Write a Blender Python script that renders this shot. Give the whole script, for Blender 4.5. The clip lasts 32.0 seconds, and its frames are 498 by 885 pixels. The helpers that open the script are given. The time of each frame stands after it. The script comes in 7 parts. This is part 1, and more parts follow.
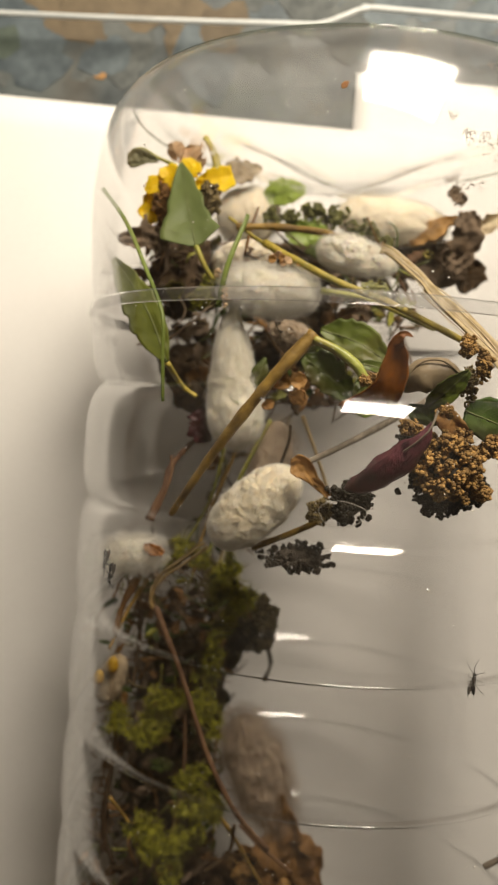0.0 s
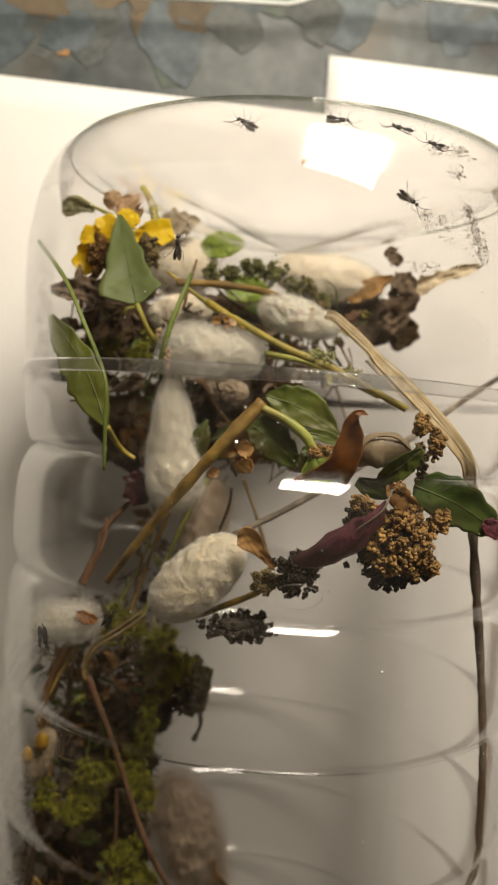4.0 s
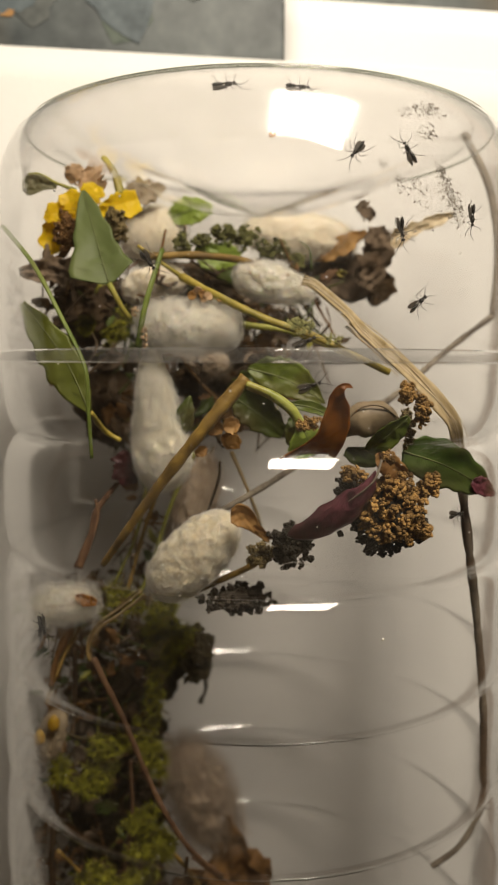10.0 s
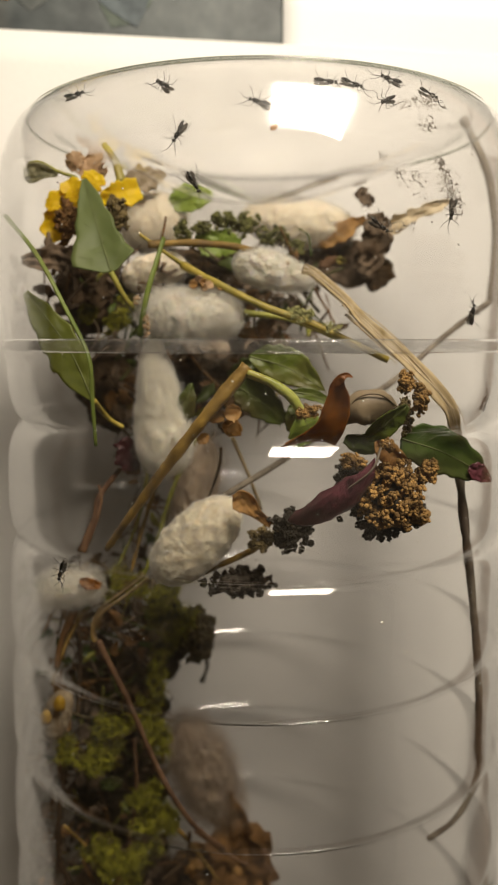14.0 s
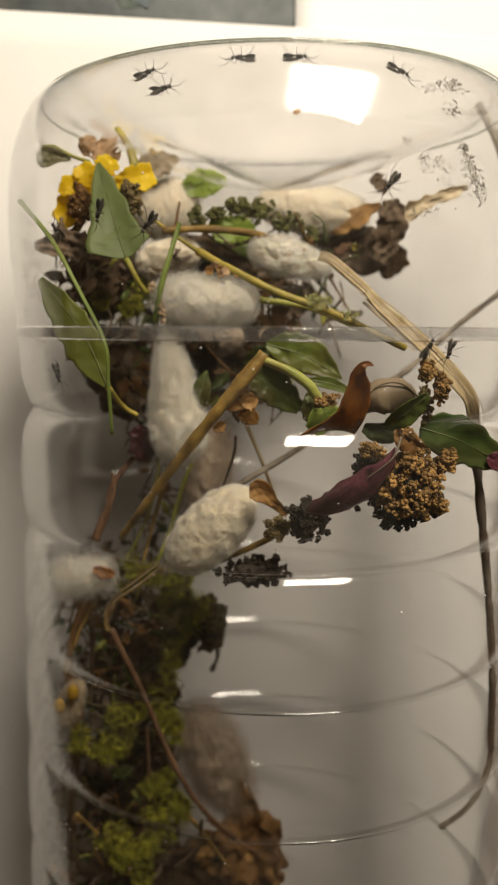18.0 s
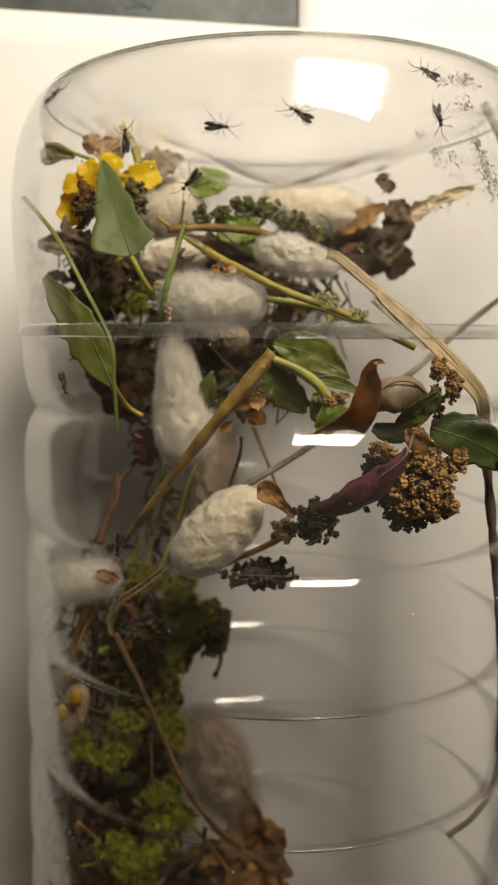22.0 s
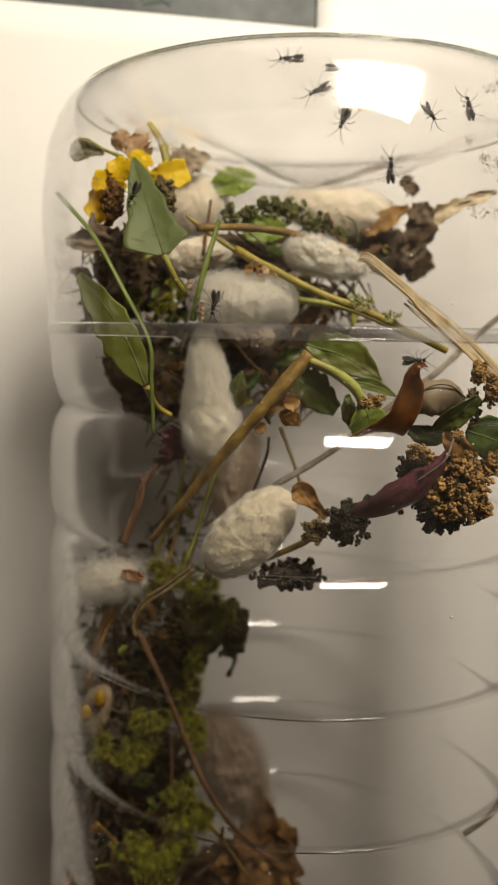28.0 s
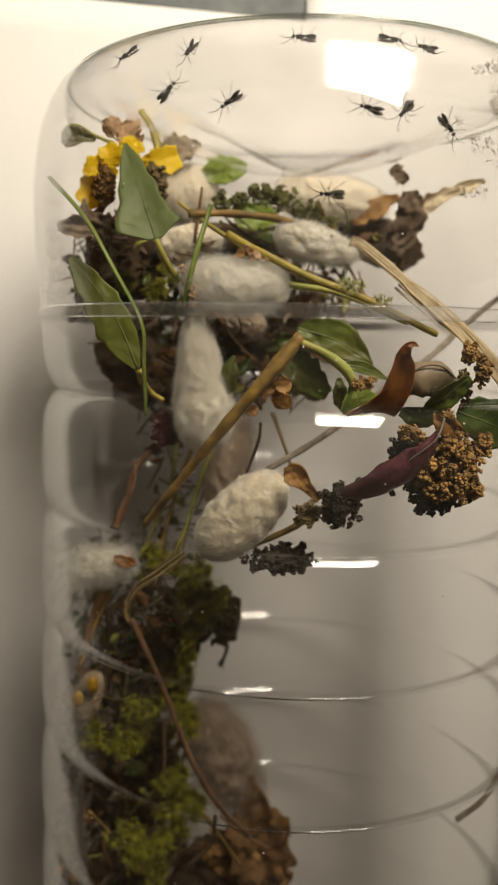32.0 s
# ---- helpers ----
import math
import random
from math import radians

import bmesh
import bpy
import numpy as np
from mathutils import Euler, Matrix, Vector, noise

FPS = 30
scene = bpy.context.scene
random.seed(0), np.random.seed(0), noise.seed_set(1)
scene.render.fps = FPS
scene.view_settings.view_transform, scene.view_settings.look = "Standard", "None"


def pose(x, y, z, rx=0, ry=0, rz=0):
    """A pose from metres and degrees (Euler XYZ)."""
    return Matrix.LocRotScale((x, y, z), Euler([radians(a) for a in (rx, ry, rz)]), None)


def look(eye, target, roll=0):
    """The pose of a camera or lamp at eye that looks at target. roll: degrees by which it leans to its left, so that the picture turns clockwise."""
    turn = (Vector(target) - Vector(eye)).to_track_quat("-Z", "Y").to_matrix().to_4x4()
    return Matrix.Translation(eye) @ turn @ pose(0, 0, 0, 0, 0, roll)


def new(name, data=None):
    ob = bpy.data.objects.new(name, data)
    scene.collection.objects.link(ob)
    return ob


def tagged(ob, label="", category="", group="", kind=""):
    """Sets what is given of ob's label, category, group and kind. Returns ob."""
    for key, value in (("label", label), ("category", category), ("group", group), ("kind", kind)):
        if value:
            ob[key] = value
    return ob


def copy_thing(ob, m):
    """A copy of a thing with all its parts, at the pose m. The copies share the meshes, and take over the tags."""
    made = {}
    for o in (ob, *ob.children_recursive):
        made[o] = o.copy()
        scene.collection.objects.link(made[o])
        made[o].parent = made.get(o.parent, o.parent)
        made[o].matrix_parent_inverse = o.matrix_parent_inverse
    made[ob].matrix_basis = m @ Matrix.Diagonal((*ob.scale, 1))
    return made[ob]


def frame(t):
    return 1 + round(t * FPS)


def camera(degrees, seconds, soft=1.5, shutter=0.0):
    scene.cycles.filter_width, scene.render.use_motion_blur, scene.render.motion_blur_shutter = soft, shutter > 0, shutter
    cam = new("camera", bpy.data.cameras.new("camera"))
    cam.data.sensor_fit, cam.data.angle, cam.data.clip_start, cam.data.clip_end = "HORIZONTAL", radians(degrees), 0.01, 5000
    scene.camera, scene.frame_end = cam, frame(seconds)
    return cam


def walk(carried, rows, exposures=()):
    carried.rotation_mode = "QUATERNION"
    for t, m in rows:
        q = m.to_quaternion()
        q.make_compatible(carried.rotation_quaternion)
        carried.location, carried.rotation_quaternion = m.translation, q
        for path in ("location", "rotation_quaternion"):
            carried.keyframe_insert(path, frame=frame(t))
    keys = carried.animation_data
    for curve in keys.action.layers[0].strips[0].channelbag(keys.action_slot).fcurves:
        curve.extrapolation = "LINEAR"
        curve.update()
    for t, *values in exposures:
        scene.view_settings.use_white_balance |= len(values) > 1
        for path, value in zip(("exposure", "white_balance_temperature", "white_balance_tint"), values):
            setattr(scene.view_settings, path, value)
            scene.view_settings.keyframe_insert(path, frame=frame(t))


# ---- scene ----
# camera path: seconds, place, turn
PATH = [
    (0, -0.00103, 0.26441, 0.20928, -1.651, -3.057, 4.588),
    (0.5, -0.00103, 0.26441, 0.20626, -1.575, -3.103, 4.588),
    (1, -0.00103, 0.26441, 0.20293, -1.713, -3.331, 4.589),
    (1.5, -0.00103, 0.26441, 0.20438, -2.016, -3.625, 4.590),
    (2, -0.00103, 0.26441, 0.20173, -2.296, -3.643, 4.589),
    (2.5, -0.00737, 0.26053, 0.20244, -1.341, -5.678, 4.793),
    (3, -0.00736, 0.26036, 0.20360, -1.376, -5.908, 4.745),
    (3.5, -0.00646, 0.26072, 0.20400, -1.337, -6.241, 4.530),
    (4, -0.00513, 0.26192, 0.20263, -1.632, -6.377, 4.388),
    (4.5, -0.00193, 0.26629, 0.19750, -2.273, -6.300, 3.755),
    (6.5, -0.00434, 0.26913, 0.20040, -4.265, -7.424, 1.741),
    (7, -0.00372, 0.26844, 0.19977, -4.571, -7.656, 1.427),
    (7.5, -0.00364, 0.26719, 0.20031, -4.808, -7.584, 1.053),
    (8, -0.00462, 0.26680, 0.20105, -4.845, -7.881, 0.818),
    (8.5, -0.00532, 0.26753, 0.20214, -4.986, -7.963, 0.801),
    (9, -0.00531, 0.26782, 0.20177, -5.222, -8.015, 0.555),
    (9.5, -0.00497, 0.26754, 0.20124, -5.224, -7.872, 0.385),
    (10, -0.00635, 0.26785, 0.20162, -5.429, -8.060, 0.165),
    (10.5, -0.00681, 0.26885, 0.20407, -5.610, -8.284, 0.088),
    (11, -0.00658, 0.26885, 0.20426, -5.893, -8.224, -0.022),
    (11.5, -0.00660, 0.26876, 0.20443, -6.082, -8.161, -0.046),
    (12, -0.00649, 0.26841, 0.20449, -6.346, -8.205, -0.051),
    (12.5, -0.00662, 0.26894, 0.20379, -6.522, -8.213, -0.032),
    (13, -0.00599, 0.26857, 0.20261, -6.806, -8.268, -0.028),
    (13.5, -0.00708, 0.26930, 0.20452, -6.901, -8.182, 0.008),
    (14, -0.00741, 0.26974, 0.20363, -7.026, -8.317, 0.058),
    (14.5, -0.00759, 0.27019, 0.20370, -7.139, -8.400, 0.179),
    (16.5, -0.00926, 0.27078, 0.20427, -7.508, -8.593, 0.371),
    (17, -0.00961, 0.27015, 0.20330, -7.702, -8.410, 0.384),
    (17.5, -0.01008, 0.27030, 0.20199, -7.884, -8.443, 0.267),
    (18, -0.01039, 0.26977, 0.20209, -7.931, -8.475, 0.248),
    (18.5, -0.01051, 0.26931, 0.20206, -7.824, -8.674, 0.152),
    (19, -0.01072, 0.26919, 0.20110, -7.751, -8.604, 0.277),
    (19.5, -0.01036, 0.26822, 0.20003, -7.774, -8.665, 0.396),
    (20, -0.01054, 0.26882, 0.19989, -7.725, -8.799, 0.486),
    (20.5, -0.00989, 0.26871, 0.19964, -7.679, -8.830, 0.385),
    (21, -0.01026, 0.26784, 0.20046, -7.447, -8.644, 0.407),
    (21.5, -0.01183, 0.26804, 0.20151, -7.467, -8.995, 0.362),
    (22, -0.01220, 0.26817, 0.20001, -7.346, -8.868, 0.311),
    (22.5, -0.01227, 0.26755, 0.19684, -7.401, -9.098, 0.413),
    (23, -0.01329, 0.26655, 0.19514, -7.484, -9.064, 0.388),
    (23.5, -0.01471, 0.26688, 0.19736, -7.434, -9.376, 0.358),
    (24, -0.01584, 0.26672, 0.19596, -7.485, -9.588, 0.493),
    (24.5, -0.01738, 0.26630, 0.19558, -7.460, -10.050, 0.593),
    (25, -0.01820, 0.26743, 0.19467, -7.511, -10.220, 0.742),
    (25.5, -0.01747, 0.26715, 0.19265, -7.613, -10.241, 0.799),
    (26, -0.01923, 0.26844, 0.19228, -7.703, -10.464, 0.988),
    (26.5, -0.01988, 0.26886, 0.19461, -7.689, -10.333, 1.036),
    (28.5, -0.02228, 0.26845, 0.19817, -7.696, -10.960, 1.184),
    (29, -0.02235, 0.26798, 0.19776, -7.679, -11.186, 1.234),
    (29.5, -0.02107, 0.26687, 0.19546, -7.562, -11.169, 1.142),
    (30, -0.02276, 0.26659, 0.19806, -7.463, -11.413, 1.162),
    (30.5, -0.02212, 0.26725, 0.19996, -7.442, -10.917, 0.903),
    (31, -0.02195, 0.26691, 0.19998, -7.431, -11.099, 0.966),
    (31.5, -0.02145, 0.26630, 0.19982, -7.358, -11.006, 1.032),
    (32, -0.02239, 0.26498, 0.19888, -7.263, -11.454, 1.059),
]
cam = camera(34.0, 32.0, soft=1.7)
cam.data.dof.use_dof, cam.data.dof.focus_distance, cam.data.dof.aperture_fstop = True, 0.122, 30.0
walk(cam, [(t, pose(x, y, z, a, b, c)) for t, x, y, z, a, b, c in PATH],
     [(0, 0.33), (1, 0.31), (2, 0.24), (4, 0.12), (7, 0.04), (10, 0.02), (13, 0.0), (32, 0.0)])

# how the bottle slides and rolls on the paper in the first two seconds
SLIDE = [
    (0, 0.01381, 0.01494, -0.00144, 0.907, -3.872, 0.910),
    (0.5, 0.01710, 0.01337, -0.00160, 0.927, -4.000, 0.927),
    (1, 0.00275, 0.01086, -0.00122, 0.152, -4.655, -3.112),
    (1.5, -0.00108, 0.00132, 0.00445, -0.908, -1.635, -0.937),
    (2, 0, 0, 0, 0, 0, 0),
    (32, 0, 0, 0, 0, 0, 0),
]
INSIDE = []          # the bottle and all that lies in it

# ---- light ----
world = bpy.data.worlds.new("world")
scene.world = world
world.use_nodes = True
world.node_tree.nodes["Background"].inputs[0].default_value = (1.0, 0.86, 0.70, 1)
world.node_tree.nodes["Background"].inputs[1].default_value = 0.02


def area_lamp(name, eye, target, sx, sy, watts, colour):
    data = bpy.data.lights.new(name, "AREA")
    data.shape, data.size, data.size_y, data.energy, data.color = "RECTANGLE", sx, sy, watts, colour
    ob = new(name, data)
    ob.matrix_world = look(eye, target)
    return ob


area_lamp("desk_lamp_light", (0.070, 0.492, 0.250), (0.02, 0.28, 0.05), 0.125, 0.14, 1.62, (1.0, 0.882, 0.715))
# Added overhead fill for warm ambient light; no such lamp is known.
area_lamp("warm_fill_light", (0.25, 0.35, 1.72), (0.25, 0.35, 0.0), 2.6, 2.8, 1.5, (1.0, 0.78, 0.50))


# ---- materials ----
def nodes_of(name):
    m = bpy.data.materials.new(name)
    m.use_nodes = True
    return m, m.node_tree.nodes, m.node_tree.links, m.node_tree.nodes["Principled BSDF"]


def matter(name, low, high, scale=200.0, rough=0.7, bump=0.3, fine=6.0, third=None, spec=0.4, sub=0.0, distance=0.0003, stretch=(1, 1, 1), random_tint=0.0, glow_through=0.0):
    """A mottled solid: two colours mixed by coarse and fine noise, a third one in patches, and a bump."""
    m, n, l, p = nodes_of(name)
    tc, mp = n.new("ShaderNodeTexCoord"), n.new("ShaderNodeMapping")
    mp.inputs["Scale"].default_value = stretch
    l.new(tc.outputs["Object"], mp.inputs[0])
    a, b, mix = n.new("ShaderNodeTexNoise"), n.new("ShaderNodeTexNoise"), n.new("ShaderNodeMix")
    a.inputs["Scale"].default_value, a.inputs["Detail"].default_value = scale, 4
    b.inputs["Scale"].default_value, b.inputs["Detail"].default_value = scale * fine, 3
    l.new(mp.outputs[0], a.inputs[0]), l.new(mp.outputs[0], b.inputs[0])
    add = n.new("ShaderNodeMath")
    add.operation = "MULTIPLY_ADD"
    l.new(b.outputs["Fac"], add.inputs[0])
    add.inputs[1].default_value = 0.5
    l.new(a.outputs["Fac"], add.inputs[2])
    ramp = n.new("ShaderNodeMapRange")
    ramp.inputs["From Min"].default_value, ramp.inputs["From Max"].default_value = 0.5, 1.0
    l.new(add.outputs[0], ramp.inputs[0])
    mix.data_type = "RGBA"
    mix.inputs[6].default_value, mix.inputs[7].default_value = (*low, 1), (*high, 1)
    l.new(ramp.outputs[0], mix.inputs[0])
    out = mix.outputs[2]
    if third:
        c, ramp2, mix2 = n.new("ShaderNodeTexNoise"), n.new("ShaderNodeMapRange"), n.new("ShaderNodeMix")
        c.inputs["Scale"].default_value = scale * 0.45
        l.new(mp.outputs[0], c.inputs[0])
        ramp2.inputs["From Min"].default_value, ramp2.inputs["From Max"].default_value = 0.52, 0.68
        l.new(c.outputs["Fac"], ramp2.inputs[0])
        mix2.data_type = "RGBA"
        l.new(ramp2.outputs[0], mix2.inputs[0]), l.new(out, mix2.inputs[6])
        mix2.inputs[7].default_value = (*third, 1)
        out = mix2.outputs[2]
    if random_tint:
        info, hsv, rng = n.new("ShaderNodeObjectInfo"), n.new("ShaderNodeHueSaturation"), n.new("ShaderNodeMapRange")
        rng.inputs["To Min"].default_value, rng.inputs["To Max"].default_value = 1 - random_tint, 1 + random_tint
        l.new(info.outputs["Random"], rng.inputs[0])
        l.new(rng.outputs[0], hsv.inputs["Value"]), l.new(out, hsv.inputs["Color"])
        out = hsv.outputs[0]
    l.new(out, p.inputs["Base Color"])
    p.inputs["Roughness"].default_value = rough
    p.inputs["Specular IOR Level"].default_value = spec
    if sub:
        p.inputs["Subsurface Weight"].default_value = sub
        p.inputs["Subsurface Radius"].default_value = (0.002, 0.0016, 0.001)
        p.inputs["Subsurface Scale"].default_value = 0.6
    bp = n.new("ShaderNodeBump")
    bp.inputs["Strength"].default_value, bp.inputs["Distance"].default_value = bump, distance
    l.new(add.outputs[0], bp.inputs["Height"]), l.new(bp.outputs[0], p.inputs["Normal"])
    if glow_through:
        through_bsdf, blend = n.new("ShaderNodeBsdfTranslucent"), n.new("ShaderNodeMixShader")
        l.new(out, through_bsdf.inputs[0])
        blend.inputs[0].default_value = glow_through
        l.new(p.outputs[0], blend.inputs[1]), l.new(through_bsdf.outputs[0], blend.inputs[2])
        l.new(blend.outputs[0], n["Material Output"].inputs[0])
    return m


def clear_plastic(name, haze=0.006, tint=(0.976, 0.974, 0.973), rough=0.035, rim=0.30):
    """Thin clear PET: looks straight through, mirrors more towards the edge, with a faint uneven film of scuffs."""
    m, n, l, p = nodes_of(name)
    tc, a, rng = n.new("ShaderNodeTexCoord"), n.new("ShaderNodeTexNoise"), n.new("ShaderNodeMapRange")
    a.inputs["Scale"].default_value, a.inputs["Detail"].default_value = 70, 6
    l.new(tc.outputs["Object"], a.inputs[0])
    rng.inputs["From Min"].default_value, rng.inputs["From Max"].default_value = 0.4, 0.75
    rng.inputs["To Min"].default_value, rng.inputs["To Max"].default_value = haze * 0.3, haze * 2.2
    l.new(a.outputs["Fac"], rng.inputs[0])
    straight, gloss, body = n.new("ShaderNodeBsdfTransparent"), n.new("ShaderNodeBsdfGlossy"), n.new("ShaderNodeMixShader")
    straight.inputs[0].default_value = (*tint, 1)
    gloss.inputs["Color"].default_value = (1, 1, 1, 1)
    gloss.inputs["Roughness"].default_value = rough
    facing, power, grow = n.new("ShaderNodeLayerWeight"), n.new("ShaderNodeMath"), n.new("ShaderNodeMapRange")
    facing.inputs["Blend"].default_value = 0.5
    power.operation = "POWER"
    power.inputs[1].default_value = 4.5
    l.new(facing.outputs["Facing"], power.inputs[0]), l.new(facing.outputs["Facing"], grow.inputs[0])
    grow.interpolation_type = "SMOOTHSTEP"
    grow.inputs["From Min"].default_value, grow.inputs["From Max"].default_value = 0.54, 0.61
    grow.inputs["To Min"].default_value, grow.inputs["To Max"].default_value = 0.045, rim
    strong = n.new("ShaderNodeMath")
    strong.operation = "MAXIMUM"
    l.new(power.outputs[0], strong.inputs[0]), l.new(grow.outputs[0], strong.inputs[1])
    l.new(strong.outputs[0], body.inputs[0]), l.new(straight.outputs[0], body.inputs[1]), l.new(gloss.outputs[0], body.inputs[2])
    film, back, both, mix = n.new("ShaderNodeBsdfDiffuse"), n.new("ShaderNodeBsdfTranslucent"), n.new("ShaderNodeMixShader"), n.new("ShaderNodeMixShader")
    film.inputs[0].default_value = back.inputs[0].default_value = (0.85, 0.84, 0.82, 1)
    l.new(film.outputs[0], both.inputs[1]), l.new(back.outputs[0], both.inputs[2])
    l.new(rng.outputs[0], mix.inputs[0]), l.new(body.outputs[0], mix.inputs[1]), l.new(both.outputs[0], mix.inputs[2])
    bp = n.new("ShaderNodeBump")
    bp.inputs["Strength"].default_value, bp.inputs["Distance"].default_value = 0.03, 0.0003
    l.new(a.outputs["Fac"], bp.inputs["Height"]), l.new(bp.outputs[0], gloss.inputs["Normal"])
    l.new(mix.outputs[0], n["Material Output"].inputs[0])
    return m


PET = clear_plastic("clear_pet")
PET_BASE = clear_plastic("clear_pet_base", 0.03, rough=0.13, rim=0.05)
PET_BASE.node_tree.nodes["Bump"].inputs["Strength"].default_value = 0.25
PAPER = matter("white_paper", (0.78, 0.77, 0.75), (0.84, 0.83, 0.81), 25, 0.85, 0.15, 40, distance=0.0001)
CARD = matter("white_card", (0.82, 0.82, 0.81), (0.86, 0.86, 0.85), 20, 0.6, 0.1, 40, distance=0.0001)
TABLE = matter("table_wood", (0.22, 0.13, 0.07), (0.34, 0.21, 0.12), 12, 0.45, 0.2, 8, stretch=(1, 6, 1))
WALLS = matter("wall_paint", (0.72, 0.68, 0.62), (0.78, 0.74, 0.68), 6, 0.9, 0.1, 30)
SILK = matter("cocoon_silk", (0.80, 0.74, 0.59), (0.91, 0.87, 0.74), 600, 0.9, 0.4, 4, sub=0.4, distance=0.0002)
SILK_RAW = matter("rough_silk", (0.60, 0.50, 0.32), (0.86, 0.80, 0.64), 420, 0.9, 0.8, 4, sub=0.3, distance=0.0004)
SILK_WHITE = matter("white_silk", (0.82, 0.78, 0.68), (0.92, 0.895, 0.81), 700, 0.95, 0.4, 4, sub=0.5, distance=0.0002)
SILK_BEIGE = matter("beige_silk", (0.33, 0.25, 0.18), (0.54, 0.44, 0.33), 260, 0.95, 0.5, 5, sub=0.3, distance=0.0004)
SILK_DULL = matter("dull_silk", (0.20, 0.15, 0.09), (0.44, 0.35, 0.23), 300, 0.95, 0.5, 5, sub=0.2)
SILK_CREAM = matter("cream_silk", (0.68, 0.60, 0.46), (0.84, 0.77, 0.63), 260, 0.95, 0.25, 5, sub=0.3, distance=0.0004)
LEAF = matter("leaf_green", (0.075, 0.115, 0.012), (0.2, 0.255, 0.04), 180, 0.4, 0.35, 5, third=(0.17, 0.15, 0.03), random_tint=0.15, glow_through=0.4)
LEAF_PALE = matter("leaf_pale_green", (0.13, 0.17, 0.05), (0.2, 0.25, 0.085), 160, 0.5, 0.3, 6, third=(0.21, 0.24, 0.09), glow_through=0.35)
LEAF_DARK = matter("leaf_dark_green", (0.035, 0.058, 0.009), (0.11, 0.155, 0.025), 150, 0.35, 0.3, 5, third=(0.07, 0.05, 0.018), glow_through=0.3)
DARK_RED = matter("leaf_dark_red", (0.02, 0.004, 0.005), (0.11, 0.022, 0.026), 300, 0.4, 0.5, 5, glow_through=0.2)
PETAL_ORANGE = matter("dry_leaf_orange", (0.26, 0.085, 0.012), (0.88, 0.45, 0.075), 330, 0.4, 0.5, 5, third=(0.28, 0.09, 0.014), glow_through=0.6)
WILTED = matter("wilted_pale_green", (0.22, 0.22, 0.12), (0.42, 0.40, 0.26), 300, 0.5, 0.4, 5, glow_through=0.6)
LEAF_RED = matter("leaf_green_to_purple", (0.04, 0.085, 0.012), (0.11, 0.17, 0.03), 55, 0.55, 0.3, 6, third=(0.075, 0.015, 0.03), glow_through=0.3)
PURPLE = matter("leaf_purple", (0.028, 0.006, 0.012), (0.24, 0.075, 0.10), 520, 0.32, 0.8, 4, third=(0.12, 0.028, 0.04), spec=0.6, stretch=(1, 0.6, 1), glow_through=0.1)
GRASS = matter("grass_green", (0.11, 0.17, 0.02), (0.27, 0.34, 0.07), 300, 0.4, 0.3, 5, third=(0.26, 0.27, 0.06), stretch=(1, 0.3, 1), glow_through=0.3)
STRAW = matter("dry_straw", (0.44, 0.33, 0.16), (0.74, 0.61, 0.38), 500, 0.6, 0.5, 3, stretch=(1, 0.15, 1), glow_through=0.3)
STEM_OLIVE = matter("stem_olive", (0.14, 0.15, 0.016), (0.38, 0.37, 0.07), 260, 0.45, 0.5, 4, third=(0.24, 0.19, 0.03))
STEM_BROWN = matter("stem_brown", (0.09, 0.05, 0.010), (0.40, 0.255, 0.055), 350, 0.55, 0.9, 6, third=(0.13, 0.075, 0.016))
STEM_GREY = matter("stem_grey", (0.09, 0.07, 0.05), (0.36, 0.31, 0.24), 260, 0.7, 0.6, 4, third=(0.08, 0.055, 0.04), stretch=(1, 0.35, 1))
FRASS = matter("frass_brown", (0.11, 0.055, 0.014), (0.50, 0.30, 0.09), 1100, 0.75, 0.5, 4, third=(0.13, 0.07, 0.02), random_tint=0.35, distance=0.0001)
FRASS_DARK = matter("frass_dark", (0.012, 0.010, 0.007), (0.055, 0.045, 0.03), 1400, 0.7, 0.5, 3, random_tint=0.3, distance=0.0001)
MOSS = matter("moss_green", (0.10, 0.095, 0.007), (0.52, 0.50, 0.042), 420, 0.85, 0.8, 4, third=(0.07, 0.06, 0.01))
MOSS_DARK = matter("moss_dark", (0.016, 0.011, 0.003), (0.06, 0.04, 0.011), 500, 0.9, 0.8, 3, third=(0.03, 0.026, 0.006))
YELLOW = matter("petal_yellow", (0.8, 0.54, 0.004), (0.95, 0.74, 0.012), 200, 0.5, 0.4, 5, sub=0.1, glow_through=0.4)
ORANGE = matter("dry_leaf_orange", (0.11, 0.03, 0.006), (0.62, 0.24, 0.03), 210, 0.4, 0.5, 5, third=(0.2, 0.06, 0.01), glow_through=0.4)
TAN = matter("dry_leaf_tan", (0.48, 0.31, 0.17), (0.75, 0.56, 0.36), 180, 0.7, 0.6, 5, glow_through=0.4)
BROWN = matter("dry_leaf_brown", (0.1, 0.046, 0.014), (0.34, 0.18, 0.055), 160, 0.7, 0.8, 5, third=(0.14, 0.07, 0.03), glow_through=0.3)
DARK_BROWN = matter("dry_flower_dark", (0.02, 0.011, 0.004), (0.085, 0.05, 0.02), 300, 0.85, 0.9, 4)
LEAF_OLIVE = matter("leaf_olive_green", (0.11, 0.135, 0.015), (0.235, 0.265, 0.045), 140, 0.45, 0.3, 6, third=(0.24, 0.22, 0.05), glow_through=0.4)
LEAF_BRIGHT = matter("leaf_bright_green", (0.20, 0.29, 0.04), (0.38, 0.48, 0.10), 160, 0.4, 0.3, 6, glow_through=0.35)
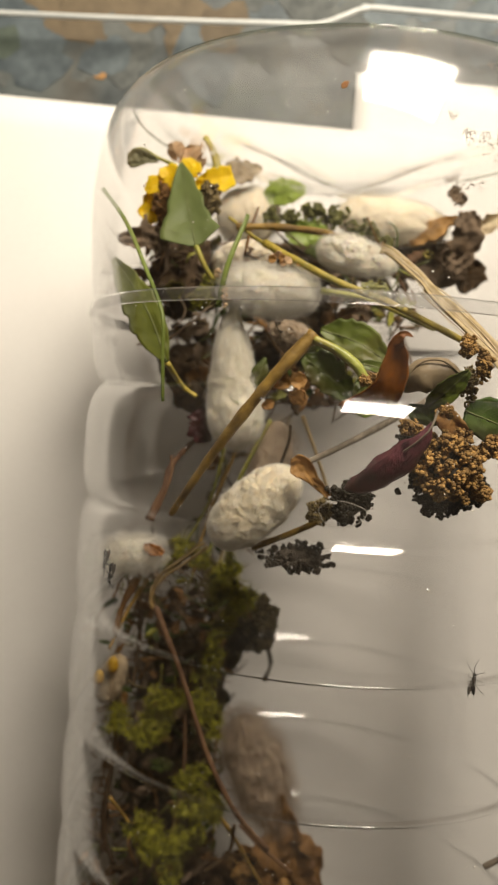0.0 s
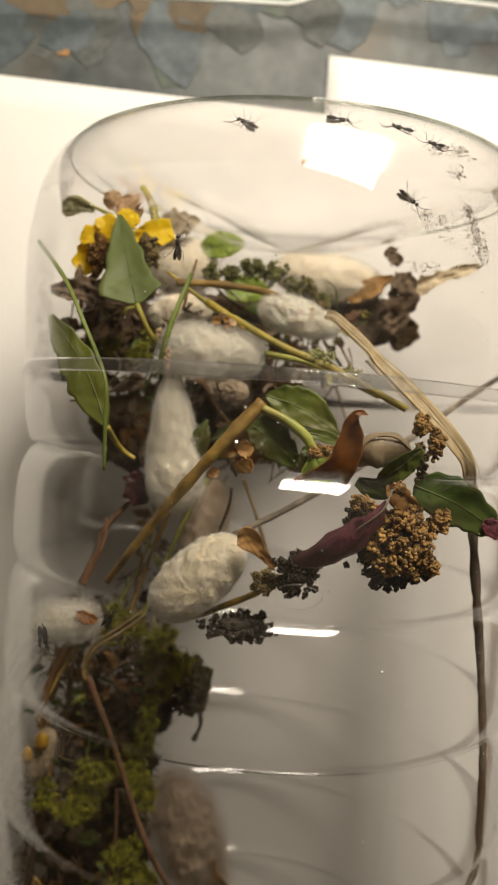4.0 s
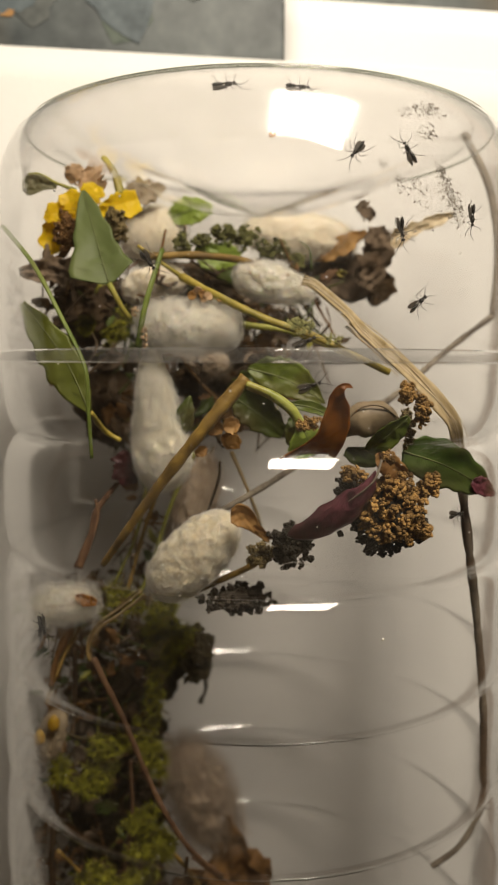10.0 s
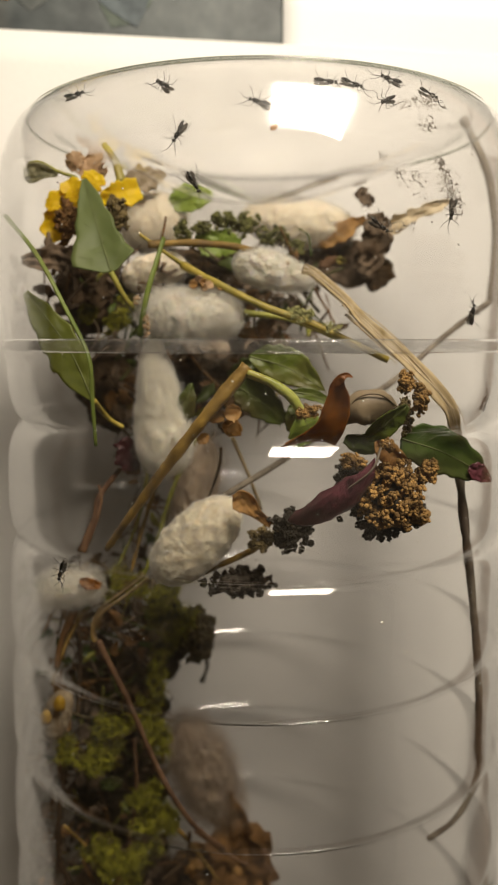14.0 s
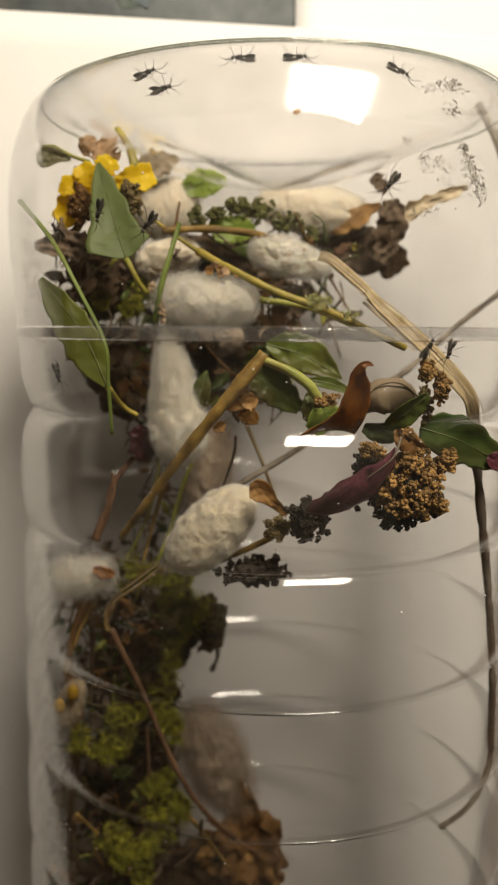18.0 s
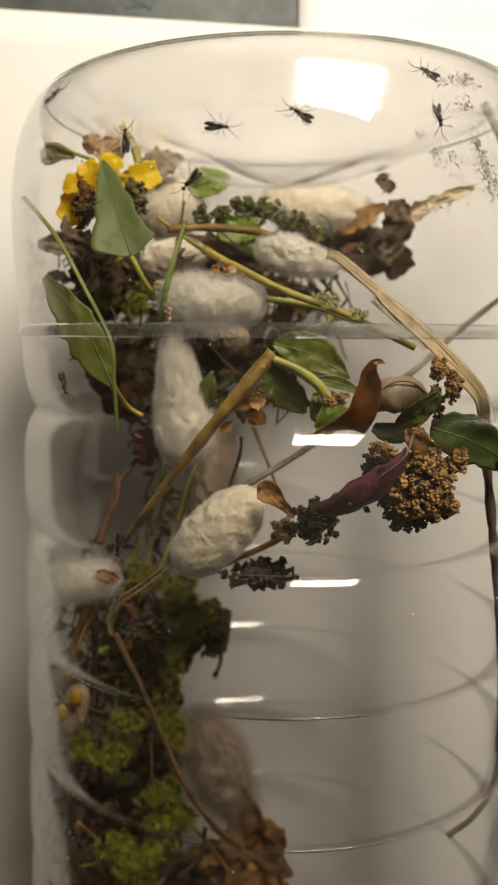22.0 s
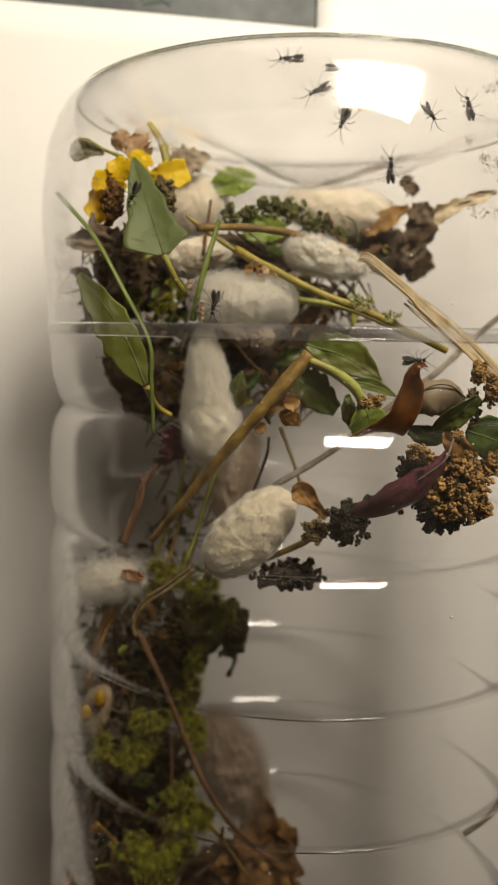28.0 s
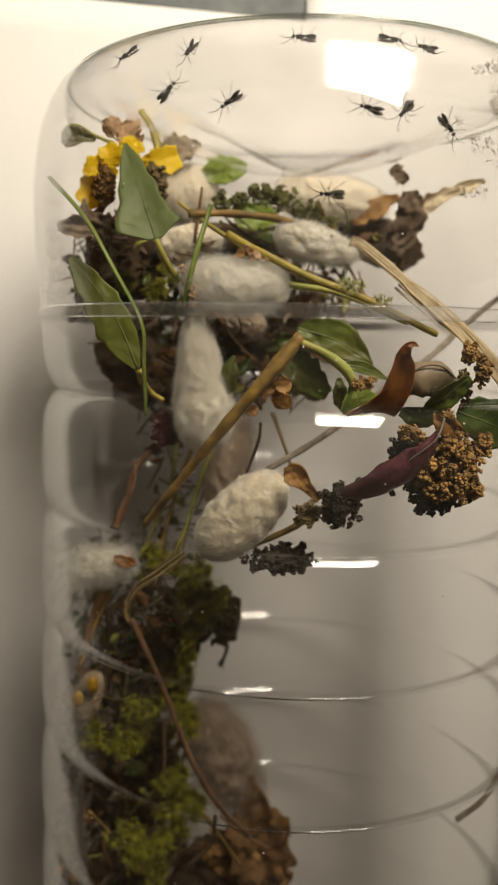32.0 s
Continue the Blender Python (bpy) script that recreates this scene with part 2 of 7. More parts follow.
BUD_GREEN = matter("bud_green", (0.06, 0.066, 0.018), (0.19, 0.19, 0.055), 900, 0.7, 0.5, 3, random_tint=0.4, distance=0.0001)
POD_BROWN = matter("bud_olive_brown", (0.07, 0.05, 0.02), (0.24, 0.18, 0.07), 600, 0.75, 0.6, 3, random_tint=0.3)
GREY_BROWN = matter("dry_leaf_grey_brown", (0.07, 0.048, 0.03), (0.27, 0.195, 0.13), 420, 0.85, 0.9, 5, third=(0.07, 0.042, 0.02), glow_through=0.15)
ORANGE_TAN = matter("dry_petal_orange_tan", (0.34, 0.17, 0.045), (0.68, 0.42, 0.15), 220, 0.55, 0.6, 5, third=(0.30, 0.13, 0.03), glow_through=0.4)
STEM_YELLOW = matter("stem_yellow_olive", (0.24, 0.18, 0.02), (0.48, 0.38, 0.07), 260, 0.45, 0.5, 4, third=(0.22, 0.19, 0.03))
STEM_GREEN = matter("stem_light_green", (0.18, 0.21, 0.03), (0.42, 0.44, 0.11), 260, 0.4, 0.4, 4, third=(0.30, 0.26, 0.06))
STEM_RED = matter("stem_red_brown", (0.06, 0.028, 0.014), (0.2, 0.11, 0.055), 300, 0.6, 0.5, 4, stretch=(1, 0.3, 1))
STRAW_PALE = matter("straw_pale", (0.62, 0.50, 0.32), (0.86, 0.76, 0.56), 500, 0.5, 0.4, 3, stretch=(1, 0.15, 1), glow_through=0.3)
STRAW_DARK = matter("straw_dark", (0.16, 0.10, 0.04), (0.40, 0.28, 0.14), 500, 0.6, 0.5, 3, stretch=(1, 0.15, 1), glow_through=0.2)
FRASS_GREY = matter("floret_grey_black", (0.030, 0.024, 0.018), (0.11, 0.09, 0.07), 900, 0.8, 0.8, 3, random_tint=0.3)
POD = matter("pod_green_brown", (0.13, 0.095, 0.05), (0.30, 0.235, 0.15), 200, 0.5, 0.4, 6, third=(0.24, 0.16, 0.11))
BLACK = matter("insect_black", (0.006, 0.005, 0.004), (0.022, 0.018, 0.014), 3000, 0.35, 0.2, 3)
WING = matter("insect_wing", (0.16, 0.145, 0.12), (0.34, 0.31, 0.27), 2500, 0.25, 0.2, 3, glow_through=0.75)
PUPA = matter("pupa_orange", (0.20, 0.10, 0.004), (0.44, 0.27, 0.014), 900, 0.4, 0.4, 4, third=(0.14, 0.06, 0.006))


# ---- building helpers ----
AX, AZ, BASE_Y, R = 0.0171, 0.0480, 0.3080, 0.0470     # the bottle: its axis, its base end and its radius

def mesh_object(name, bm, material, smooth=True):
    data = bpy.data.meshes.new(name)
    bm.to_mesh(data)
    bm.free()
    data.materials.append(material)
    if smooth:
        data.polygons.foreach_set("use_smooth", [True] * len(data.polygons))
    return new(name, data)


def part(name, bm, material, parent, label="", smooth=True):
    ob = mesh_object(name, bm, material, smooth)
    ob.parent = parent
    if label:
        ob["label"] = label
    return ob


def holder(name, place, label, category, group="", kind="", inside=True):
    ob = new(name)
    ob.empty_display_size = 0.005
    ob.location = place
    tagged(ob, label, category, group, kind)
    if inside:
        INSIDE.append(ob)
    return ob


def lone(name, bm, material, place, label, category, group="", kind="", inside=True, smooth=True):
    ob = mesh_object(name, bm, material, smooth)
    ob.location = place
    tagged(ob, label, category, group, kind)
    if inside:
        INSIDE.append(ob)
    return ob


def keep_in(bm, origin, limit=0.0458):
    """Pushes what pokes through the bottle wall back inside."""
    for v in bm.verts:
        dx, dz = v.co.x + origin[0] - AX, v.co.z + origin[2] - AZ
        r = math.hypot(dx, dz)
        if r > limit:
            v.co.x, v.co.z = AX + dx * limit / r - origin[0], AZ + dz * limit / r - origin[2]


def curve_points(pts, steps):
    """A smooth line through the points (Catmull-Rom)."""
    p = [Vector(q) for q in pts]
    if len(p) == 2:
        return [p[0].lerp(p[1], i / steps) for i in range(steps + 1)]
    ext = [2 * p[0] - p[1], *p, 2 * p[-1] - p[-2]]
    out = []
    for i in range(len(p) - 1):
        a, b, c, d = ext[i:i + 4]
        for k in range(steps):
            t = k / steps
            out.append(0.5 * (2 * b + (c - a) * t + (2 * a - 5 * b + 4 * c - d) * t * t + (3 * b - a - 3 * c + d) * t ** 3))
    out.append(p[-1])
    return out


def tube(bm, pts, r0, r1, sides=8, wobble=0.0, seed=0.0, flat=1.0):
    """Adds a tapered tube along the points; flat < 1 squashes it."""
    rings, n = [], len(pts)
    side = Vector((0.3, 0.2, 1)).normalized()
    for i, p in enumerate(pts):
        d = (pts[min(i + 1, n - 1)] - pts[max(i - 1, 0)]).normalized()
        u = d.cross(side)
        u = u.normalized() if u.length > 1e-6 else d.orthogonal().normalized()
        v = u.cross(d)
        s = i / max(n - 1, 1)
        r = r0 + (r1 - r0) * s
        if wobble:
            r *= 1 + wobble * noise.noise(Vector((seed, p.x * 400, p.y * 400 + p.z * 300)))
        rings.append([bm.verts.new(p + u * (r * math.cos(a)) + v * (r * flat * math.sin(a)))
                      for a in (2 * math.pi * k / sides for k in range(sides))])
    for a, b in zip(rings, rings[1:]):
        for k in range(sides):
            bm.faces.new((a[k], a[(k + 1) % sides], b[(k + 1) % sides], b[k]))
    bm.faces.new(list(reversed(rings[0])))
    bm.faces.new(rings[-1])
    return bm


def rel(pts):
    """Points relative to the first one."""
    o = Vector(pts[0])
    return [Vector(q) - o for q in pts]


def stem(name, pts, r0, r1, material, label, category="stem", wobble=0.25, flat=1.0, group="", sides=9):
    bm = tube(bmesh.new(), curve_points(rel(pts), 10), r0, r1, sides, wobble, len(INSIDE) * 1.7, flat)
    return lone(name, bm, material, pts[0], label, category, group)


def blade_mesh(base, tip, width, bend=0.0, cup=0.1, twist=0.0, peak=0.4, tooth=0.0, thick=0.00022, face=(0, 0, 1), nu=22, nv=8, curl=0.0, point=1.0, ragged=0.08):
    """A leaf blade from the origin to tip-base: a thickened sheet with a pointed outline, cupped about its midrib."""
    bm = bmesh.new()
    axis = Vector(tip) - Vector(base)
    length = axis.length
    d = axis.normalized()
    s = d.cross(Vector(face)).normalized()
    up = s.cross(d)
    top, low = [], []
    expo = math.log(0.5) / math.log(peak)

    def spot(t, k, i=0):
        w = 0.5 * width * max(math.sin(math.pi * t ** expo), 0.0) ** point + 0.00012
        w *= 1 + ragged * 2 * noise.noise(Vector((t * 7 + k, base[0] * 800, base[1] * 500)))
        if tooth:
            w *= 1 + tooth * (1 if i % 2 else -1)
        tw = twist * t
        cx = d * (length * t) + up * (bend * length * math.sin(math.pi * t) + curl * length * t * t)
        off = s * (w * k * math.cos(tw)) + up * (w * k * math.sin(tw) + cup * width * abs(k) ** 1.5)
        rip = 0.10 * width * noise.noise(Vector((base[0] * 900 + t * 4, k * 2, base[1] * 700))) + 0.03 * width * noise.noise(Vector((t * 13, k * 6, base[0] * 700)))
        return cx + off + up * rip

    for i in range(nu + 1):
        t = i / nu
        row_t, row_l = [], []
        for j in range(nv + 1):
            q = spot(t, 2 * j / nv - 1, i)
            row_t.append(bm.verts.new(q + up * thick / 2))
            row_l.append(bm.verts.new(q - up * thick / 2))
        top.append(row_t), low.append(row_l)
    for i in range(nu):
        for j in range(nv):
            bm.faces.new((top[i][j], top[i][j + 1], top[i + 1][j + 1], top[i + 1][j]))
            bm.faces.new((low[i][j], low[i + 1][j], low[i + 1][j + 1], low[i][j + 1]))
        bm.faces.new((top[i][0], top[i + 1][0], low[i + 1][0], low[i][0]))
        bm.faces.new((top[i][nv], low[i][nv], low[i + 1][nv], top[i + 1][nv]))
    for i, flip in ((0, True), (nu, False)):
        for j in range(nv):
            f = (top[i][j], low[i][j], low[i][j + 1], top[i][j + 1])
            bm.faces.new(f if flip else tuple(reversed(f)))
    ribs = [[spot(t / 12, 0) + up * thick * 0.5 for t in range(13)]]
    for q in range(1, 6):
        for side in (-1, 1):
            ribs.append([spot(min(q / 7 + 0.14 * e + 0.02, 0.99), side * e * 0.82) + up * thick * 0.4 for e in (0, 0.3, 0.6, 1.0)])
    return bm, ribs


def knot_value(values, t):
    """A value from evenly spaced knots."""
    f = min(max(t, 0.0), 1.0) * (len(values) - 1)
    i = min(int(f), len(values) - 2)
    return values[i] + (values[i + 1] - values[i]) * (f - i)


def lamina(spine, left, right, up=(0, 0, 1), cup=0.1, crumple=0.06, tooth=0.0, teeth=9, thick=0.00022, nu=36, nv=12, seed=0.0, ragged=0.06):
    """A leaf along a curved spine; left and right are its half widths, as shares of its length, from base to tip."""
    line = curve_points(rel(spine), 14)
    length = sum((b - a).length for a, b in zip(line, line[1:]))
    bm, top, low = bmesh.new(), [], []
    upv = Vector(up)

    def spot(t, k):
        f = t * (len(line) - 1)
        i = min(int(f), len(line) - 2)
        p = line[i].lerp(line[i + 1], f - i)
        a, b = line[max(i - 4, 0)], line[min(i + 5, len(line) - 1)]
        d = (b - a).normalized()
        sd = d.cross(upv).normalized()
        u = sd.cross(d)
        w = length * knot_value(left if k < 0 else right, t)
        w *= 1 + ragged * 2 * noise.noise(Vector((t * 9, 3 if k < 0 else 8, seed)))
        w *= 1 + tooth * (1 - 2 * ((t * teeth + (0.3 if k < 0 else 0)) % 1.0))
        h = cup * w * abs(k) ** 1.4
        q = Vector((t * 5, k * knot_value(right, t) * 12, seed * 1.3))
        h += crumple * length * (noise.noise(q) + 0.45 * noise.noise(q * 2.6) + 0.2 * noise.noise(q * 6))
        return p + sd * (w * k) + u * h, u

    for i in range(nu + 1):
        ra, rb = [], []
        for j in range(nv + 1):
            p, u = spot(i / nu, 2 * j / nv - 1)
            ra.append(bm.verts.new(p + u * thick / 2)), rb.append(bm.verts.new(p - u * thick / 2))
        top.append(ra), low.append(rb)
    for i in range(nu):
        for j in range(nv):
            bm.faces.new((top[i][j], top[i][j + 1], top[i + 1][j + 1], top[i + 1][j]))
            bm.faces.new((low[i][j], low[i + 1][j], low[i + 1][j + 1], low[i][j + 1]))
        bm.faces.new((top[i][0], top[i + 1][0], low[i + 1][0], low[i][0]))
        bm.faces.new((top[i][nv], low[i][nv], low[i + 1][nv], top[i + 1][nv]))
    for i in (0, nu):
        for j in range(nv):
            bm.faces.new((top[i][j], low[i][j], low[i][j + 1], top[i][j + 1]))
    bmesh.ops.recalc_face_normals(bm, faces=bm.faces)
    ribs = [[spot(0.97 * q / 16, 0)[0] + spot(0.97 * q / 16, 0)[1] * thick * 0.6 for q in range(17)]]
    for q in range(1, 6):
        for side in (-1, 1):
            ribs.append([spot(min(q / 8 + 0.16 * e, 0.98), side * e * 0.8)[0] + spot(min(q / 8 + 0.16 * e, 0.98), side * e * 0.8)[1] * thick * 0.45 for e in (0, 0.25, 0.5, 0.75, 1.0)])
    return bm, ribs, length


def frond(spine, left, right, material, label, vein=None, stalk=None, stalk_material=None, name="leaf", category="leaf", **shape):
    """A leaf with its blade, its veins and perhaps a stalk."""
    thing = holder(name, spine[0], label, category)
    bm, ribs, length = lamina(spine, left, right, **shape)
    keep_in(bm, spine[0])
    blade = part("blade", bm, material, thing)
    if vein:
        veins = tube(bmesh.new(), ribs[0], 0.00015, 0.00005, 6)
        for line in ribs[1:]:
            tube(veins, line, 0.00004, 0.00002, 4)
        part("veins", veins, vein, blade, "paler leaf veins")
    if stalk:
        o = Vector(spine[0])
        part("stalk", tube(bmesh.new(), curve_points([Vector((0, 0, 0)), *[Vector(q) - o for q in stalk]], 8), 0.00055, 0.00045, 8, 0.15), stalk_material or material, thing)
    return thing


def bundle(name, pts, strands, wide0, wide1, r, materials, label, category, seed=1, split=0.0):
    """A frayed bundle of dry fibres; each strand is a part, and they spread from wide0 to wide1."""
    rnd = random.Random(seed)
    thing = holder(name, pts[0], label, category)
    line = curve_points(rel(pts), 9)
    n = len(line)
    for k in range(strands):
        off, lift, ph = (k / max(strands - 1, 1) - 0.5) * 2 + rnd.gauss(0, 0.2), rnd.uniform(-0.3, 0.3), rnd.uniform(0, 6)
        last = n if rnd.random() > split else rnd.randint(int(n * 0.55), n)
        path = []
        for i in range(last):
            d = (line[min(i + 1, n - 1)] - line[max(i - 1, 0)]).normalized()
            sd = d.cross(Vector((0, 0, 1))).normalized()
            w = wide0 + (wide1 - wide0) * i / (n - 1)
            path.append(line[i] + sd * (w * (off + 0.25 * math.sin(i * 0.16 + ph))) + Vector((0, 0, lift * w)))
        part("strand", tube(bmesh.new(), path, r * rnd.uniform(0.6, 1.3), r * 0.5, 6, 0.3, k, 0.6), materials[k % len(materials)], thing)
    return thing


def rolled(name, pts, rmax, material, label, category, flat=0.7, peak=0.5):
    """A rolled leaf or pod: a tube that swells between its two pointed ends."""
    line = curve_points(rel(pts), 12)
    bm = tube(bmesh.new(), line, 1.0, 1.0, 16, 0.06, len(INSIDE) * 2.3, flat)
    n, expo = len(line), math.log(0.5) / math.log(peak)
    for i, v in enumerate(bm.verts):
        k = i // 16
        w = max(math.sin(math.pi * (k / (n - 1)) ** expo), 0.0) ** 0.75 * rmax + 0.0001
        v.co = line[k] + (v.co - line[k]) * w * (1 + 0.26 * noise.noise(Vector(((i % 16) * 0.7, k * 0.12, 1))) + 0.08 * noise.noise(Vector((i % 16, k * 0.5, 4))))
    return lone(name, bm, material, pts[0], label, category)


def ball(bm, centre, r, squash=(1, 1, 1), rough=0.25, detail=1, seed=0.0):
    made = bmesh.ops.create_icosphere(bm, subdivisions=detail, radius=1.0)["verts"]
    for v in made:
        k = 1 + rough * noise.noise(v.co * 1.7 + Vector((seed, seed * 0.37, 0)))
        v.co = Vector((v.co.x * squash[0], v.co.y * squash[1], v.co.z * squash[2])) * (r * k) + Vector(centre)


def cocoon(p0, p1, width, material, label, fuzz=160, lumps=0.12, taper=0.8, seed=1.0, waist=0.0, halo=0.0006, grain=0.25):
    """A spun silk cocoon from p0 (the blunt end) to p1, with loose threads round it."""
    a, b = Vector(p0), Vector(p1)
    thing = holder("cocoon", a, label, "cocoon", "silk cocoons")
    d = (b - a)
    length = d.length
    d.normalize()
    u = d.orthogonal().normalized()
    v = d.cross(u)
    bm = bmesh.new()
    nu, nv, rings = 110, 96, []

    def radius(t):
        r = 0.5 * width * max(1 - abs(2 * t - 1) ** 2.4, 0.0) ** 0.5
        r *= 1 - (1 - taper) * t
        return r * (1 - waist * math.exp(-((t - 0.55) / 0.12) ** 2))

    def spot(t, ang, out=0.0):
        n = u * math.cos(ang) + v * math.sin(ang)
        q = n * 2.2 + d * (t * 7)
        k = 1 + lumps * noise.noise(q * 1.3 + Vector((seed, 0, 0))) + lumps * 0.45 * noise.noise(q * 3 + Vector((0, seed, 0))) + lumps * grain * (0.4 * noise.noise(q * 9) + 0.3 * noise.noise(q * 19) + 0.15 * noise.noise(q * 37))
        return d * (length * t) + n * (radius(t) * k + out)

    for i in range(nu + 1):
        t = 0.5 - 0.5 * math.cos(math.pi * i / nu)
        rings.append([bm.verts.new(spot(t, 2 * math.pi * j / nv)) for j in range(nv)])
    for i in range(nu):
        for j in range(nv):
            bm.faces.new((rings[i][j], rings[i][(j + 1) % nv], rings[i + 1][(j + 1) % nv], rings[i + 1][j]))
    bmesh.ops.remove_doubles(bm, verts=bm.verts, dist=1e-6)
    part("shell", bm, material, thing)
    if fuzz:
        rnd = random.Random(int(seed * 100))
        bm, specks = bmesh.new(), bmesh.new()
        for k in range(fuzz * 5):
            t, ang = rnd.uniform(0.0, 1.0), rnd.uniform(0, 2 * math.pi)
            dt, da = rnd.uniform(-0.2, 0.2), rnd.uniform(-1.2, 1.2)
            h = rnd.uniform(0.1, 1.0) ** 1.6 * halo
            line = [spot(min(max(t + dt * e, 0.0), 1.0), ang + da * e, h * math.sin(math.pi * e) + 0.00002) for e in (0, 0.3, 0.65, 1)]
            if k % 5 == 0:
                line = line[:3] + [line[2] + (line[2] - line[0]) * 0.4 + Vector((rnd.gauss(0, 1), rnd.gauss(0, 1), rnd.gauss(0, 1))) * halo * 0.5]
            if h > 0.5 * halo:
                line = [q + d * (h * 0.6 * (2 * t - 1)) for q in line]
            tube(bm, line, 0.000012, 0.000009, 3)
        keep_in(bm, p0)
        for _ in range(14):
            p = spot(rnd.uniform(0.1, 0.9), rnd.uniform(0, 2 * math.pi), 0.00003)
            ball(specks, p, rnd.uniform(0.00006, 0.00014), (1, 1, 1), 0.4, 1)
        tagged(part("frass_specks", specks, DARK_BROWN, thing, "tiny dark specks caught in the silk"), kind="stuff")
        tagged(part("loose_silk", bm, SILK_DULL if material is SILK_DULL else SILK_BEIGE if material is SILK_BEIGE else SILK_WHITE, thing, "loose fine silk threads"), kind="stuff")
    return thing


def pellets(name, centre, spread, count, size, material, label, category, seed=1, shapes=5, core=0.0, core_material=None, hollow=0.62, branches=0, bumps=11):
    """A dried flower head: separate knobbly crumbs, evenly spread or gathered on short branchlets."""
    rnd = random.Random(seed)
    thing = holder(name, centre, label, category)
    meshes = []
    for k in range(shapes):
        bm = bmesh.new()
        for q in range(bumps):
            d = Vector((rnd.gauss(0, 1), rnd.gauss(0, 1), rnd.gauss(0, 1))).normalized() * rnd.uniform(0.5, 0.75) * size
            ball(bm, d, rnd.uniform(0.30, 0.46) * size, (1, 1, 1), 0.1, 1, seed + k * 3.1 + q)
        data = bpy.data.meshes.new("pellet")
        bm.to_mesh(data)
        bm.free()
        data.materials.append(material)
        data.polygons.foreach_set("use_smooth", [True] * len(data.polygons))
        meshes.append(data)
    mids = []
    for _ in range(branches):
        mids.append(Vector((rnd.gauss(0, 1), rnd.gauss(0, 1), rnd.gauss(0, 1))).normalized() * rnd.uniform(0.45, 0.95))
    for i in range(count):
        if branches:
            q = mids[i % branches] * rnd.uniform(0.55, 1.1) + Vector((rnd.gauss(0, 1), rnd.gauss(0, 1), rnd.gauss(0, 1))) * 0.12
        else:
            while True:
                q = Vector((rnd.uniform(-1, 1), rnd.uniform(-1, 1), rnd.uniform(-1, 1)))
                if hollow < q.length < 1:
                    break
            q *= 1 + 0.45 * noise.noise(q * 2.2 + Vector((seed, 0, 0)))
        ob = new("pellet", meshes[i % shapes])
        ob.parent = thing
        s = rnd.uniform(0.65, 1.3)
        ob.matrix_basis = Matrix.LocRotScale((q.x * spread[0], q.y * spread[1], q.z * spread[2]), Euler((rnd.uniform(0, 6), rnd.uniform(0, 6), rnd.uniform(0, 6))), (s, s, s))
    if core:
        bm = bmesh.new()
        ball(bm, (0, 0, 0), 1.0, [s * core for s in spread], 0.5, 3, seed)
        part("core", bm, core_material or material, thing)
    return thing


def mat_clump(name, centre, spread, material, label, category, seed=1.0, rough=0.5):
    """A matted, crumpled dark clump: rotten plant matter, and once a stand-in for shade."""
    bm = bmesh.new()
    for v in bmesh.ops.create_icosphere(bm, subdivisions=5, radius=1.0)["verts"]:
        q = v.co * 1.6 + Vector((seed, seed * 0.7, 0))
        k = 1 + rough * (noise.noise(q) + 0.6 * abs(noise.noise(q * 2.7)) + 0.45 * abs(noise.noise(q * 6)) + 0.3 * noise.noise(q * 14))
        v.co = Vector((v.co.x * spread[0], v.co.y * spread[1], v.co.z * spread[2])) * k
    keep_in(bm, centre, 0.0430)
    return lone(name, bm, material, centre, label, category, kind="stuff")


def cushion_moss(centres, r, label, seed=1):
    """Moss: soft lobed cushions of fine shoots round the given centres, one mesh for the patch."""
    rnd = random.Random(seed)
    bm, o = bmesh.new(), Vector(centres[0])
    for c in centres:
        for k in range(5):
            at = Vector(c) - o + Vector((rnd.gauss(0, 0.5), rnd.gauss(0, 0.5), rnd.gauss(0, 0.35))) * r
            lobe = r * rnd.uniform(0.3, 0.55)
            made = bmesh.ops.create_icosphere(bm, subdivisions=3, radius=1.0)["verts"]
            for v in made:
                q = v.co * 2 + at * 1500
                h = 0.8 + 0.35 * noise.noise(q) + 0.4 * noise.noise(q * 2.6) + 0.3 * noise.noise(q * 7)
                v.co = v.co * (lobe * h) + at
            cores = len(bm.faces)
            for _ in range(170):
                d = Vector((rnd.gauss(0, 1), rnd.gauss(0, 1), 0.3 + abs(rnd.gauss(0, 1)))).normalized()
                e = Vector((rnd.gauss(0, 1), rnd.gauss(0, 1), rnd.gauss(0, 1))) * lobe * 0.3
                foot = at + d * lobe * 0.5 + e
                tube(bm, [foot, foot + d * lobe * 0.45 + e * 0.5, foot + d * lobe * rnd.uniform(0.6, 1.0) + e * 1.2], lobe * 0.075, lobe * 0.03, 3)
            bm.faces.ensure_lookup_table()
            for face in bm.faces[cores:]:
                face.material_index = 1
    keep_in(bm, o)
    # Dark cores put the shade between the bright shoots into the colour.
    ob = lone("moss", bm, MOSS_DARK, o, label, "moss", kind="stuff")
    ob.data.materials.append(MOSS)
    return ob


# ---- room and table ----
def slab(name, lo, hi, material, label="", category="", kind="structure", parent=None):
    bm = bmesh.new()
    c = [(a + b) / 2 for a, b in zip(lo, hi)]
    bmesh.ops.create_cube(bm, size=1)
    for v in bm.verts:
        v.co = Vector([v.co[i] * (hi[i] - lo[i]) for i in range(3)])
    ob = mesh_object(name, bm, material, False)
    ob.location = c
    tagged(ob, label, category, "", kind)
    return ob


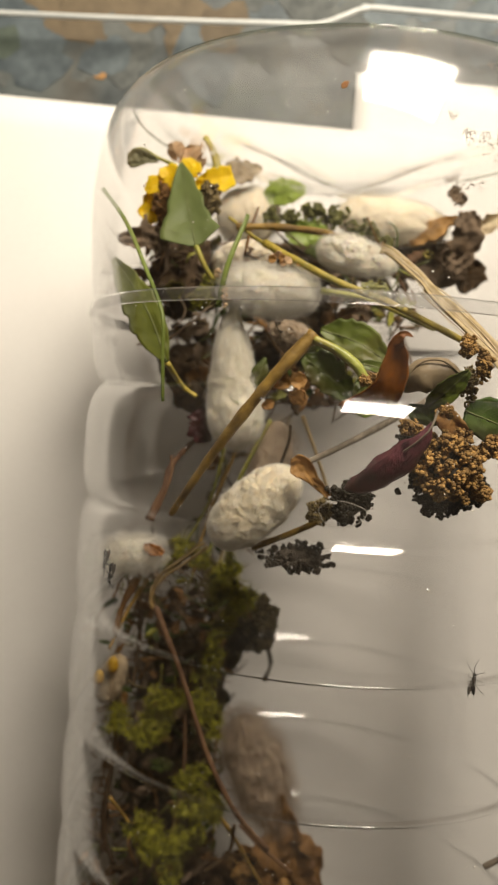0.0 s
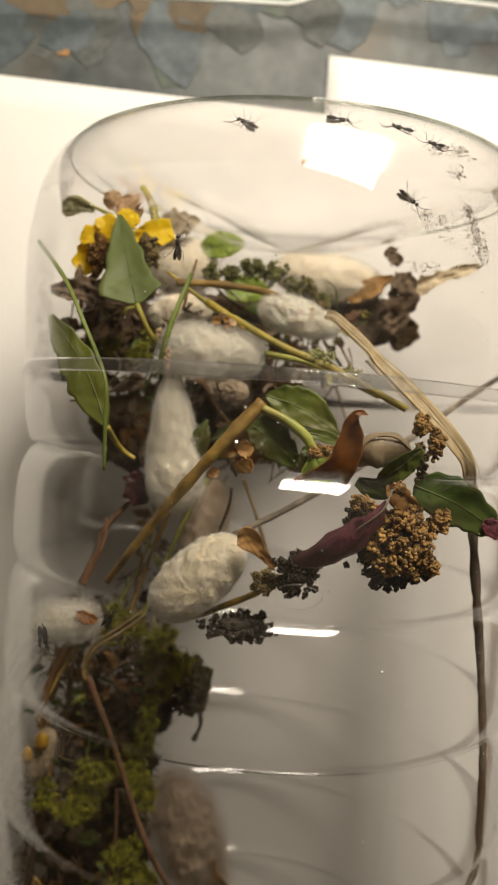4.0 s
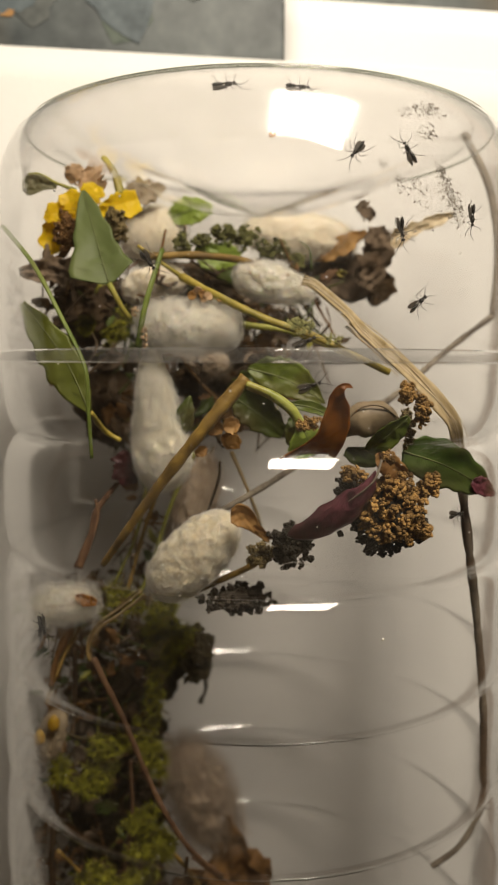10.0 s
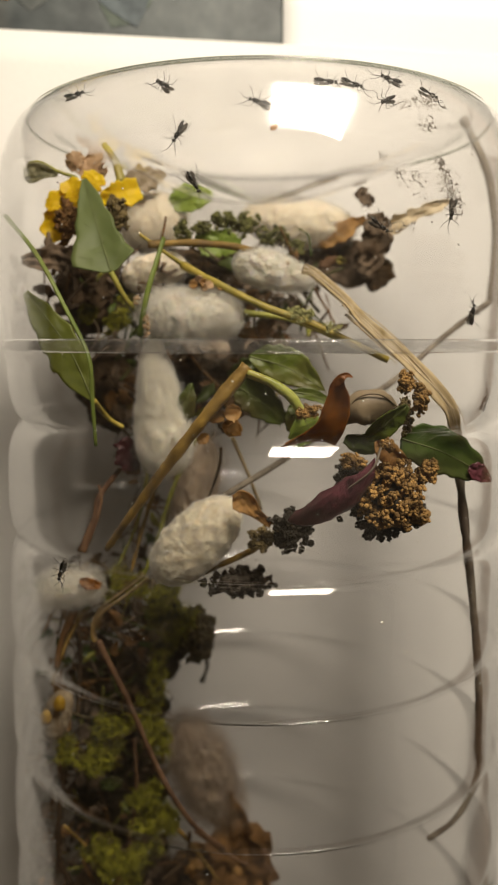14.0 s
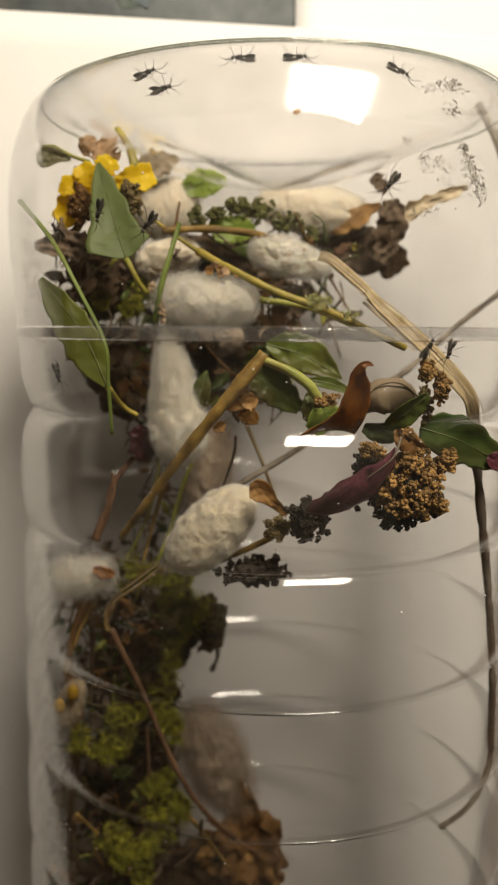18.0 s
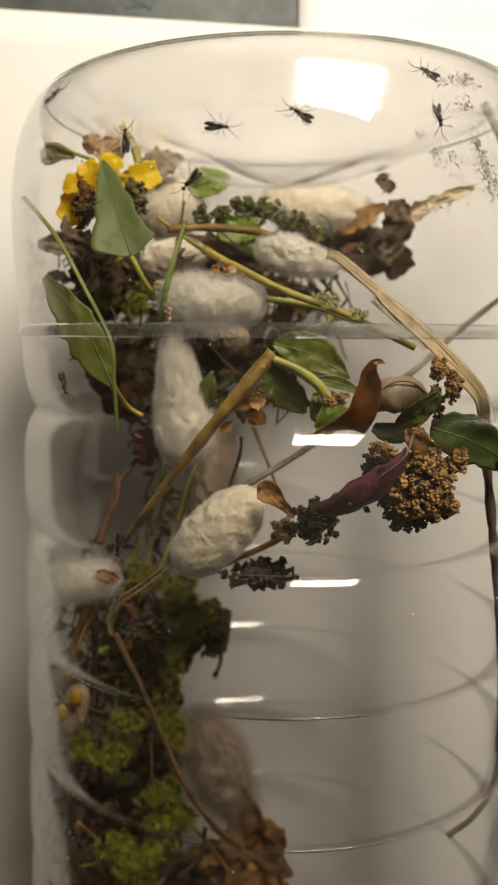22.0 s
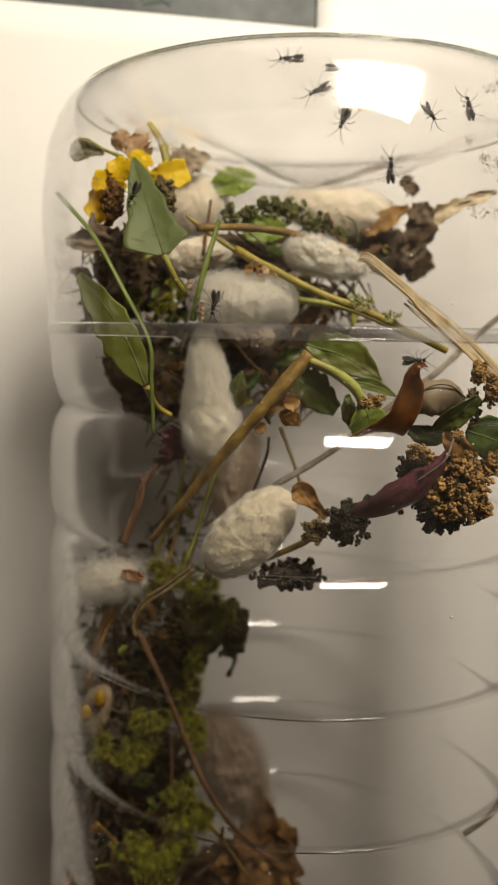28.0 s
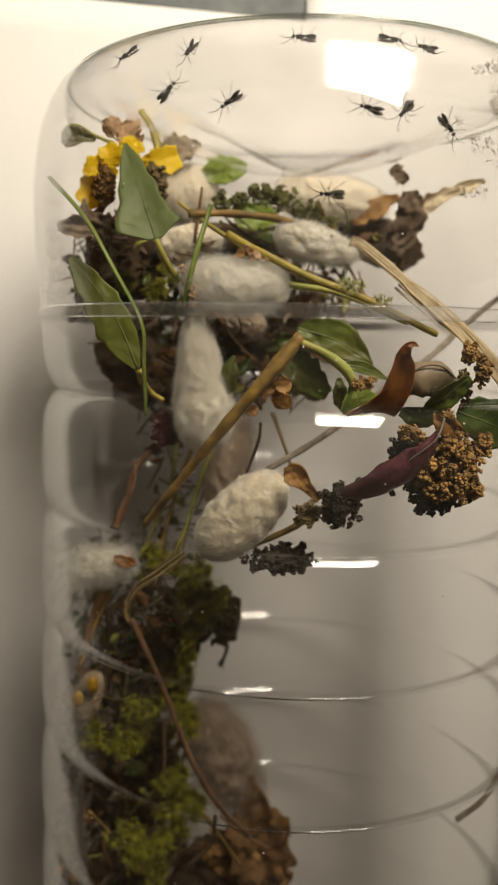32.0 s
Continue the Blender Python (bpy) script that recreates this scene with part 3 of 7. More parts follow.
slab("floor", (-1.5, -1.5, -0.80), (2.0, 2.2, -0.76), TABLE, "brown wooden floor of the room", "floor")
slab("ceiling", (-1.5, -1.5, 1.75), (2.0, 2.2, 1.80), WALLS, "plain painted ceiling", "ceiling")
slab("wall_west", (-1.6, -1.5, -0.76), (-1.5, 2.2, 1.75), WALLS, "plain painted wall", "wall")
slab("wall_east", (2.0, -1.5, -0.76), (2.1, 2.2, 1.75), WALLS, "plain painted wall", "wall")
slab("wall_south", (-1.6, -1.6, -0.76), (2.1, -1.5, 1.75), WALLS, "plain painted wall", "wall")
slab("wall_north", (-1.6, 2.2, -0.76), (2.1, 2.3, 1.75), WALLS, "plain painted wall", "wall")

table = holder("table", (0.1, 0.3, -0.76), "brown wooden table under the papers and the bottle", "table", inside=False)
for name, lo, hi in (("tabletop", (-0.5, -0.6, 0.73), (0.6, 0.6, 0.757)), ("leg", (-0.48, -0.58, 0), (-0.43, -0.53, 0.73)), ("leg", (0.53, -0.58, 0), (0.58, -0.53, 0.73)),
                     ("leg", (-0.48, 0.53, 0), (-0.43, 0.58, 0.73)), ("leg", (0.53, 0.53, 0), (0.58, 0.58, 0.73))):
    bm = bmesh.new()
    bmesh.ops.create_cube(bm, size=1)
    for v in bm.verts:
        v.co = Vector([(lo[i] + hi[i]) / 2 + v.co[i] * (hi[i] - lo[i]) for i in range(3)])
    bmesh.ops.bevel(bm, geom=bm.edges, offset=0.003, segments=2, affect="EDGES")
    part(name, bm, TABLE, table, smooth=False)


def sheet(name, x0, y0, x1, y1, z, thick, material, label, category, wave=0.0005, seed=0.0):
    """A sheet of paper lying nearly flat, with faint waves."""
    bm = bmesh.new()
    nx, ny = 40, 40
    top, low = [], []
    for i in range(nx + 1):
        ct, cl = [], []
        for j in range(ny + 1):
            x, y = x0 + (x1 - x0) * i / nx, y0 + (y1 - y0) * j / ny
            h = z - wave * abs(noise.noise(Vector((x * 9 + seed, y * 9, seed))))
            ct.append(bm.verts.new((x - x0, y - y0, h - z)))
            cl.append(bm.verts.new((x - x0, y - y0, h - z - thick)))
        top.append(ct), low.append(cl)
    for i in range(nx):
        for j in range(ny):
            bm.faces.new((top[i][j], top[i + 1][j], top[i + 1][j + 1], top[i][j + 1]))
            bm.faces.new((low[i][j], low[i][j + 1], low[i + 1][j + 1], low[i + 1][j]))
    for i in range(nx):
        bm.faces.new((top[i][0], low[i][0], low[i + 1][0], top[i + 1][0]))
        bm.faces.new((top[i][ny], top[i + 1][ny], low[i + 1][ny], low[i][ny]))
    for j in range(ny):
        bm.faces.new((top[0][j], top[0][j + 1], low[0][j + 1], low[0][j]))
        bm.faces.new((top[nx][j], low[nx][j], low[nx][j + 1], top[nx][j + 1]))
    return lone(name, bm, material, (x0, y0, z), label, category, inside=False)


sheet("paper_sheet", -0.26, 0.04, 0.17, 0.3412, 0.0, 0.0002, PAPER, "white sheet of paper under the bottle", "paper")
sheet("white_card", 0.0308, 0.10, 0.24, 0.3562, -0.0008, 0.0006, CARD, "bright white card tucked under the paper", "card", 0.0002, 3.0)

# ---- the tray of leaf litter beyond the paper ----
TRAY_BASE = matter("tray_litter", (0.018, 0.026, 0.03), (0.105, 0.122, 0.122), 45, 0.5, 0.3, 4, third=(0.12, 0.09, 0.055))
tray = holder("plastic_tray", (0.02, 0.47, -0.002), "clear plastic tray full of dark leaf litter", "tray", inside=False)
bm = bmesh.new()
bmesh.ops.create_cube(bm, size=1)
for v in bm.verts:
    v.co = Vector((v.co.x * 0.36, v.co.y * 0.27, v.co.z * 0.0008 - 0.0004))
part("tray_floor", bm, TRAY_BASE, tray, "dark bluish tray floor", False)
rim_line = [(-0.20, 0.3505, 0.006), (-0.05, 0.3590, 0.006), (0.010, 0.3632, 0.006), (0.0195, 0.3642, 0.006), (0.0255, 0.3668, 0.006), (0.031, 0.3690, 0.006), (0.045, 0.3697, 0.006), (0.19, 0.372, 0.006)]
o = Vector((0.02, 0.47, -0.002))
TRAY_RIM = matter("tray_rim", (0.45, 0.48, 0.48), (0.62, 0.64, 0.63), 60, 0.3, 0.1, 5)
part("rim", tube(bmesh.new(), curve_points([Vector(q) - o for q in rim_line], 8), 0.0007, 0.0007, 8), TRAY_RIM, tray, "whitish moulded plastic rim")
LITTER = [matter("litter_green", (0.02, 0.036, 0.03), (0.10, 0.125, 0.10), 50, 0.6, 0.4, 5),
          matter("litter_brown", (0.07, 0.055, 0.035), (0.17, 0.13, 0.08), 50, 0.7, 0.5, 5),
          matter("litter_blue", (0.018, 0.028, 0.036), (0.12, 0.15, 0.165), 60, 0.6, 0.4, 5),
          matter("litter_orange", (0.28, 0.14, 0.04), (0.45, 0.26, 0.09), 90, 0.6, 0.4, 5),
          matter("litter_grey", (0.05, 0.058, 0.058), (0.135, 0.145, 0.14), 90, 0.7, 0.4, 5)]
rnd = random.Random(5)
for i in range(260):
    k = rnd.choice((0, 0, 1, 2, 2, 2, 4, 4)) if i % 11 else 3
    x, ang = rnd.uniform(-0.15, 0.17), rnd.uniform(0, 6.3)
    size = rnd.uniform(0.010, 0.026) if k != 3 else rnd.uniform(0.002, 0.006)
    y = max(rnd.uniform(0.345, 0.44), (0.3425 if x < 0.02 else 0.3575) + size)
    base = (x, y, -0.0019 + 0.0000010 * i)
    tip = (x + size * math.cos(ang), y + size * math.sin(ang), base[2])
    bm, ribs = blade_mesh(base, tip, size * rnd.uniform(0.5, 0.9), nu=8, nv=4, thick=0.0003, bend=rnd.uniform(-0.05, 0.1), point=0.6, ragged=0.3)
    for v in bm.verts:
        v.co.z *= 0.003
    piece = part("litter_leaf", bm, LITTER[k], tray, smooth=False)
    piece.location = Vector(base) - o

# ---- the bottle ----
CREASES = (0.2563, 0.2353, 0.2150, 0.1950, 0.1750, 0.1550, 0.1350)


def outer_profile():
    """(place along the axis, radius) from the neck to the middle of the base."""
    prof = [(0.000, 0.0130), (0.012, 0.0130), (0.020, 0.0135), (0.035, 0.0180), (0.060, 0.0300), (0.085, 0.0400), (0.110, 0.0455), (0.125, 0.0468), (0.1345, 0.0462)]
    edges = sorted(CREASES)
    for a, b in zip(edges, edges[1:]):
        deep, wide, slot = (0.0025, 0.0028, 0.0003) if b > 0.25 else (0.0013, 0.0015, 0.00014) if b > 0.225 else (0.0010, 0.0026, 0.0)
        for k in range(33):
            s = 0.5 - 0.5 * math.cos(math.pi * k / 32) if k < 32 else 0.9995
            low, high = (b - a) * s, (b - a) * (1 - s)
            prof.append((a + low, R + 0.0008 * min(max((0.235 - a - low) / 0.06, 0.0), 1.0) - 0.0005 * (2 * s - 1) ** 4 - deep * math.exp(-high / wide) - slot * math.exp(-high / 0.00035) - (0.0017 if a > 0.22 else 0.0012) * math.exp(-low / 0.0014)))
    a = CREASES[0]
    prof += [(a + 0.0003, 0.0448), (a + 0.0008, 0.0451), (a + 0.0018, 0.0455), (a + 0.0035, 0.0460), (a + 0.0055, 0.0464), (a + 0.008, 0.0466), (0.2672, 0.0467), (0.2682, 0.0470), (0.2694, 0.0470), (0.2702, 0.0468),
             (0.274, 0.0471), (0.279, 0.0475), (0.285, 0.0478), (0.290, 0.0478), (0.2938, 0.0475), (0.2974, 0.0470), (0.3008, 0.0462), (0.3038, 0.0451), (0.3061, 0.0438), (0.3077, 0.0423), (0.3086, 0.0408), (0.3089, 0.0393), (0.3084, 0.0376)]
    for k in range(1, 15):
        r = 0.0376 * (1 - k / 15)
        prof.append((0.2960 + 0.0124 * (r / 0.0376) ** 1.7, r))
    prof.append((0.2957, 0.0))
    return prof


def lathe(prof, inner, segments=180):
    """The wall of the bottle as one closed skin: outside, then back along the inside."""
    n = len(prof)
    normals = []
    for i in range(n):
        a, b = prof[max(i - 1, 0)], prof[min(i + 1, n - 1)]
        dy, dr = b[0] - a[0], b[1] - a[1]
        k = math.hypot(dy, dr) or 1
        normals.append((-dr / k, dy / k))
    inside = [(p[0] - q[0] * inner, max(p[1] - q[1] * inner, 0.0)) for p, q in zip(prof, normals)]
    inside[-1] = (prof[-1][0] - inner, 0.0)
    verts, faces = [], []

    def ring(y, r, star):
        first = len(verts)
        for j in range(segments):
            a = 2 * math.pi * j / segments
            yy = y
            if star:
                q = max(0.0, math.cos(2.5 * (a - 0.35))) ** 12
                yy = y + 0.0020 * q * math.exp(-((r - 0.013) / 0.009) ** 2) - 0.0003 * math.sin(9 * a + 5 * math.sin(2 * a)) * math.exp(-((r - 0.010) / 0.005) ** 2)
            verts.append((r * math.cos(a), yy - BASE_Y, r * math.sin(a)))
        return first

    def skin(line, flip):
        firsts = [ring(y, r, y > 0.295 and i > n - 17) for i, (y, r) in enumerate(line[:-1])]
        for f, g in zip(firsts, firsts[1:]):
            for j in range(segments):
                k = (j + 1) % segments
                faces.append((f + j, g + j, g + k, f + k) if flip else (f + j, f + k, g + k, g + j))
        verts.append((0.0, line[-1][0] - BASE_Y, 0.0))
        c = len(verts) - 1
        for j in range(segments):
            k = (j + 1) % segments
            faces.append((firsts[-1] + j, c, firsts[-1] + k) if flip else (firsts[-1] + j, firsts[-1] + k, c))
        return firsts[0]

    a, b = skin(prof, False), skin(inside, True)
    for j in range(segments):
        k = (j + 1) % segments
        faces.append((a + j, b + j, b + k, a + k))
    data = bpy.data.meshes.new("bottle")
    data.from_pydata(verts, [], faces)
    bm = bmesh.new()
    bm.from_mesh(data)
    bmesh.ops.recalc_face_normals(bm, faces=bm.faces)
    return bm


bottle = holder("plastic_bottle", (AX, BASE_Y, AZ), "clear ribbed plastic bottle lying on white paper", "bottle")
shell = part("shell", lathe(outer_profile(), 0.00035), PET, bottle)
shell.data.materials.append(PET_BASE)
for face in shell.data.polygons:
    if face.center.y > 0.2985 - BASE_Y or face.center.y > 0.292 - BASE_Y and face.center.x ** 2 + face.center.z ** 2 < 0.036 ** 2:
        face.material_index = 1


def hoop(y, r, half, thick, segments=160):
    bm = bmesh.new()
    rings = []
    for dy, rr in ((-half, r), (-half * 0.6, r + thick), (half * 0.6, r + thick), (half, r), (half * 0.6, r - 0.0001), (-half * 0.6, r - 0.0001)):
        rings.append([bm.verts.new((rr * math.cos(a), y + dy - BASE_Y, rr * math.sin(a))) for a in (2 * math.pi * j / segments for j in range(segments))])
    for a, b in zip(rings, rings[1:] + rings[:1]):
        for j in range(segments):
            bm.faces.new((a[j], a[(j + 1) % segments], b[(j + 1) % segments], b[j]))
    bmesh.ops.recalc_face_normals(bm, faces=bm.faces)
    return bm


BAND = clear_plastic("milky_band", 0.10)
RING = clear_plastic("base_ring", 0.01, (0.72, 0.74, 0.70))
part("base_ring", hoop(0.3081, 0.0415, 0.0003, 0.00025), RING, bottle, "thin darker ring round the base")
part("moulded_band", hoop(0.2692, 0.0471, 0.0010, 0.00012), BAND, bottle, "milky moulded band round the bottle")

# ---- cocoons ----
cocoon((-0.0007, 0.2457, 0.0550), (-0.0034, 0.2700, 0.0572), 0.0130, SILK, "white silk cocoon hanging upright from a leaf stalk", 2200, 0.13, 0.34, 1.0, 0.06, 0.0008, 0.6)
cocoon((-0.0034, 0.2299, 0.0680), (0.0101, 0.2428, 0.0690), 0.0102, SILK_RAW, "cream-white wrinkled silk cocoon on a stem", 1200, 0.085, 0.95, 2.0, 0.0, 0.0004, 1.1)
cocoon((-0.0055, 0.2749, 0.0580), (0.0120, 0.2742, 0.0600), 0.0086, SILK_WHITE, "white woolly silk cocoon lying across stems", 1500, 0.14, 0.9, 3.0, halo=0.0016)
cocoon((0.0121, 0.2845, 0.0520), (0.0263, 0.2807, 0.0550), 0.0072, SILK_WHITE, "white silk cocoon at the end of a dry straw", 900, 0.22, 0.7, 4.0, halo=0.0009)
cocoon((0.0166, 0.2959, 0.0300), (0.0405, 0.2934, 0.0320), 0.0105, SILK_CREAM, "cream silk cocoon behind the plants", 500, 0.07, 0.9, 5.0, halo=0.0014)
cocoon((-0.0088, 0.2928, 0.0300), (0.0048, 0.2959, 0.0300), 0.0124, SILK_CREAM, "round cream silk cocoon behind a green leaf", 600, 0.05, 0.9, 6.0, halo=0.0014)
cocoon((-0.0251, 0.2226, 0.0500), (-0.0136, 0.2247, 0.0520), 0.0064, SILK_WHITE, "small white woolly cocoon beside the bottle wall", 900, 0.14, 0.8, 7.0, halo=0.0022)
cocoon((0.0028, 0.1853, 0.0300), (0.0130, 0.1608, 0.0300), 0.0116, SILK_BEIGE, "dull beige silk cocoon among dry leaves", 1800, 0.3, 0.9, 8.0, halo=0.0036)
cocoon((0.0044, 0.2301, 0.0400), (0.0072, 0.2509, 0.0420), 0.0090, SILK_BEIGE, "pale silk cocoon deep behind the stems", 500, 0.12, 0.9, 9.0, halo=0.0026)
cocoon((-0.0236, 0.1950, 0.0530), (-0.0202, 0.2047, 0.0540), 0.0052, SILK_DULL, "small pale cocoon with two orange pupae", 200, 0.12, 0.9, 10.0)
cocoon((-0.0085, 0.2817, 0.0400), (0.0040, 0.2849, 0.0420), 0.0074, SILK_CREAM, "pale cocoon half hidden behind stalks", 120, 0.12, 0.9, 11.0, halo=0.0012)
cocoon((0.0035, 0.2690, 0.0440), (0.0119, 0.2682, 0.0460), 0.0050, SILK_BEIGE, "greyish cocoon under a white one", 120, 0.2, 0.9, 12.0, halo=0.0014)
for c, r in (((-0.0211, 0.2038, 0.0576), 0.0014), ((-0.0236, 0.2013, 0.0576), 0.0013)):
    bm = bmesh.new()
    ball(bm, (0, 0, 0), r, (0.8, 1.15, 0.5), 0.12, 3)
    lone("pupa", bm, PUPA, c, "small glossy orange pupa on silk", "pupa", "orange pupae")

bm = bmesh.new()
for k in range(26):
    a, w = 2 * math.pi * k / 26, 0.0012 + 0.0004 * math.sin(k * 5.3)
    top_at = Vector((-0.0030, 0.2734, 0.0590)) - Vector((-0.0024, 0.2685, 0.0570))
    tube(bm, curve_points([Vector((w * math.cos(a), -0.001, w * math.sin(a))), top_at * 0.5 + Vector((w * 0.55 * math.cos(a), 0, w * 0.55 * math.sin(a))), top_at * (0.9 + 0.1 * math.sin(k)) + Vector((w * 0.3 * math.cos(a), 0, w * 0.3 * math.sin(a)))], 5), 0.00022, 0.00006, 5, 0.3, k)
lone("silk_strand", bm, SILK, (-0.0024, 0.2685, 0.0570), "drawn-out neck of white silk on a leaf stalk", "silk", kind="stuff")

# ---- leaves ----
VEIN = matter("leaf_vein", (0.16, 0.19, 0.07), (0.24, 0.26, 0.11), 200, 0.5, 0.2, 5, glow_through=0.3)
frond([(-0.0103, 0.2817, 0.0590), (-0.0122, 0.2885, 0.0560), (-0.0149, 0.2989, 0.0500)], (0.05, 0.31, 0.27, 0.21, 0.16, 0.10, 0.015), (0.05, 0.25, 0.19, 0.16, 0.13, 0.09, 0.015), LEAF_PALE, "pale green arrow-shaped leaf on a thin stalk", VEIN,
      [(-0.0083, 0.2779, 0.0590), (-0.0062, 0.2750, 0.0580)], STEM_OLIVE, cup=0.14, crumple=0.015, seed=1.0)
frond([(-0.0136, 0.2602, 0.0650), (-0.0175, 0.2690, 0.0650), (-0.0241, 0.2779, 0.0630)], (0.02, 0.12, 0.17, 0.19, 0.18, 0.15, 0.10, 0.03), (0.02, 0.07, 0.10, 0.11, 0.11, 0.10, 0.07, 0.02), LEAF_OLIVE, "light olive toothed leaf pressed against the bottle wall", VEIN,
      [(-0.0113, 0.2564, 0.0580), (-0.0087, 0.2546, 0.0570)], STEM_YELLOW, cup=0.10, crumple=0.02, tooth=0.05, teeth=5, seed=2.0)
frond([(0.0127, 0.2674, 0.0660), (0.0193, 0.2654, 0.0670), (0.0255, 0.2616, 0.0680)], (0.03, 0.17, 0.23, 0.24, 0.20, 0.11, 0.01), (0.03, 0.15, 0.20, 0.20, 0.16, 0.10, 0.01), LEAF, "green leaf with purple edge and pale veins", VEIN, None, None, cup=0.15, crumple=0.03, tooth=0.05, seed=3.0)
# Shade on this leaf is put into its colour: a darker green than LEAF.
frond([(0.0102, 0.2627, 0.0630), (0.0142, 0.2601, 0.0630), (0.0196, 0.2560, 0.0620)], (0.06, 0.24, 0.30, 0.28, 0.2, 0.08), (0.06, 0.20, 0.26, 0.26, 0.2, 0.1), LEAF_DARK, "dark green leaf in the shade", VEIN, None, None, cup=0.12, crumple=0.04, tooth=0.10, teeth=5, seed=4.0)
frond([(0.0183, 0.2617, 0.0720), (0.0222, 0.2611, 0.0720), (0.0265, 0.2593, 0.0720)], (0.02, 0.10, 0.13, 0.10, 0.02), (0.02, 0.09, 0.11, 0.08, 0.02), LEAF, "narrow green leaf seen edge on", VEIN, None, None, cup=0.25, crumple=0.02, seed=5.0)
frond([(0.0200, 0.2587, 0.0740), (0.0211, 0.2565, 0.0740), (0.0223, 0.2535, 0.0730)], (0.10, 0.18, 0.34, 0.50, 0.5, 0.35), (0.12, 0.26, 0.50, 0.62, 0.6, 0.35), LEAF_BRIGHT, "bright green leaf base with a thick stalk", VEIN, [(0.0180, 0.2609, 0.0740), (0.0148, 0.2631, 0.0740), (0.0110, 0.2646, 0.0740)], STEM_OLIVE, cup=0.15, crumple=0.03, seed=6.0)
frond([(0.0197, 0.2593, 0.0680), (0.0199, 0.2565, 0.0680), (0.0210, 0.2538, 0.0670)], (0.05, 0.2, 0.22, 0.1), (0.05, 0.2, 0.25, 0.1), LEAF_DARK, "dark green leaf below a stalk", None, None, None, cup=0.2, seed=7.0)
frond([(0.0345, 0.2548, 0.0820), (0.0420, 0.2523, 0.0800), (0.0510, 0.2478, 0.0765)], (0.10, 0.17, 0.20, 0.20, 0.17, 0.13, 0.04), (0.12, 0.16, 0.18, 0.18, 0.17, 0.12, 0.03), LEAF_RED, "green leaf turning purple at the tip", VEIN, None, None, cup=0.22, crumple=0.025, ragged=0.08, seed=8.0)
frond([(0.0470, 0.2495, 0.0792), (0.0490, 0.2486, 0.0784), (0.0518, 0.2470, 0.0770)], (0.10, 0.24, 0.26, 0.18, 0.05), (0.10, 0.24, 0.26, 0.2, 0.05), PURPLE, "purple shrivelled leaf tip", None, None, None, crumple=0.04, ragged=0.12, seed=9.0)
rolled("rolled_leaf", [(0.0281, 0.2528, 0.0888), (0.0272, 0.2503, 0.0882), (0.0252, 0.2478, 0.0868), (0.0226, 0.2451, 0.0845), (0.0200, 0.2428, 0.0812), (0.0174, 0.2412, 0.0775)], 0.0022, PURPLE, "purple rolled leaf with a pointed tip", "leaf", 0.5, 0.58)
stem("rolled_leaf_edge", [(0.0287, 0.2545, 0.0898), (0.0276, 0.2515, 0.0898), (0.0254, 0.2490, 0.0882), (0.0224, 0.2464, 0.0860), (0.0197, 0.2440, 0.0826)], 0.00022, 0.00010, STEM_GREY, "greyish curled edge of a purple leaf", "leaf", 0.3, 0.7)
frond([(0.0298, 0.2550, 0.0840), (0.0317, 0.2531, 0.0840), (0.0349, 0.2507, 0.0830)], (0.1, 0.2, 0.24, 0.2, 0.1), (0.1, 0.24, 0.3, 0.25, 0.1), ORANGE_TAN, "orange-brown dry leaf bit behind a purple leaf", None, None, None, name="dry_leaf", crumple=0.06, cup=0.4, seed=71.0)
frond([(0.0259, 0.2547, 0.0800), (0.0294, 0.2536, 0.0800), (0.0330, 0.2546, 0.0800)], (0.1, 0.2, 0.24, 0.2, 0.1), (0.1, 0.2, 0.2, 0.2, 0.1), LEAF_DARK, "dark green leaf edge behind a purple leaf", None, None, None, crumple=0.05, seed=72.0)
frond([(0.0219, 0.2548, 0.0840), (0.0224, 0.2587, 0.0870), (0.0222, 0.2627, 0.0890), (0.0224, 0.2645, 0.0900), (0.0232, 0.2651, 0.0900), (0.0243, 0.2648, 0.0895)], (0.52, 0.27, 0.17, 0.12, 0.08, 0.045, 0.03, 0.022, 0.006), (0.10, 0.13, 0.14, 0.12, 0.07, 0.04, 0.03, 0.022, 0.006), ORANGE, "curled orange-brown dry leaf with a hooked tip", None, None, None, name="dry_leaf", cup=0.35, crumple=0.03, seed=10.0)
frond([(0.0285, 0.2551, 0.0830), (0.0307, 0.2576, 0.0860), (0.0332, 0.2605, 0.0880)], (0.06, 0.17, 0.2, 0.16, 0.05), (0.06, 0.17, 0.2, 0.16, 0.05), LEAF, "small green leaf over the dry flower head", VEIN, None, None, cup=0.4, seed=11.0)
frond([(0.0155, 0.2395, 0.0720), (0.0129, 0.2418, 0.0740), (0.0107, 0.2440, 0.0750), (0.0087, 0.2442, 0.0750)], (0.06, 0.08, 0.10, 0.17, 0.20, 0.12), (0.06, 0.08, 0.10, 0.17, 0.22, 0.12), ORANGE_TAN, "curled yellow-brown dry petal end", None, None, None, name="dry_petal", category="petal", cup=0.5, crumple=0.05, seed=12.0)
frond([(0.0004, 0.2967, 0.0340), (0.0049, 0.2986, 0.0350), (0.0097, 0.2990, 0.0360)], (0.05, 0.22, 0.28, 0.22, 0.08), (0.05, 0.22, 0.3, 0.25, 0.08), LEAF_BRIGHT, "green leaf at the back", VEIN, None, None, crumple=0.05, seed=13.0)
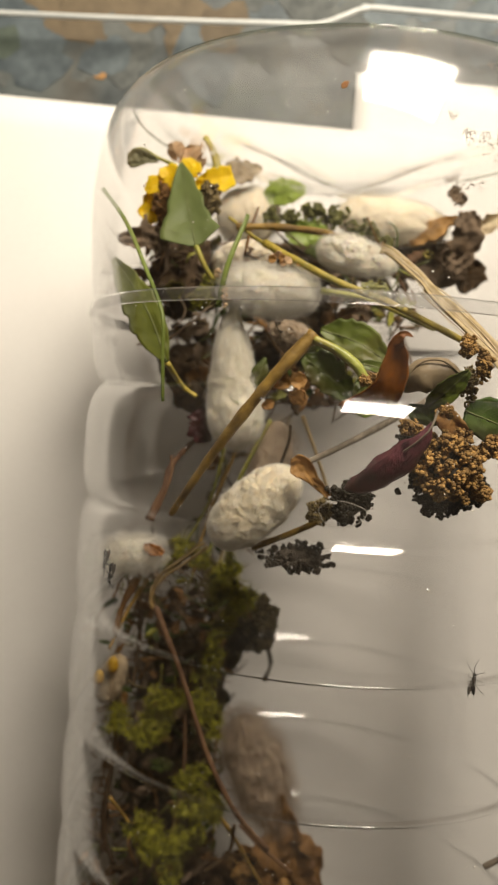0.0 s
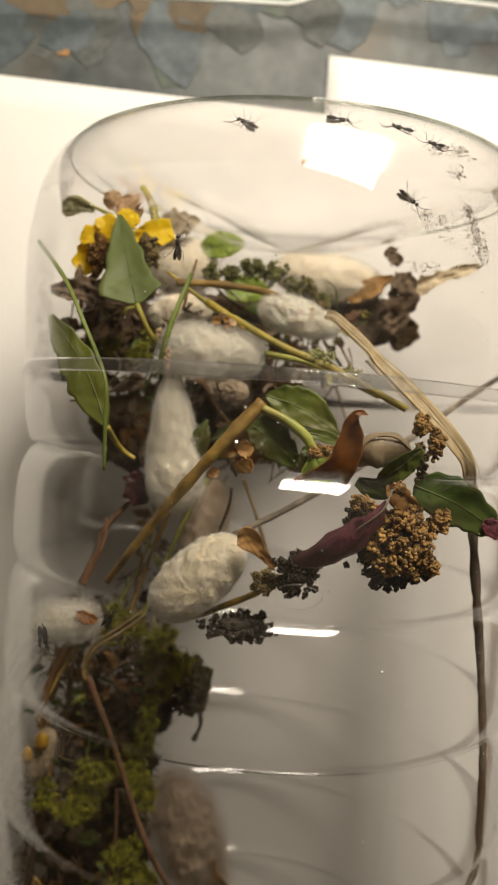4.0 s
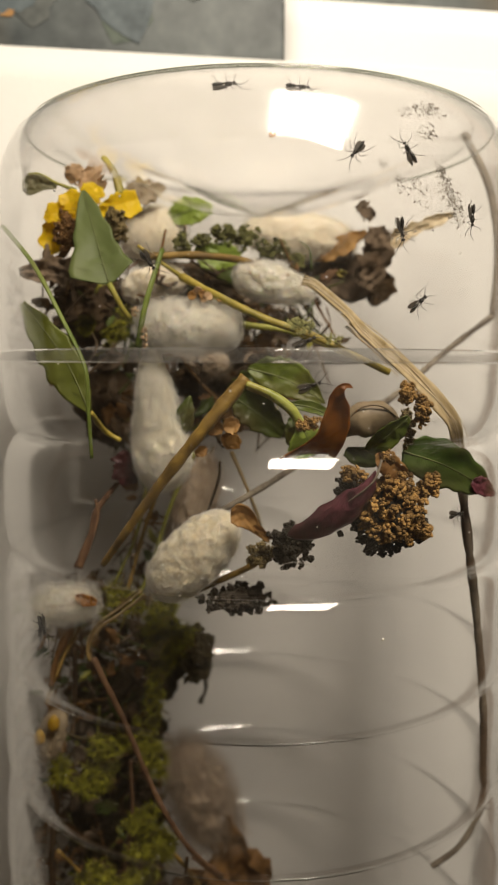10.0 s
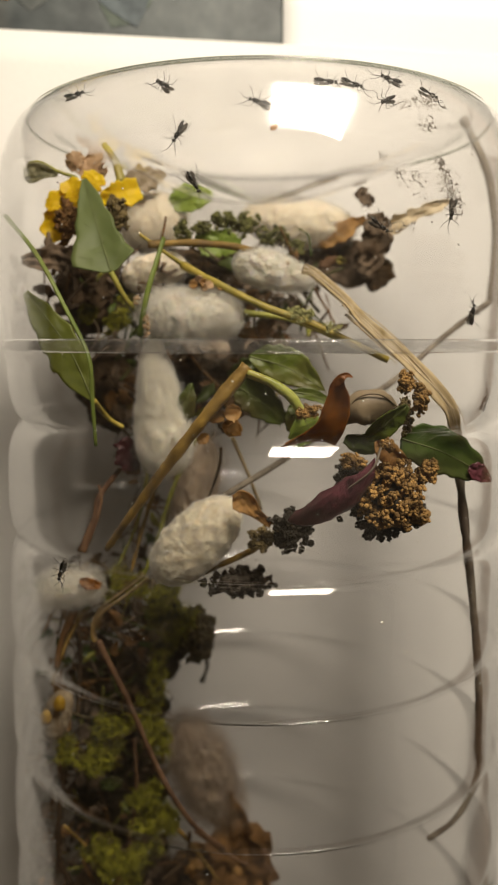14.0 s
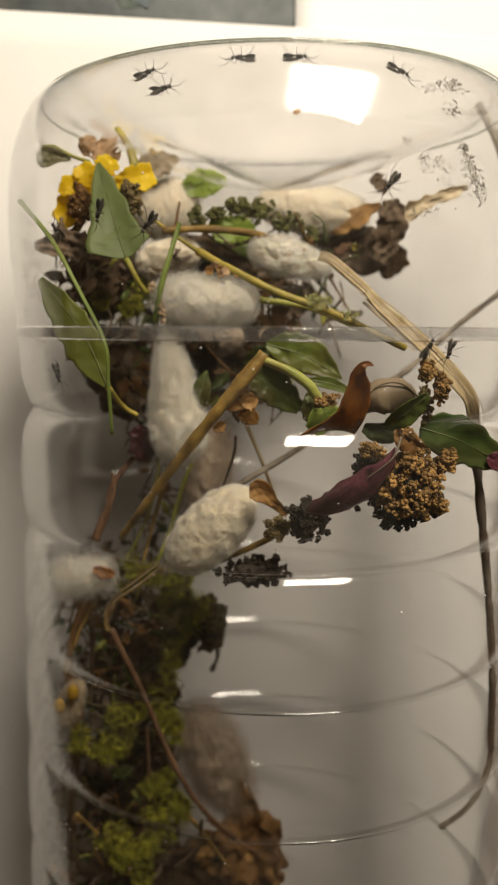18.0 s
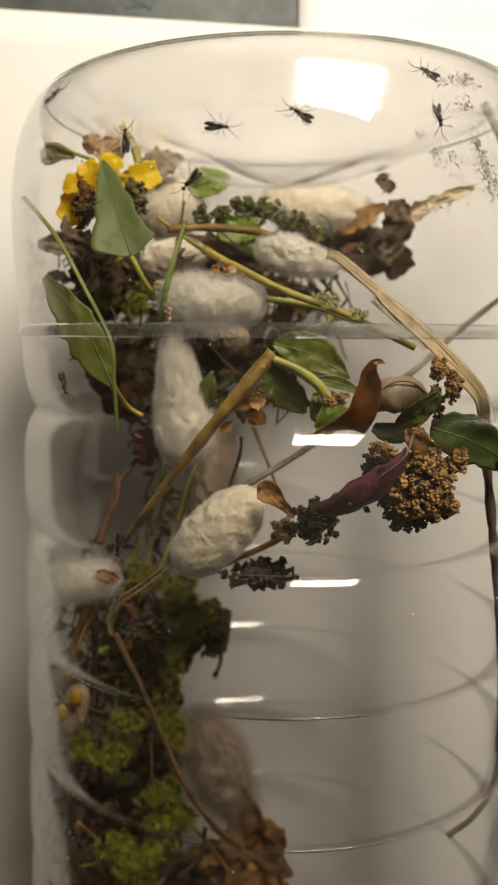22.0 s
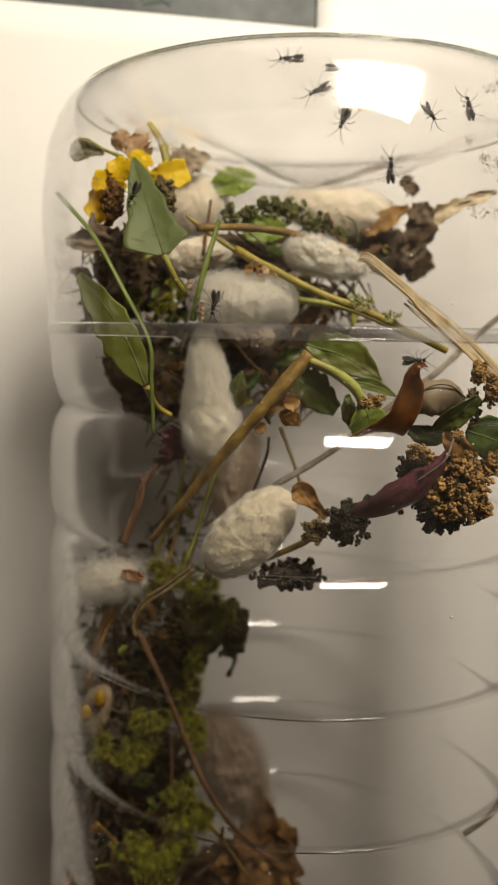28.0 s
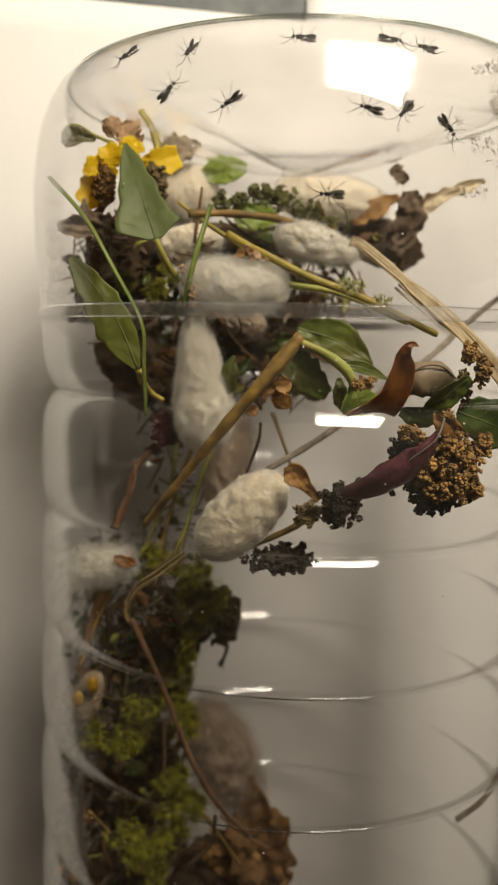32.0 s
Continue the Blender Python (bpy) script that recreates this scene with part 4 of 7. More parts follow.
frond([(0.0148, 0.2889, 0.0400), (0.0099, 0.2889, 0.0420), (0.0056, 0.2900, 0.0420)], (0.1, 0.2, 0.3, 0.28, 0.1), (0.1, 0.3, 0.26, 0.2, 0.08), LEAF_BRIGHT, "light green leaf scrap", None, None, None, tooth=0.12, crumple=0.06, seed=14.0)
frond([(-0.0082, 0.2524, 0.0520), (-0.0080, 0.2496, 0.0520), (-0.0072, 0.2460, 0.0520)], (0.05, 0.32, 0.36, 0.42, 0.2), (0.05, 0.34, 0.30, 0.40, 0.2), DARK_RED, "dark red leaf scrap under the cocoon", None, None, None, tooth=0.12, crumple=0.07, ragged=0.2, seed=15.0)
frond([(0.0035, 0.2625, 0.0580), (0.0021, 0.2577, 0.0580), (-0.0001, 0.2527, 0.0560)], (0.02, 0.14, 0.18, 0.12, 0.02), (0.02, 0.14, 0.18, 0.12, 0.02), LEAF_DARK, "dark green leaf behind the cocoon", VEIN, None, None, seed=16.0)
frond([(-0.0117, 0.3010, 0.0400), (-0.0134, 0.3019, 0.0420), (-0.0153, 0.3041, 0.0420)], (0.3, 0.45, 0.5, 0.4, 0.15), (0.3, 0.3, 0.45, 0.5, 0.2), TAN, "crumpled tan dry petal on top", None, None, None, name="dry_petal", category="petal", crumple=0.07, ragged=0.25, cup=0.2, seed=17.0)
frond([(-0.0181, 0.3022, 0.0420), (-0.0169, 0.3032, 0.0430), (-0.0153, 0.3044, 0.0430)], (0.2, 0.4, 0.5, 0.4, 0.2), (0.2, 0.4, 0.4, 0.3, 0.1), TAN, "thin pale tan petal scrap", None, None, None, name="dry_petal", category="petal", crumple=0.06, ragged=0.3, seed=18.0)
frond([(-0.0254, 0.2988, 0.0460), (-0.0234, 0.3004, 0.0460), (-0.0198, 0.3002, 0.0460)], (0.1, 0.3, 0.3, 0.2, 0.05), (0.1, 0.25, 0.25, 0.15, 0.05), WILTED, "pale green wilted bud against the wall", None, None, None, cup=0.4, crumple=0.08, seed=19.0)
frond([(-0.0077, 0.3006, 0.0380), (-0.0044, 0.3017, 0.0370), (0.0004, 0.3029, 0.0360)], (0.1, 0.24, 0.28, 0.2, 0.05), (0.1, 0.28, 0.34, 0.25, 0.05), POD, "olive-brown leaf scrap at the back", None, None, None, crumple=0.08, ragged=0.2, seed=20.0)
stem("dry_twig", [(-0.0116, 0.3073, 0.0400), (-0.0096, 0.3042, 0.0410), (-0.0083, 0.3001, 0.0420)], 0.0006, 0.0009, STEM_OLIVE, "olive stalk standing at the bottle's end", "stem", 0.2, 0.6)
stem("dry_twig", [(-0.0249, 0.3022, 0.0460), (-0.0228, 0.3023, 0.0460), (-0.0198, 0.3010, 0.0450), (-0.0165, 0.3001, 0.0440)], 0.0002, 0.00035, STEM_OLIVE, "thin wilted flower stalk", "stem", 0.2)
frond([(-0.0165, 0.2844, 0.0460), (-0.0200, 0.2850, 0.0470), (-0.0267, 0.2848, 0.0470)], (0.1, 0.28, 0.26, 0.2, 0.22, 0.08), (0.1, 0.24, 0.22, 0.26, 0.16, 0.05), GREY_BROWN, "crumpled greyish-brown dry leaf", None, None, None, name="dry_leaf", crumple=0.12, ragged=0.14, seed=21.0)
for k, (a, b, w) in enumerate((((0.0050, 0.2585, 0.0700), (0.0079, 0.2572, 0.0710), 0.42), ((0.0079, 0.2577, 0.0710), (0.0106, 0.2586, 0.0710), 0.5), ((0.0079, 0.2562, 0.0690), (0.0109, 0.2548, 0.0690), 0.45), ((0.0054, 0.2545, 0.0700), (0.0035, 0.2534, 0.0700), 0.4), ((0.0063, 0.2584, 0.0690), (0.0072, 0.2595, 0.0710), 0.5), ((0.0091, 0.2545, 0.0700), (0.0103, 0.2566, 0.0710), 0.5))):
    frond([a, b], (0.1, w, w * 1.1, w * 0.9, 0.2), (0.1, w * 0.9, w, w * 0.8, 0.15), ORANGE_TAN, "papery tan seed husk", None, None, None, name="seed_husk", category="husk", cup=0.5, crumple=0.10, ragged=0.25, seed=30.0 + k, nu=16, nv=8)

for k, (x, y, sz) in enumerate(((0.0030, 0.2796, 0.0013), (0.0044, 0.2800, 0.0016), (0.0058, 0.2797, 0.0012), (0.0069, 0.2799, 0.0015), (0.0082, 0.2795, 0.0012), (0.0051, 0.2790, 0.0011))):
    frond([(x, y, 0.0615), (x + sz * math.cos(k * 1.3), y + sz * 0.7 * math.sin(k * 1.3), 0.0622)], (0.2, 0.5, 0.5, 0.2), (0.2, 0.45, 0.5, 0.3), TAN if k % 2 else ORANGE_TAN, "tan dry flower crumb caught in silk", None, None, None, name="dry_crumb", category="crumb", cup=0.4, crumple=0.12, ragged=0.3, seed=90.0 + k, nu=10, nv=6)

# yellow flower
flower = holder("yellow_flower", (-0.0160, 0.2964, 0.0420), "wilted yellow flower with ragged petals", "flower")
fo = Vector((-0.0160, 0.2964, 0.0420))
for k, (line, l_, r_) in enumerate((([(-0.0164, 0.2960, 0.0440), (-0.0188, 0.2935, 0.0440), (-0.0210, 0.2908, 0.0440), (-0.0202, 0.2885, 0.0440)], (0.1, 0.2, 0.28, 0.22, 0.1), (0.15, 0.26, 0.3, 0.2, 0.08)),
                                   ([(-0.0164, 0.2958, 0.0450), (-0.0173, 0.2975, 0.0460), (-0.0183, 0.2992, 0.0460)], (0.2, 0.35, 0.4, 0.45, 0.3), (0.2, 0.4, 0.5, 0.5, 0.3)),
                                   ([(-0.0125, 0.2960, 0.0450), (-0.0093, 0.2969, 0.0460), (-0.0051, 0.2984, 0.0460)], (0.1, 0.18, 0.24, 0.26, 0.2), (0.1, 0.2, 0.3, 0.34, 0.25)),
                                   ([(-0.0154, 0.2964, 0.0440), (-0.0136, 0.2988, 0.0450), (-0.0124, 0.3008, 0.0450)], (0.2, 0.3, 0.4, 0.4, 0.2), (0.2, 0.3, 0.3, 0.35, 0.2)),
                                   ([(-0.0178, 0.2948, 0.0450), (-0.0199, 0.2955, 0.0460), (-0.0218, 0.2939, 0.0460)], (0.2, 0.3, 0.3, 0.25, 0.1), (0.2, 0.3, 0.4, 0.3, 0.1)))):
    bm, ribs, length = lamina(line, [1.05 * w for w in l_], [1.05 * w for w in r_], cup=0.3, crumple=0.035, ragged=0.2, tooth=0.0, seed=50.0 + k)
    part("petal", bm, YELLOW, flower).location = Vector(line[0]) - fo
pellets("dry_flower_head", (-0.0182, 0.2919, 0.0460), (0.0022, 0.0034, 0.0020), 60, 0.0007, BROWN, "brown ribbed flower head under yellow petals", "flower head", 31, core=0.7)
pellets("dry_flower_head", (-0.0091, 0.2934, 0.0460), (0.0023, 0.0034, 0.0020), 60, 0.0007, POD_BROWN, "olive-brown flower bud beside a leaf", "flower head", 32, core=0.7)

# ---- grass, straw and stems ----
stem("grass_blade", [(-0.0129, 0.2533, 0.0730), (-0.0133, 0.2615, 0.0740), (-0.0137, 0.2676, 0.0740), (-0.0175, 0.2755, 0.0700), (-0.0219, 0.2837, 0.0660), (-0.0275, 0.2907, 0.0600)], 0.0003, 0.0004, GRASS, "thin green grass blade", "grass", 0.1, 0.35)
stem("grass_blade", [(-0.0055, 0.2709, 0.0600), (-0.0042, 0.2780, 0.0620), (-0.0012, 0.2876, 0.0600)], 0.0006, 0.0004, GRASS, "short green grass blade beside a leaf", "grass", 0.1, 0.4)
STRAW_LINE = [(0.0225, 0.2823, 0.0630), (0.0243, 0.2815, 0.0640), (0.0287, 0.2769, 0.0680), (0.0301, 0.2738, 0.0730), (0.0332, 0.2704, 0.0760), (0.0379, 0.2654, 0.0790), (0.0413, 0.2615, 0.0800), (0.0434, 0.2584, 0.0800), (0.0456, 0.2543, 0.0770)]
frond(STRAW_LINE, (0.008, 0.012, 0.015, 0.018, 0.021, 0.026, 0.030, 0.030, 0.026, 0.018), (0.008, 0.012, 0.015, 0.018, 0.021, 0.026, 0.030, 0.030, 0.026, 0.018), STRAW, "flat pale dry straw arching over a cocoon", None, None, None, name="dry_straw", category="straw", cup=0.3, crumple=0.004, ragged=0.12, seed=73.0, nu=60, nv=6)
bundle("dry_straw", STRAW_LINE, 26, 0.0006, 0.0012, 0.00012, (STRAW, STRAW_PALE, STRAW_PALE, STRAW, STRAW_PALE), "frayed pale fibres of dry straw", "straw", 5, 0.4)
bundle("dry_straw", [(0.0296, 0.2750, 0.0680), (0.0330, 0.2712, 0.0710), (0.0368, 0.2668, 0.0740)], 12, 0.0008, 0.0006, 0.00014, (STRAW_DARK, STEM_BROWN, STRAW), "brown split fibres beside the straw", "straw", 6, 0.3)
bundle("dry_grass", [(-0.0050, 0.2279, 0.0600), (-0.0094, 0.2240, 0.0580), (-0.0132, 0.2206, 0.0560), (-0.0150, 0.2162, 0.0550), (-0.0139, 0.2132, 0.0550)], 7, 0.0008, 0.0003, 0.00016, (STRAW_DARK, STEM_BROWN, STRAW), "bent frayed dry grass stalk", "grass", 7, 0.3)
stem("green_sprig", [(0.0200, 0.2585, 0.0750), (0.0182, 0.2611, 0.0750), (0.0150, 0.2634, 0.0748), (0.0112, 0.2650, 0.0745)], 0.0009, 0.0006, STEM_GREEN, "thick light green leaf stalk", "stem", 0.2)
stem("green_sprig", [(0.0020, 0.2832, 0.0580), (0.0094, 0.2789, 0.0620), (0.0159, 0.2757, 0.0640), (0.0243, 0.2726, 0.0660), (0.0360, 0.2667, 0.0700)], 0.0007, 0.0006, STEM_YELLOW, "thick olive-green plant stem", "stem", 0.2)
stem("green_sprig", [(0.0126, 0.2749, 0.0600), (0.0212, 0.2735, 0.0620), (0.0322, 0.2686, 0.0660)], 0.0006, 0.0004, STEM_OLIVE, "thin green stem under a thicker one", "stem", 0.2)
stem("dry_twig", [(0.0113, 0.2660, 0.0740), (0.0046, 0.2578, 0.0730), (-0.0016, 0.2492, 0.0690), (-0.0070, 0.2409, 0.0640), (-0.0120, 0.2327, 0.0580)], 0.0012, 0.0006, STEM_BROWN, "brown woody stem crossing in front of a cocoon", "stem", 0.3)
stem("dry_twig", [(-0.0037, 0.2875, 0.0500), (0.0045, 0.2879, 0.0500), (0.0141, 0.2868, 0.0520), (0.0215, 0.2836, 0.0560)], 0.0007, 0.0006, STEM_BROWN, "dark brown stem across the pile", "stem", 0.3)
stem("grey_twig", [(0.0076, 0.2415, 0.0600), (0.0206, 0.2485, 0.0580), (0.0369, 0.2579, 0.0500), (0.0449, 0.2621, 0.0460), (0.0576, 0.2709, 0.0400), (0.0692, 0.2784, 0.0360)], 0.0006, 0.0006, STEM_GREY, "thin grey dry stem crossing the bottle", "stem", 0.3)
stem("grey_twig", [(0.0475, 0.2481, 0.0740), (0.0500, 0.2361, 0.0720), (0.0535, 0.2229, 0.0680), (0.0570, 0.2054, 0.0640), (0.0592, 0.1900, 0.0600), (0.0604, 0.1868, 0.058), (0.0594, 0.1807, 0.058), (0.0557, 0.1745, 0.058), (0.0502, 0.1707, 0.058)], 0.0008, 0.0005, STEM_GREY, "grey-brown dry stem running down the bottle wall", "stem", 0.3)
stem("grey_twig", [(0.0692, 0.2784, 0.0360), (0.0707, 0.2929, 0.0340), (0.0694, 0.3062, 0.0320), (0.0643, 0.3176, 0.0300)], 0.0006, 0.0009, STEM_GREY, "grey dry stem against the far wall", "stem", 0.3)
stem("dry_twig", [(0.0111, 0.2523, 0.0560), (0.0145, 0.2447, 0.0540), (0.0172, 0.2379, 0.0520)], 0.0004, 0.0003, STRAW, "thin pale dry stalk fragment", "stem", 0.2)
stem("dry_twig", [(-0.0141, 0.2146, 0.0550), (-0.0116, 0.2090, 0.0550), (-0.0089, 0.2025, 0.0540), (-0.0075, 0.1989, 0.0540), (-0.0027, 0.1856, 0.0520), (0.0032, 0.1740, 0.0500), (0.0103, 0.1645, 0.0460)], 0.0006, 0.0005, STEM_RED, "brown stem sinking into the moss", "stem", 0.3)
stem("dry_twig", [(-0.0094, 0.2461, 0.0500), (-0.0133, 0.2410, 0.0500), (-0.0142, 0.2369, 0.0500), (-0.0169, 0.2303, 0.0500)], 0.0005, 0.0009, STEM_RED, "flattened reddish-brown dry stalk", "stem", 0.3, 0.45)
stem("dry_twig", [(-0.0135, 0.2431, 0.0500), (-0.0131, 0.2400, 0.0500), (-0.0140, 0.2367, 0.0500)], 0.0003, 0.0003, STEM_RED, "thin reddish-brown dry stalk", "stem", 0.3)
stem("dry_twig", [(-0.0220, 0.1993, 0.0460), (-0.0218, 0.1857, 0.0440), (-0.0238, 0.1657, 0.0420), (-0.0212, 0.1571, 0.0420)], 0.0007, 0.0006, DARK_BROWN, "dark stem down the side of the bottle", "stem", 0.3)
stem("dry_twig", [(0.0034, 0.2282, 0.0620), (0.0129, 0.2334, 0.0660), (0.0184, 0.2376, 0.0680)], 0.0006, 0.0005, STEM_BROWN, "brownish stalk under the cocoon", "stem", 0.3)
stem("dry_twig", [(-0.0053, 0.2897, 0.0480), (-0.0009, 0.2863, 0.0500), (0.0032, 0.2834, 0.0520), (0.0079, 0.2803, 0.0540), (0.0119, 0.2782, 0.0560)], 0.0003, 0.0006, STEM_YELLOW, "yellowish plant stalk leading to a stem", "stem", 0.3)
stem("dry_twig", [(0.0090, 0.2505, 0.0560), (0.0088, 0.2469, 0.0550), (0.0066, 0.2399, 0.0540)], 0.0003, 0.00025, DARK_BROWN, "thin dark dry stalk behind a cocoon", "stem", 0.3)
for pts, r0, m_ in (([(0.0054, 0.2511, 0.0440), (0.0004, 0.2401, 0.0440), (-0.0031, 0.2295, 0.0460), (-0.0069, 0.2207, 0.0460)], 0.0005, STEM_OLIVE), ([(0.0006, 0.2485, 0.0400), (-0.0038, 0.2372, 0.0400), (-0.0080, 0.2230, 0.0420)], 0.0005, STEM_BROWN),
                    ([(-0.0038, 0.2446, 0.0360), (-0.0062, 0.2334, 0.0380), (-0.0120, 0.2214, 0.0400)], 0.0004, STEM_OLIVE),
                    ([(0.0042, 0.2445, 0.0360), (-0.0005, 0.2317, 0.0360), (-0.0039, 0.2182, 0.0380)], 0.0006, POD), ([(0.0096, 0.2518, 0.0400), (0.0039, 0.2416, 0.0400), (-0.0007, 0.2303, 0.0400)], 0.0004, STEM_GREY),
                    ([(-0.0182, 0.2197, 0.0500), (-0.0212, 0.2129, 0.0500), (-0.0223, 0.2078, 0.0500)], 0.0008, BROWN), ([(-0.0170, 0.2178, 0.0460), (-0.0202, 0.2122, 0.0480), (-0.0233, 0.2044, 0.0500)], 0.0005, STEM_BROWN),
                    ([(-0.0181, 0.2142, 0.0480), (-0.0180, 0.2080, 0.0460), (-0.0188, 0.1957, 0.0460)], 0.0006, DARK_BROWN), ([(-0.0045, 0.1759, 0.0460), (0.0025, 0.1668, 0.0440), (0.0098, 0.1546, 0.0420)], 0.0005, STEM_BROWN),
                    ([(-0.0077, 0.1923, 0.0500), (-0.0075, 0.1797, 0.0480), (-0.0099, 0.1621, 0.0460)], 0.0004, STEM_RED), ([(-0.0219, 0.1741, 0.0480), (-0.0177, 0.1677, 0.0460), (-0.0134, 0.1601, 0.0460)], 0.0004, STEM_BROWN),
                    ([(0.0045, 0.1691, 0.0460), (0.0094, 0.1636, 0.0440), (0.0158, 0.1578, 0.0420)], 0.0004, STEM_RED), ([(-0.0023, 0.1588, 0.0460), (0.0025, 0.1632, 0.0460), (0.0034, 0.1692, 0.0460)], 0.0005, DARK_BROWN),
                    ([(-0.0199, 0.1987, 0.0500), (-0.0163, 0.1972, 0.0500), (-0.0098, 0.1980, 0.0500)], 0.0004, MOSS_DARK)):
    stem("dry_twig", pts, r0, r0 * 0.7, m_, "thin dry plant stalk in the pile", "stem", 0.4, group="thin stalks in the pile")

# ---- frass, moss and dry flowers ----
# The blackish core colours in the shaded gaps between the brown crumbs.
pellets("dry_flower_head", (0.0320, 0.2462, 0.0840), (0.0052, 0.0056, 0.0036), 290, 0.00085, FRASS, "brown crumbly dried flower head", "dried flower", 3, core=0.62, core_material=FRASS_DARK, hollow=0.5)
pellets("dry_flower_head", (0.0388, 0.2493, 0.0820), (0.0018, 0.0017, 0.0014), 40, 0.00075, FRASS, "small brown crumbly branch of a dried flower head", "dried flower", 13, hollow=0.0)
pellets("dry_flower_head", (0.0378, 0.2424, 0.0820), (0.0014, 0.0013, 0.0012), 26, 0.00075, FRASS, "short brown crumbly branchlet", "dried flower", 23, hollow=0.0)
pellets("dry_flower_head", (0.0258, 0.2515, 0.0840), (0.0018, 0.0013, 0.0012), 26, 0.00070, FRASS, "small brown cluster of dried florets", "dried flower", 24, hollow=0.0)
pellets("dry_flower_head", (0.0326, 0.2640, 0.0890), (0.0011, 0.0016, 0.0009), 36, 0.00060, FRASS, "small orange-brown cluster of dried florets", "dried flower", 14, hollow=0.0)
pellets("dry_flower_head", (0.0352, 0.2611, 0.0880), (0.0011, 0.0024, 0.0010), 50, 0.00060, FRASS, "string of orange-brown dried florets", "dried flower", 4, hollow=0.0)
pellets("dark_flower_head", (0.0344, 0.2586, 0.0840), (0.0011, 0.0026, 0.0010), 40, 0.00055, POD_BROWN, "dull brown florets on a stalk", "dried flower", 25, hollow=0.0)
pellets("dry_flower_head", (0.0306, 0.2546, 0.0870), (0.0009, 0.0009, 0.0009), 18, 0.0005, FRASS, "small clump of brown dried florets", "dried flower", 5, hollow=0.0)
pellets("dry_flower_head", (0.0205, 0.2589, 0.0780), (0.0021, 0.0012, 0.0010), 40, 0.0005, FRASS, "light brown dried florets between leaves", "dried flower", 15, hollow=0.0)
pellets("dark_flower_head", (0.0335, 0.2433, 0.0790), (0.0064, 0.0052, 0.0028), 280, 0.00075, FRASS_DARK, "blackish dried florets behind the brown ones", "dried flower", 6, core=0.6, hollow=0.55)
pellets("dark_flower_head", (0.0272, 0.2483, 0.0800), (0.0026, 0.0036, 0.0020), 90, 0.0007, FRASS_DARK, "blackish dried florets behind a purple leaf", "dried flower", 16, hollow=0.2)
pellets("dark_flower_head", (0.0190, 0.2388, 0.0725), (0.0056, 0.0046, 0.0026), 260, 0.00065, FRASS_DARK, "black dried flower head", "dried flower", 7, branches=22, core=0.4)
pellets("dark_flower_head", (0.0144, 0.2363, 0.0700), (0.0030, 0.0026, 0.0020), 70, 0.0006, POD_BROWN, "olive-brown dried florets beside a cocoon", "dried flower", 17, branches=12)
pellets("dark_flower_head", (0.0117, 0.2274, 0.0640), (0.0062, 0.0027, 0.0026), 220, 0.0006, FRASS_GREY, "greyish-black dried flower head under a cocoon", "dried flower", 8, hollow=0.2, core=0.6)
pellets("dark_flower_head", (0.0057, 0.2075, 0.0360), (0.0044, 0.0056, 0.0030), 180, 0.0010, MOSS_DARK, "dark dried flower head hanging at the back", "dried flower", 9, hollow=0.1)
stem("dry_twig", [(0.0074, 0.2020, 0.0280), (0.0092, 0.1958, 0.0240), (0.0081, 0.1911, 0.0220)], 0.0004, 0.0006, FRASS_DARK, "dark hanging dried stalk end", "stem", 0.5)
for c, sp, n_, sd in (((0.0028, 0.2909, 0.0460), (0.0018, 0.0020, 0.0016), 40, 11), ((0.0066, 0.2914, 0.0440), (0.0022, 0.0013, 0.0016), 40, 12), ((0.0109, 0.2932, 0.0420), (0.0024, 0.0020, 0.0018), 60, 18), ((0.0156, 0.2929, 0.0400), (0.0030, 0.0024, 0.0018), 70, 19), ((0.0216, 0.2911, 0.0380), (0.0034, 0.0022, 0.0018), 70, 20), ((0.0269, 0.2890, 0.0360), (0.0026, 0.0018, 0.0016), 40, 21)):
    pellets("flower_buds", c, sp, n_, 0.00055, BUD_GREEN, "dark green flower buds on a stem", "flower buds", sd, hollow=0.0)
frond([(0.0405, 0.2838, 0.0370), (0.0423, 0.2877, 0.0380), (0.0432, 0.2917, 0.0390), (0.0428, 0.2958, 0.0390)], (0.15, 0.26, 0.26, 0.24, 0.25, 0.18), (0.12, 0.2, 0.24, 0.22, 0.2, 0.12), GREY_BROWN, "dark curled dry petal standing up", None, None, None, name="dry_petal", category="petal", crumple=0.12, ragged=0.14, seed=61.0)
frond([(0.0422, 0.2976, 0.0380), (0.0405, 0.2991, 0.0380), (0.0389, 0.3003, 0.0380)], (0.2, 0.35, 0.35, 0.3, 0.2), (0.2, 0.3, 0.35, 0.4, 0.2), GREY_BROWN, "dark crumpled dry petal tip", None, None, None, name="dry_petal", category="petal", crumple=0.2, ragged=0.4, seed=62.0)
frond([(0.0307, 0.2904, 0.0330), (0.0350, 0.2916, 0.0350), (0.0414, 0.2954, 0.0360)], (0.08, 0.16, 0.20, 0.15, 0.04), (0.08, 0.14, 0.16, 0.14, 0.04), ORANGE_TAN, "orange-tan dry leaf strip at the back", None, None, None, name="dry_leaf", crumple=0.06, ragged=0.2, seed=63.0)
frond([(0.0307, 0.2895, 0.0300), (0.0367, 0.2874, 0.0300), (0.0453, 0.2852, 0.0310)], (0.2, 0.34, 0.36, 0.34, 0.3, 0.16), (0.14, 0.26, 0.32, 0.32, 0.34, 0.16), GREY_BROWN, "crumpled greyish-brown dry leaf at the back", None, None, None, name="dry_leaf", crumple=0.14, ragged=0.14, seed=64.0)
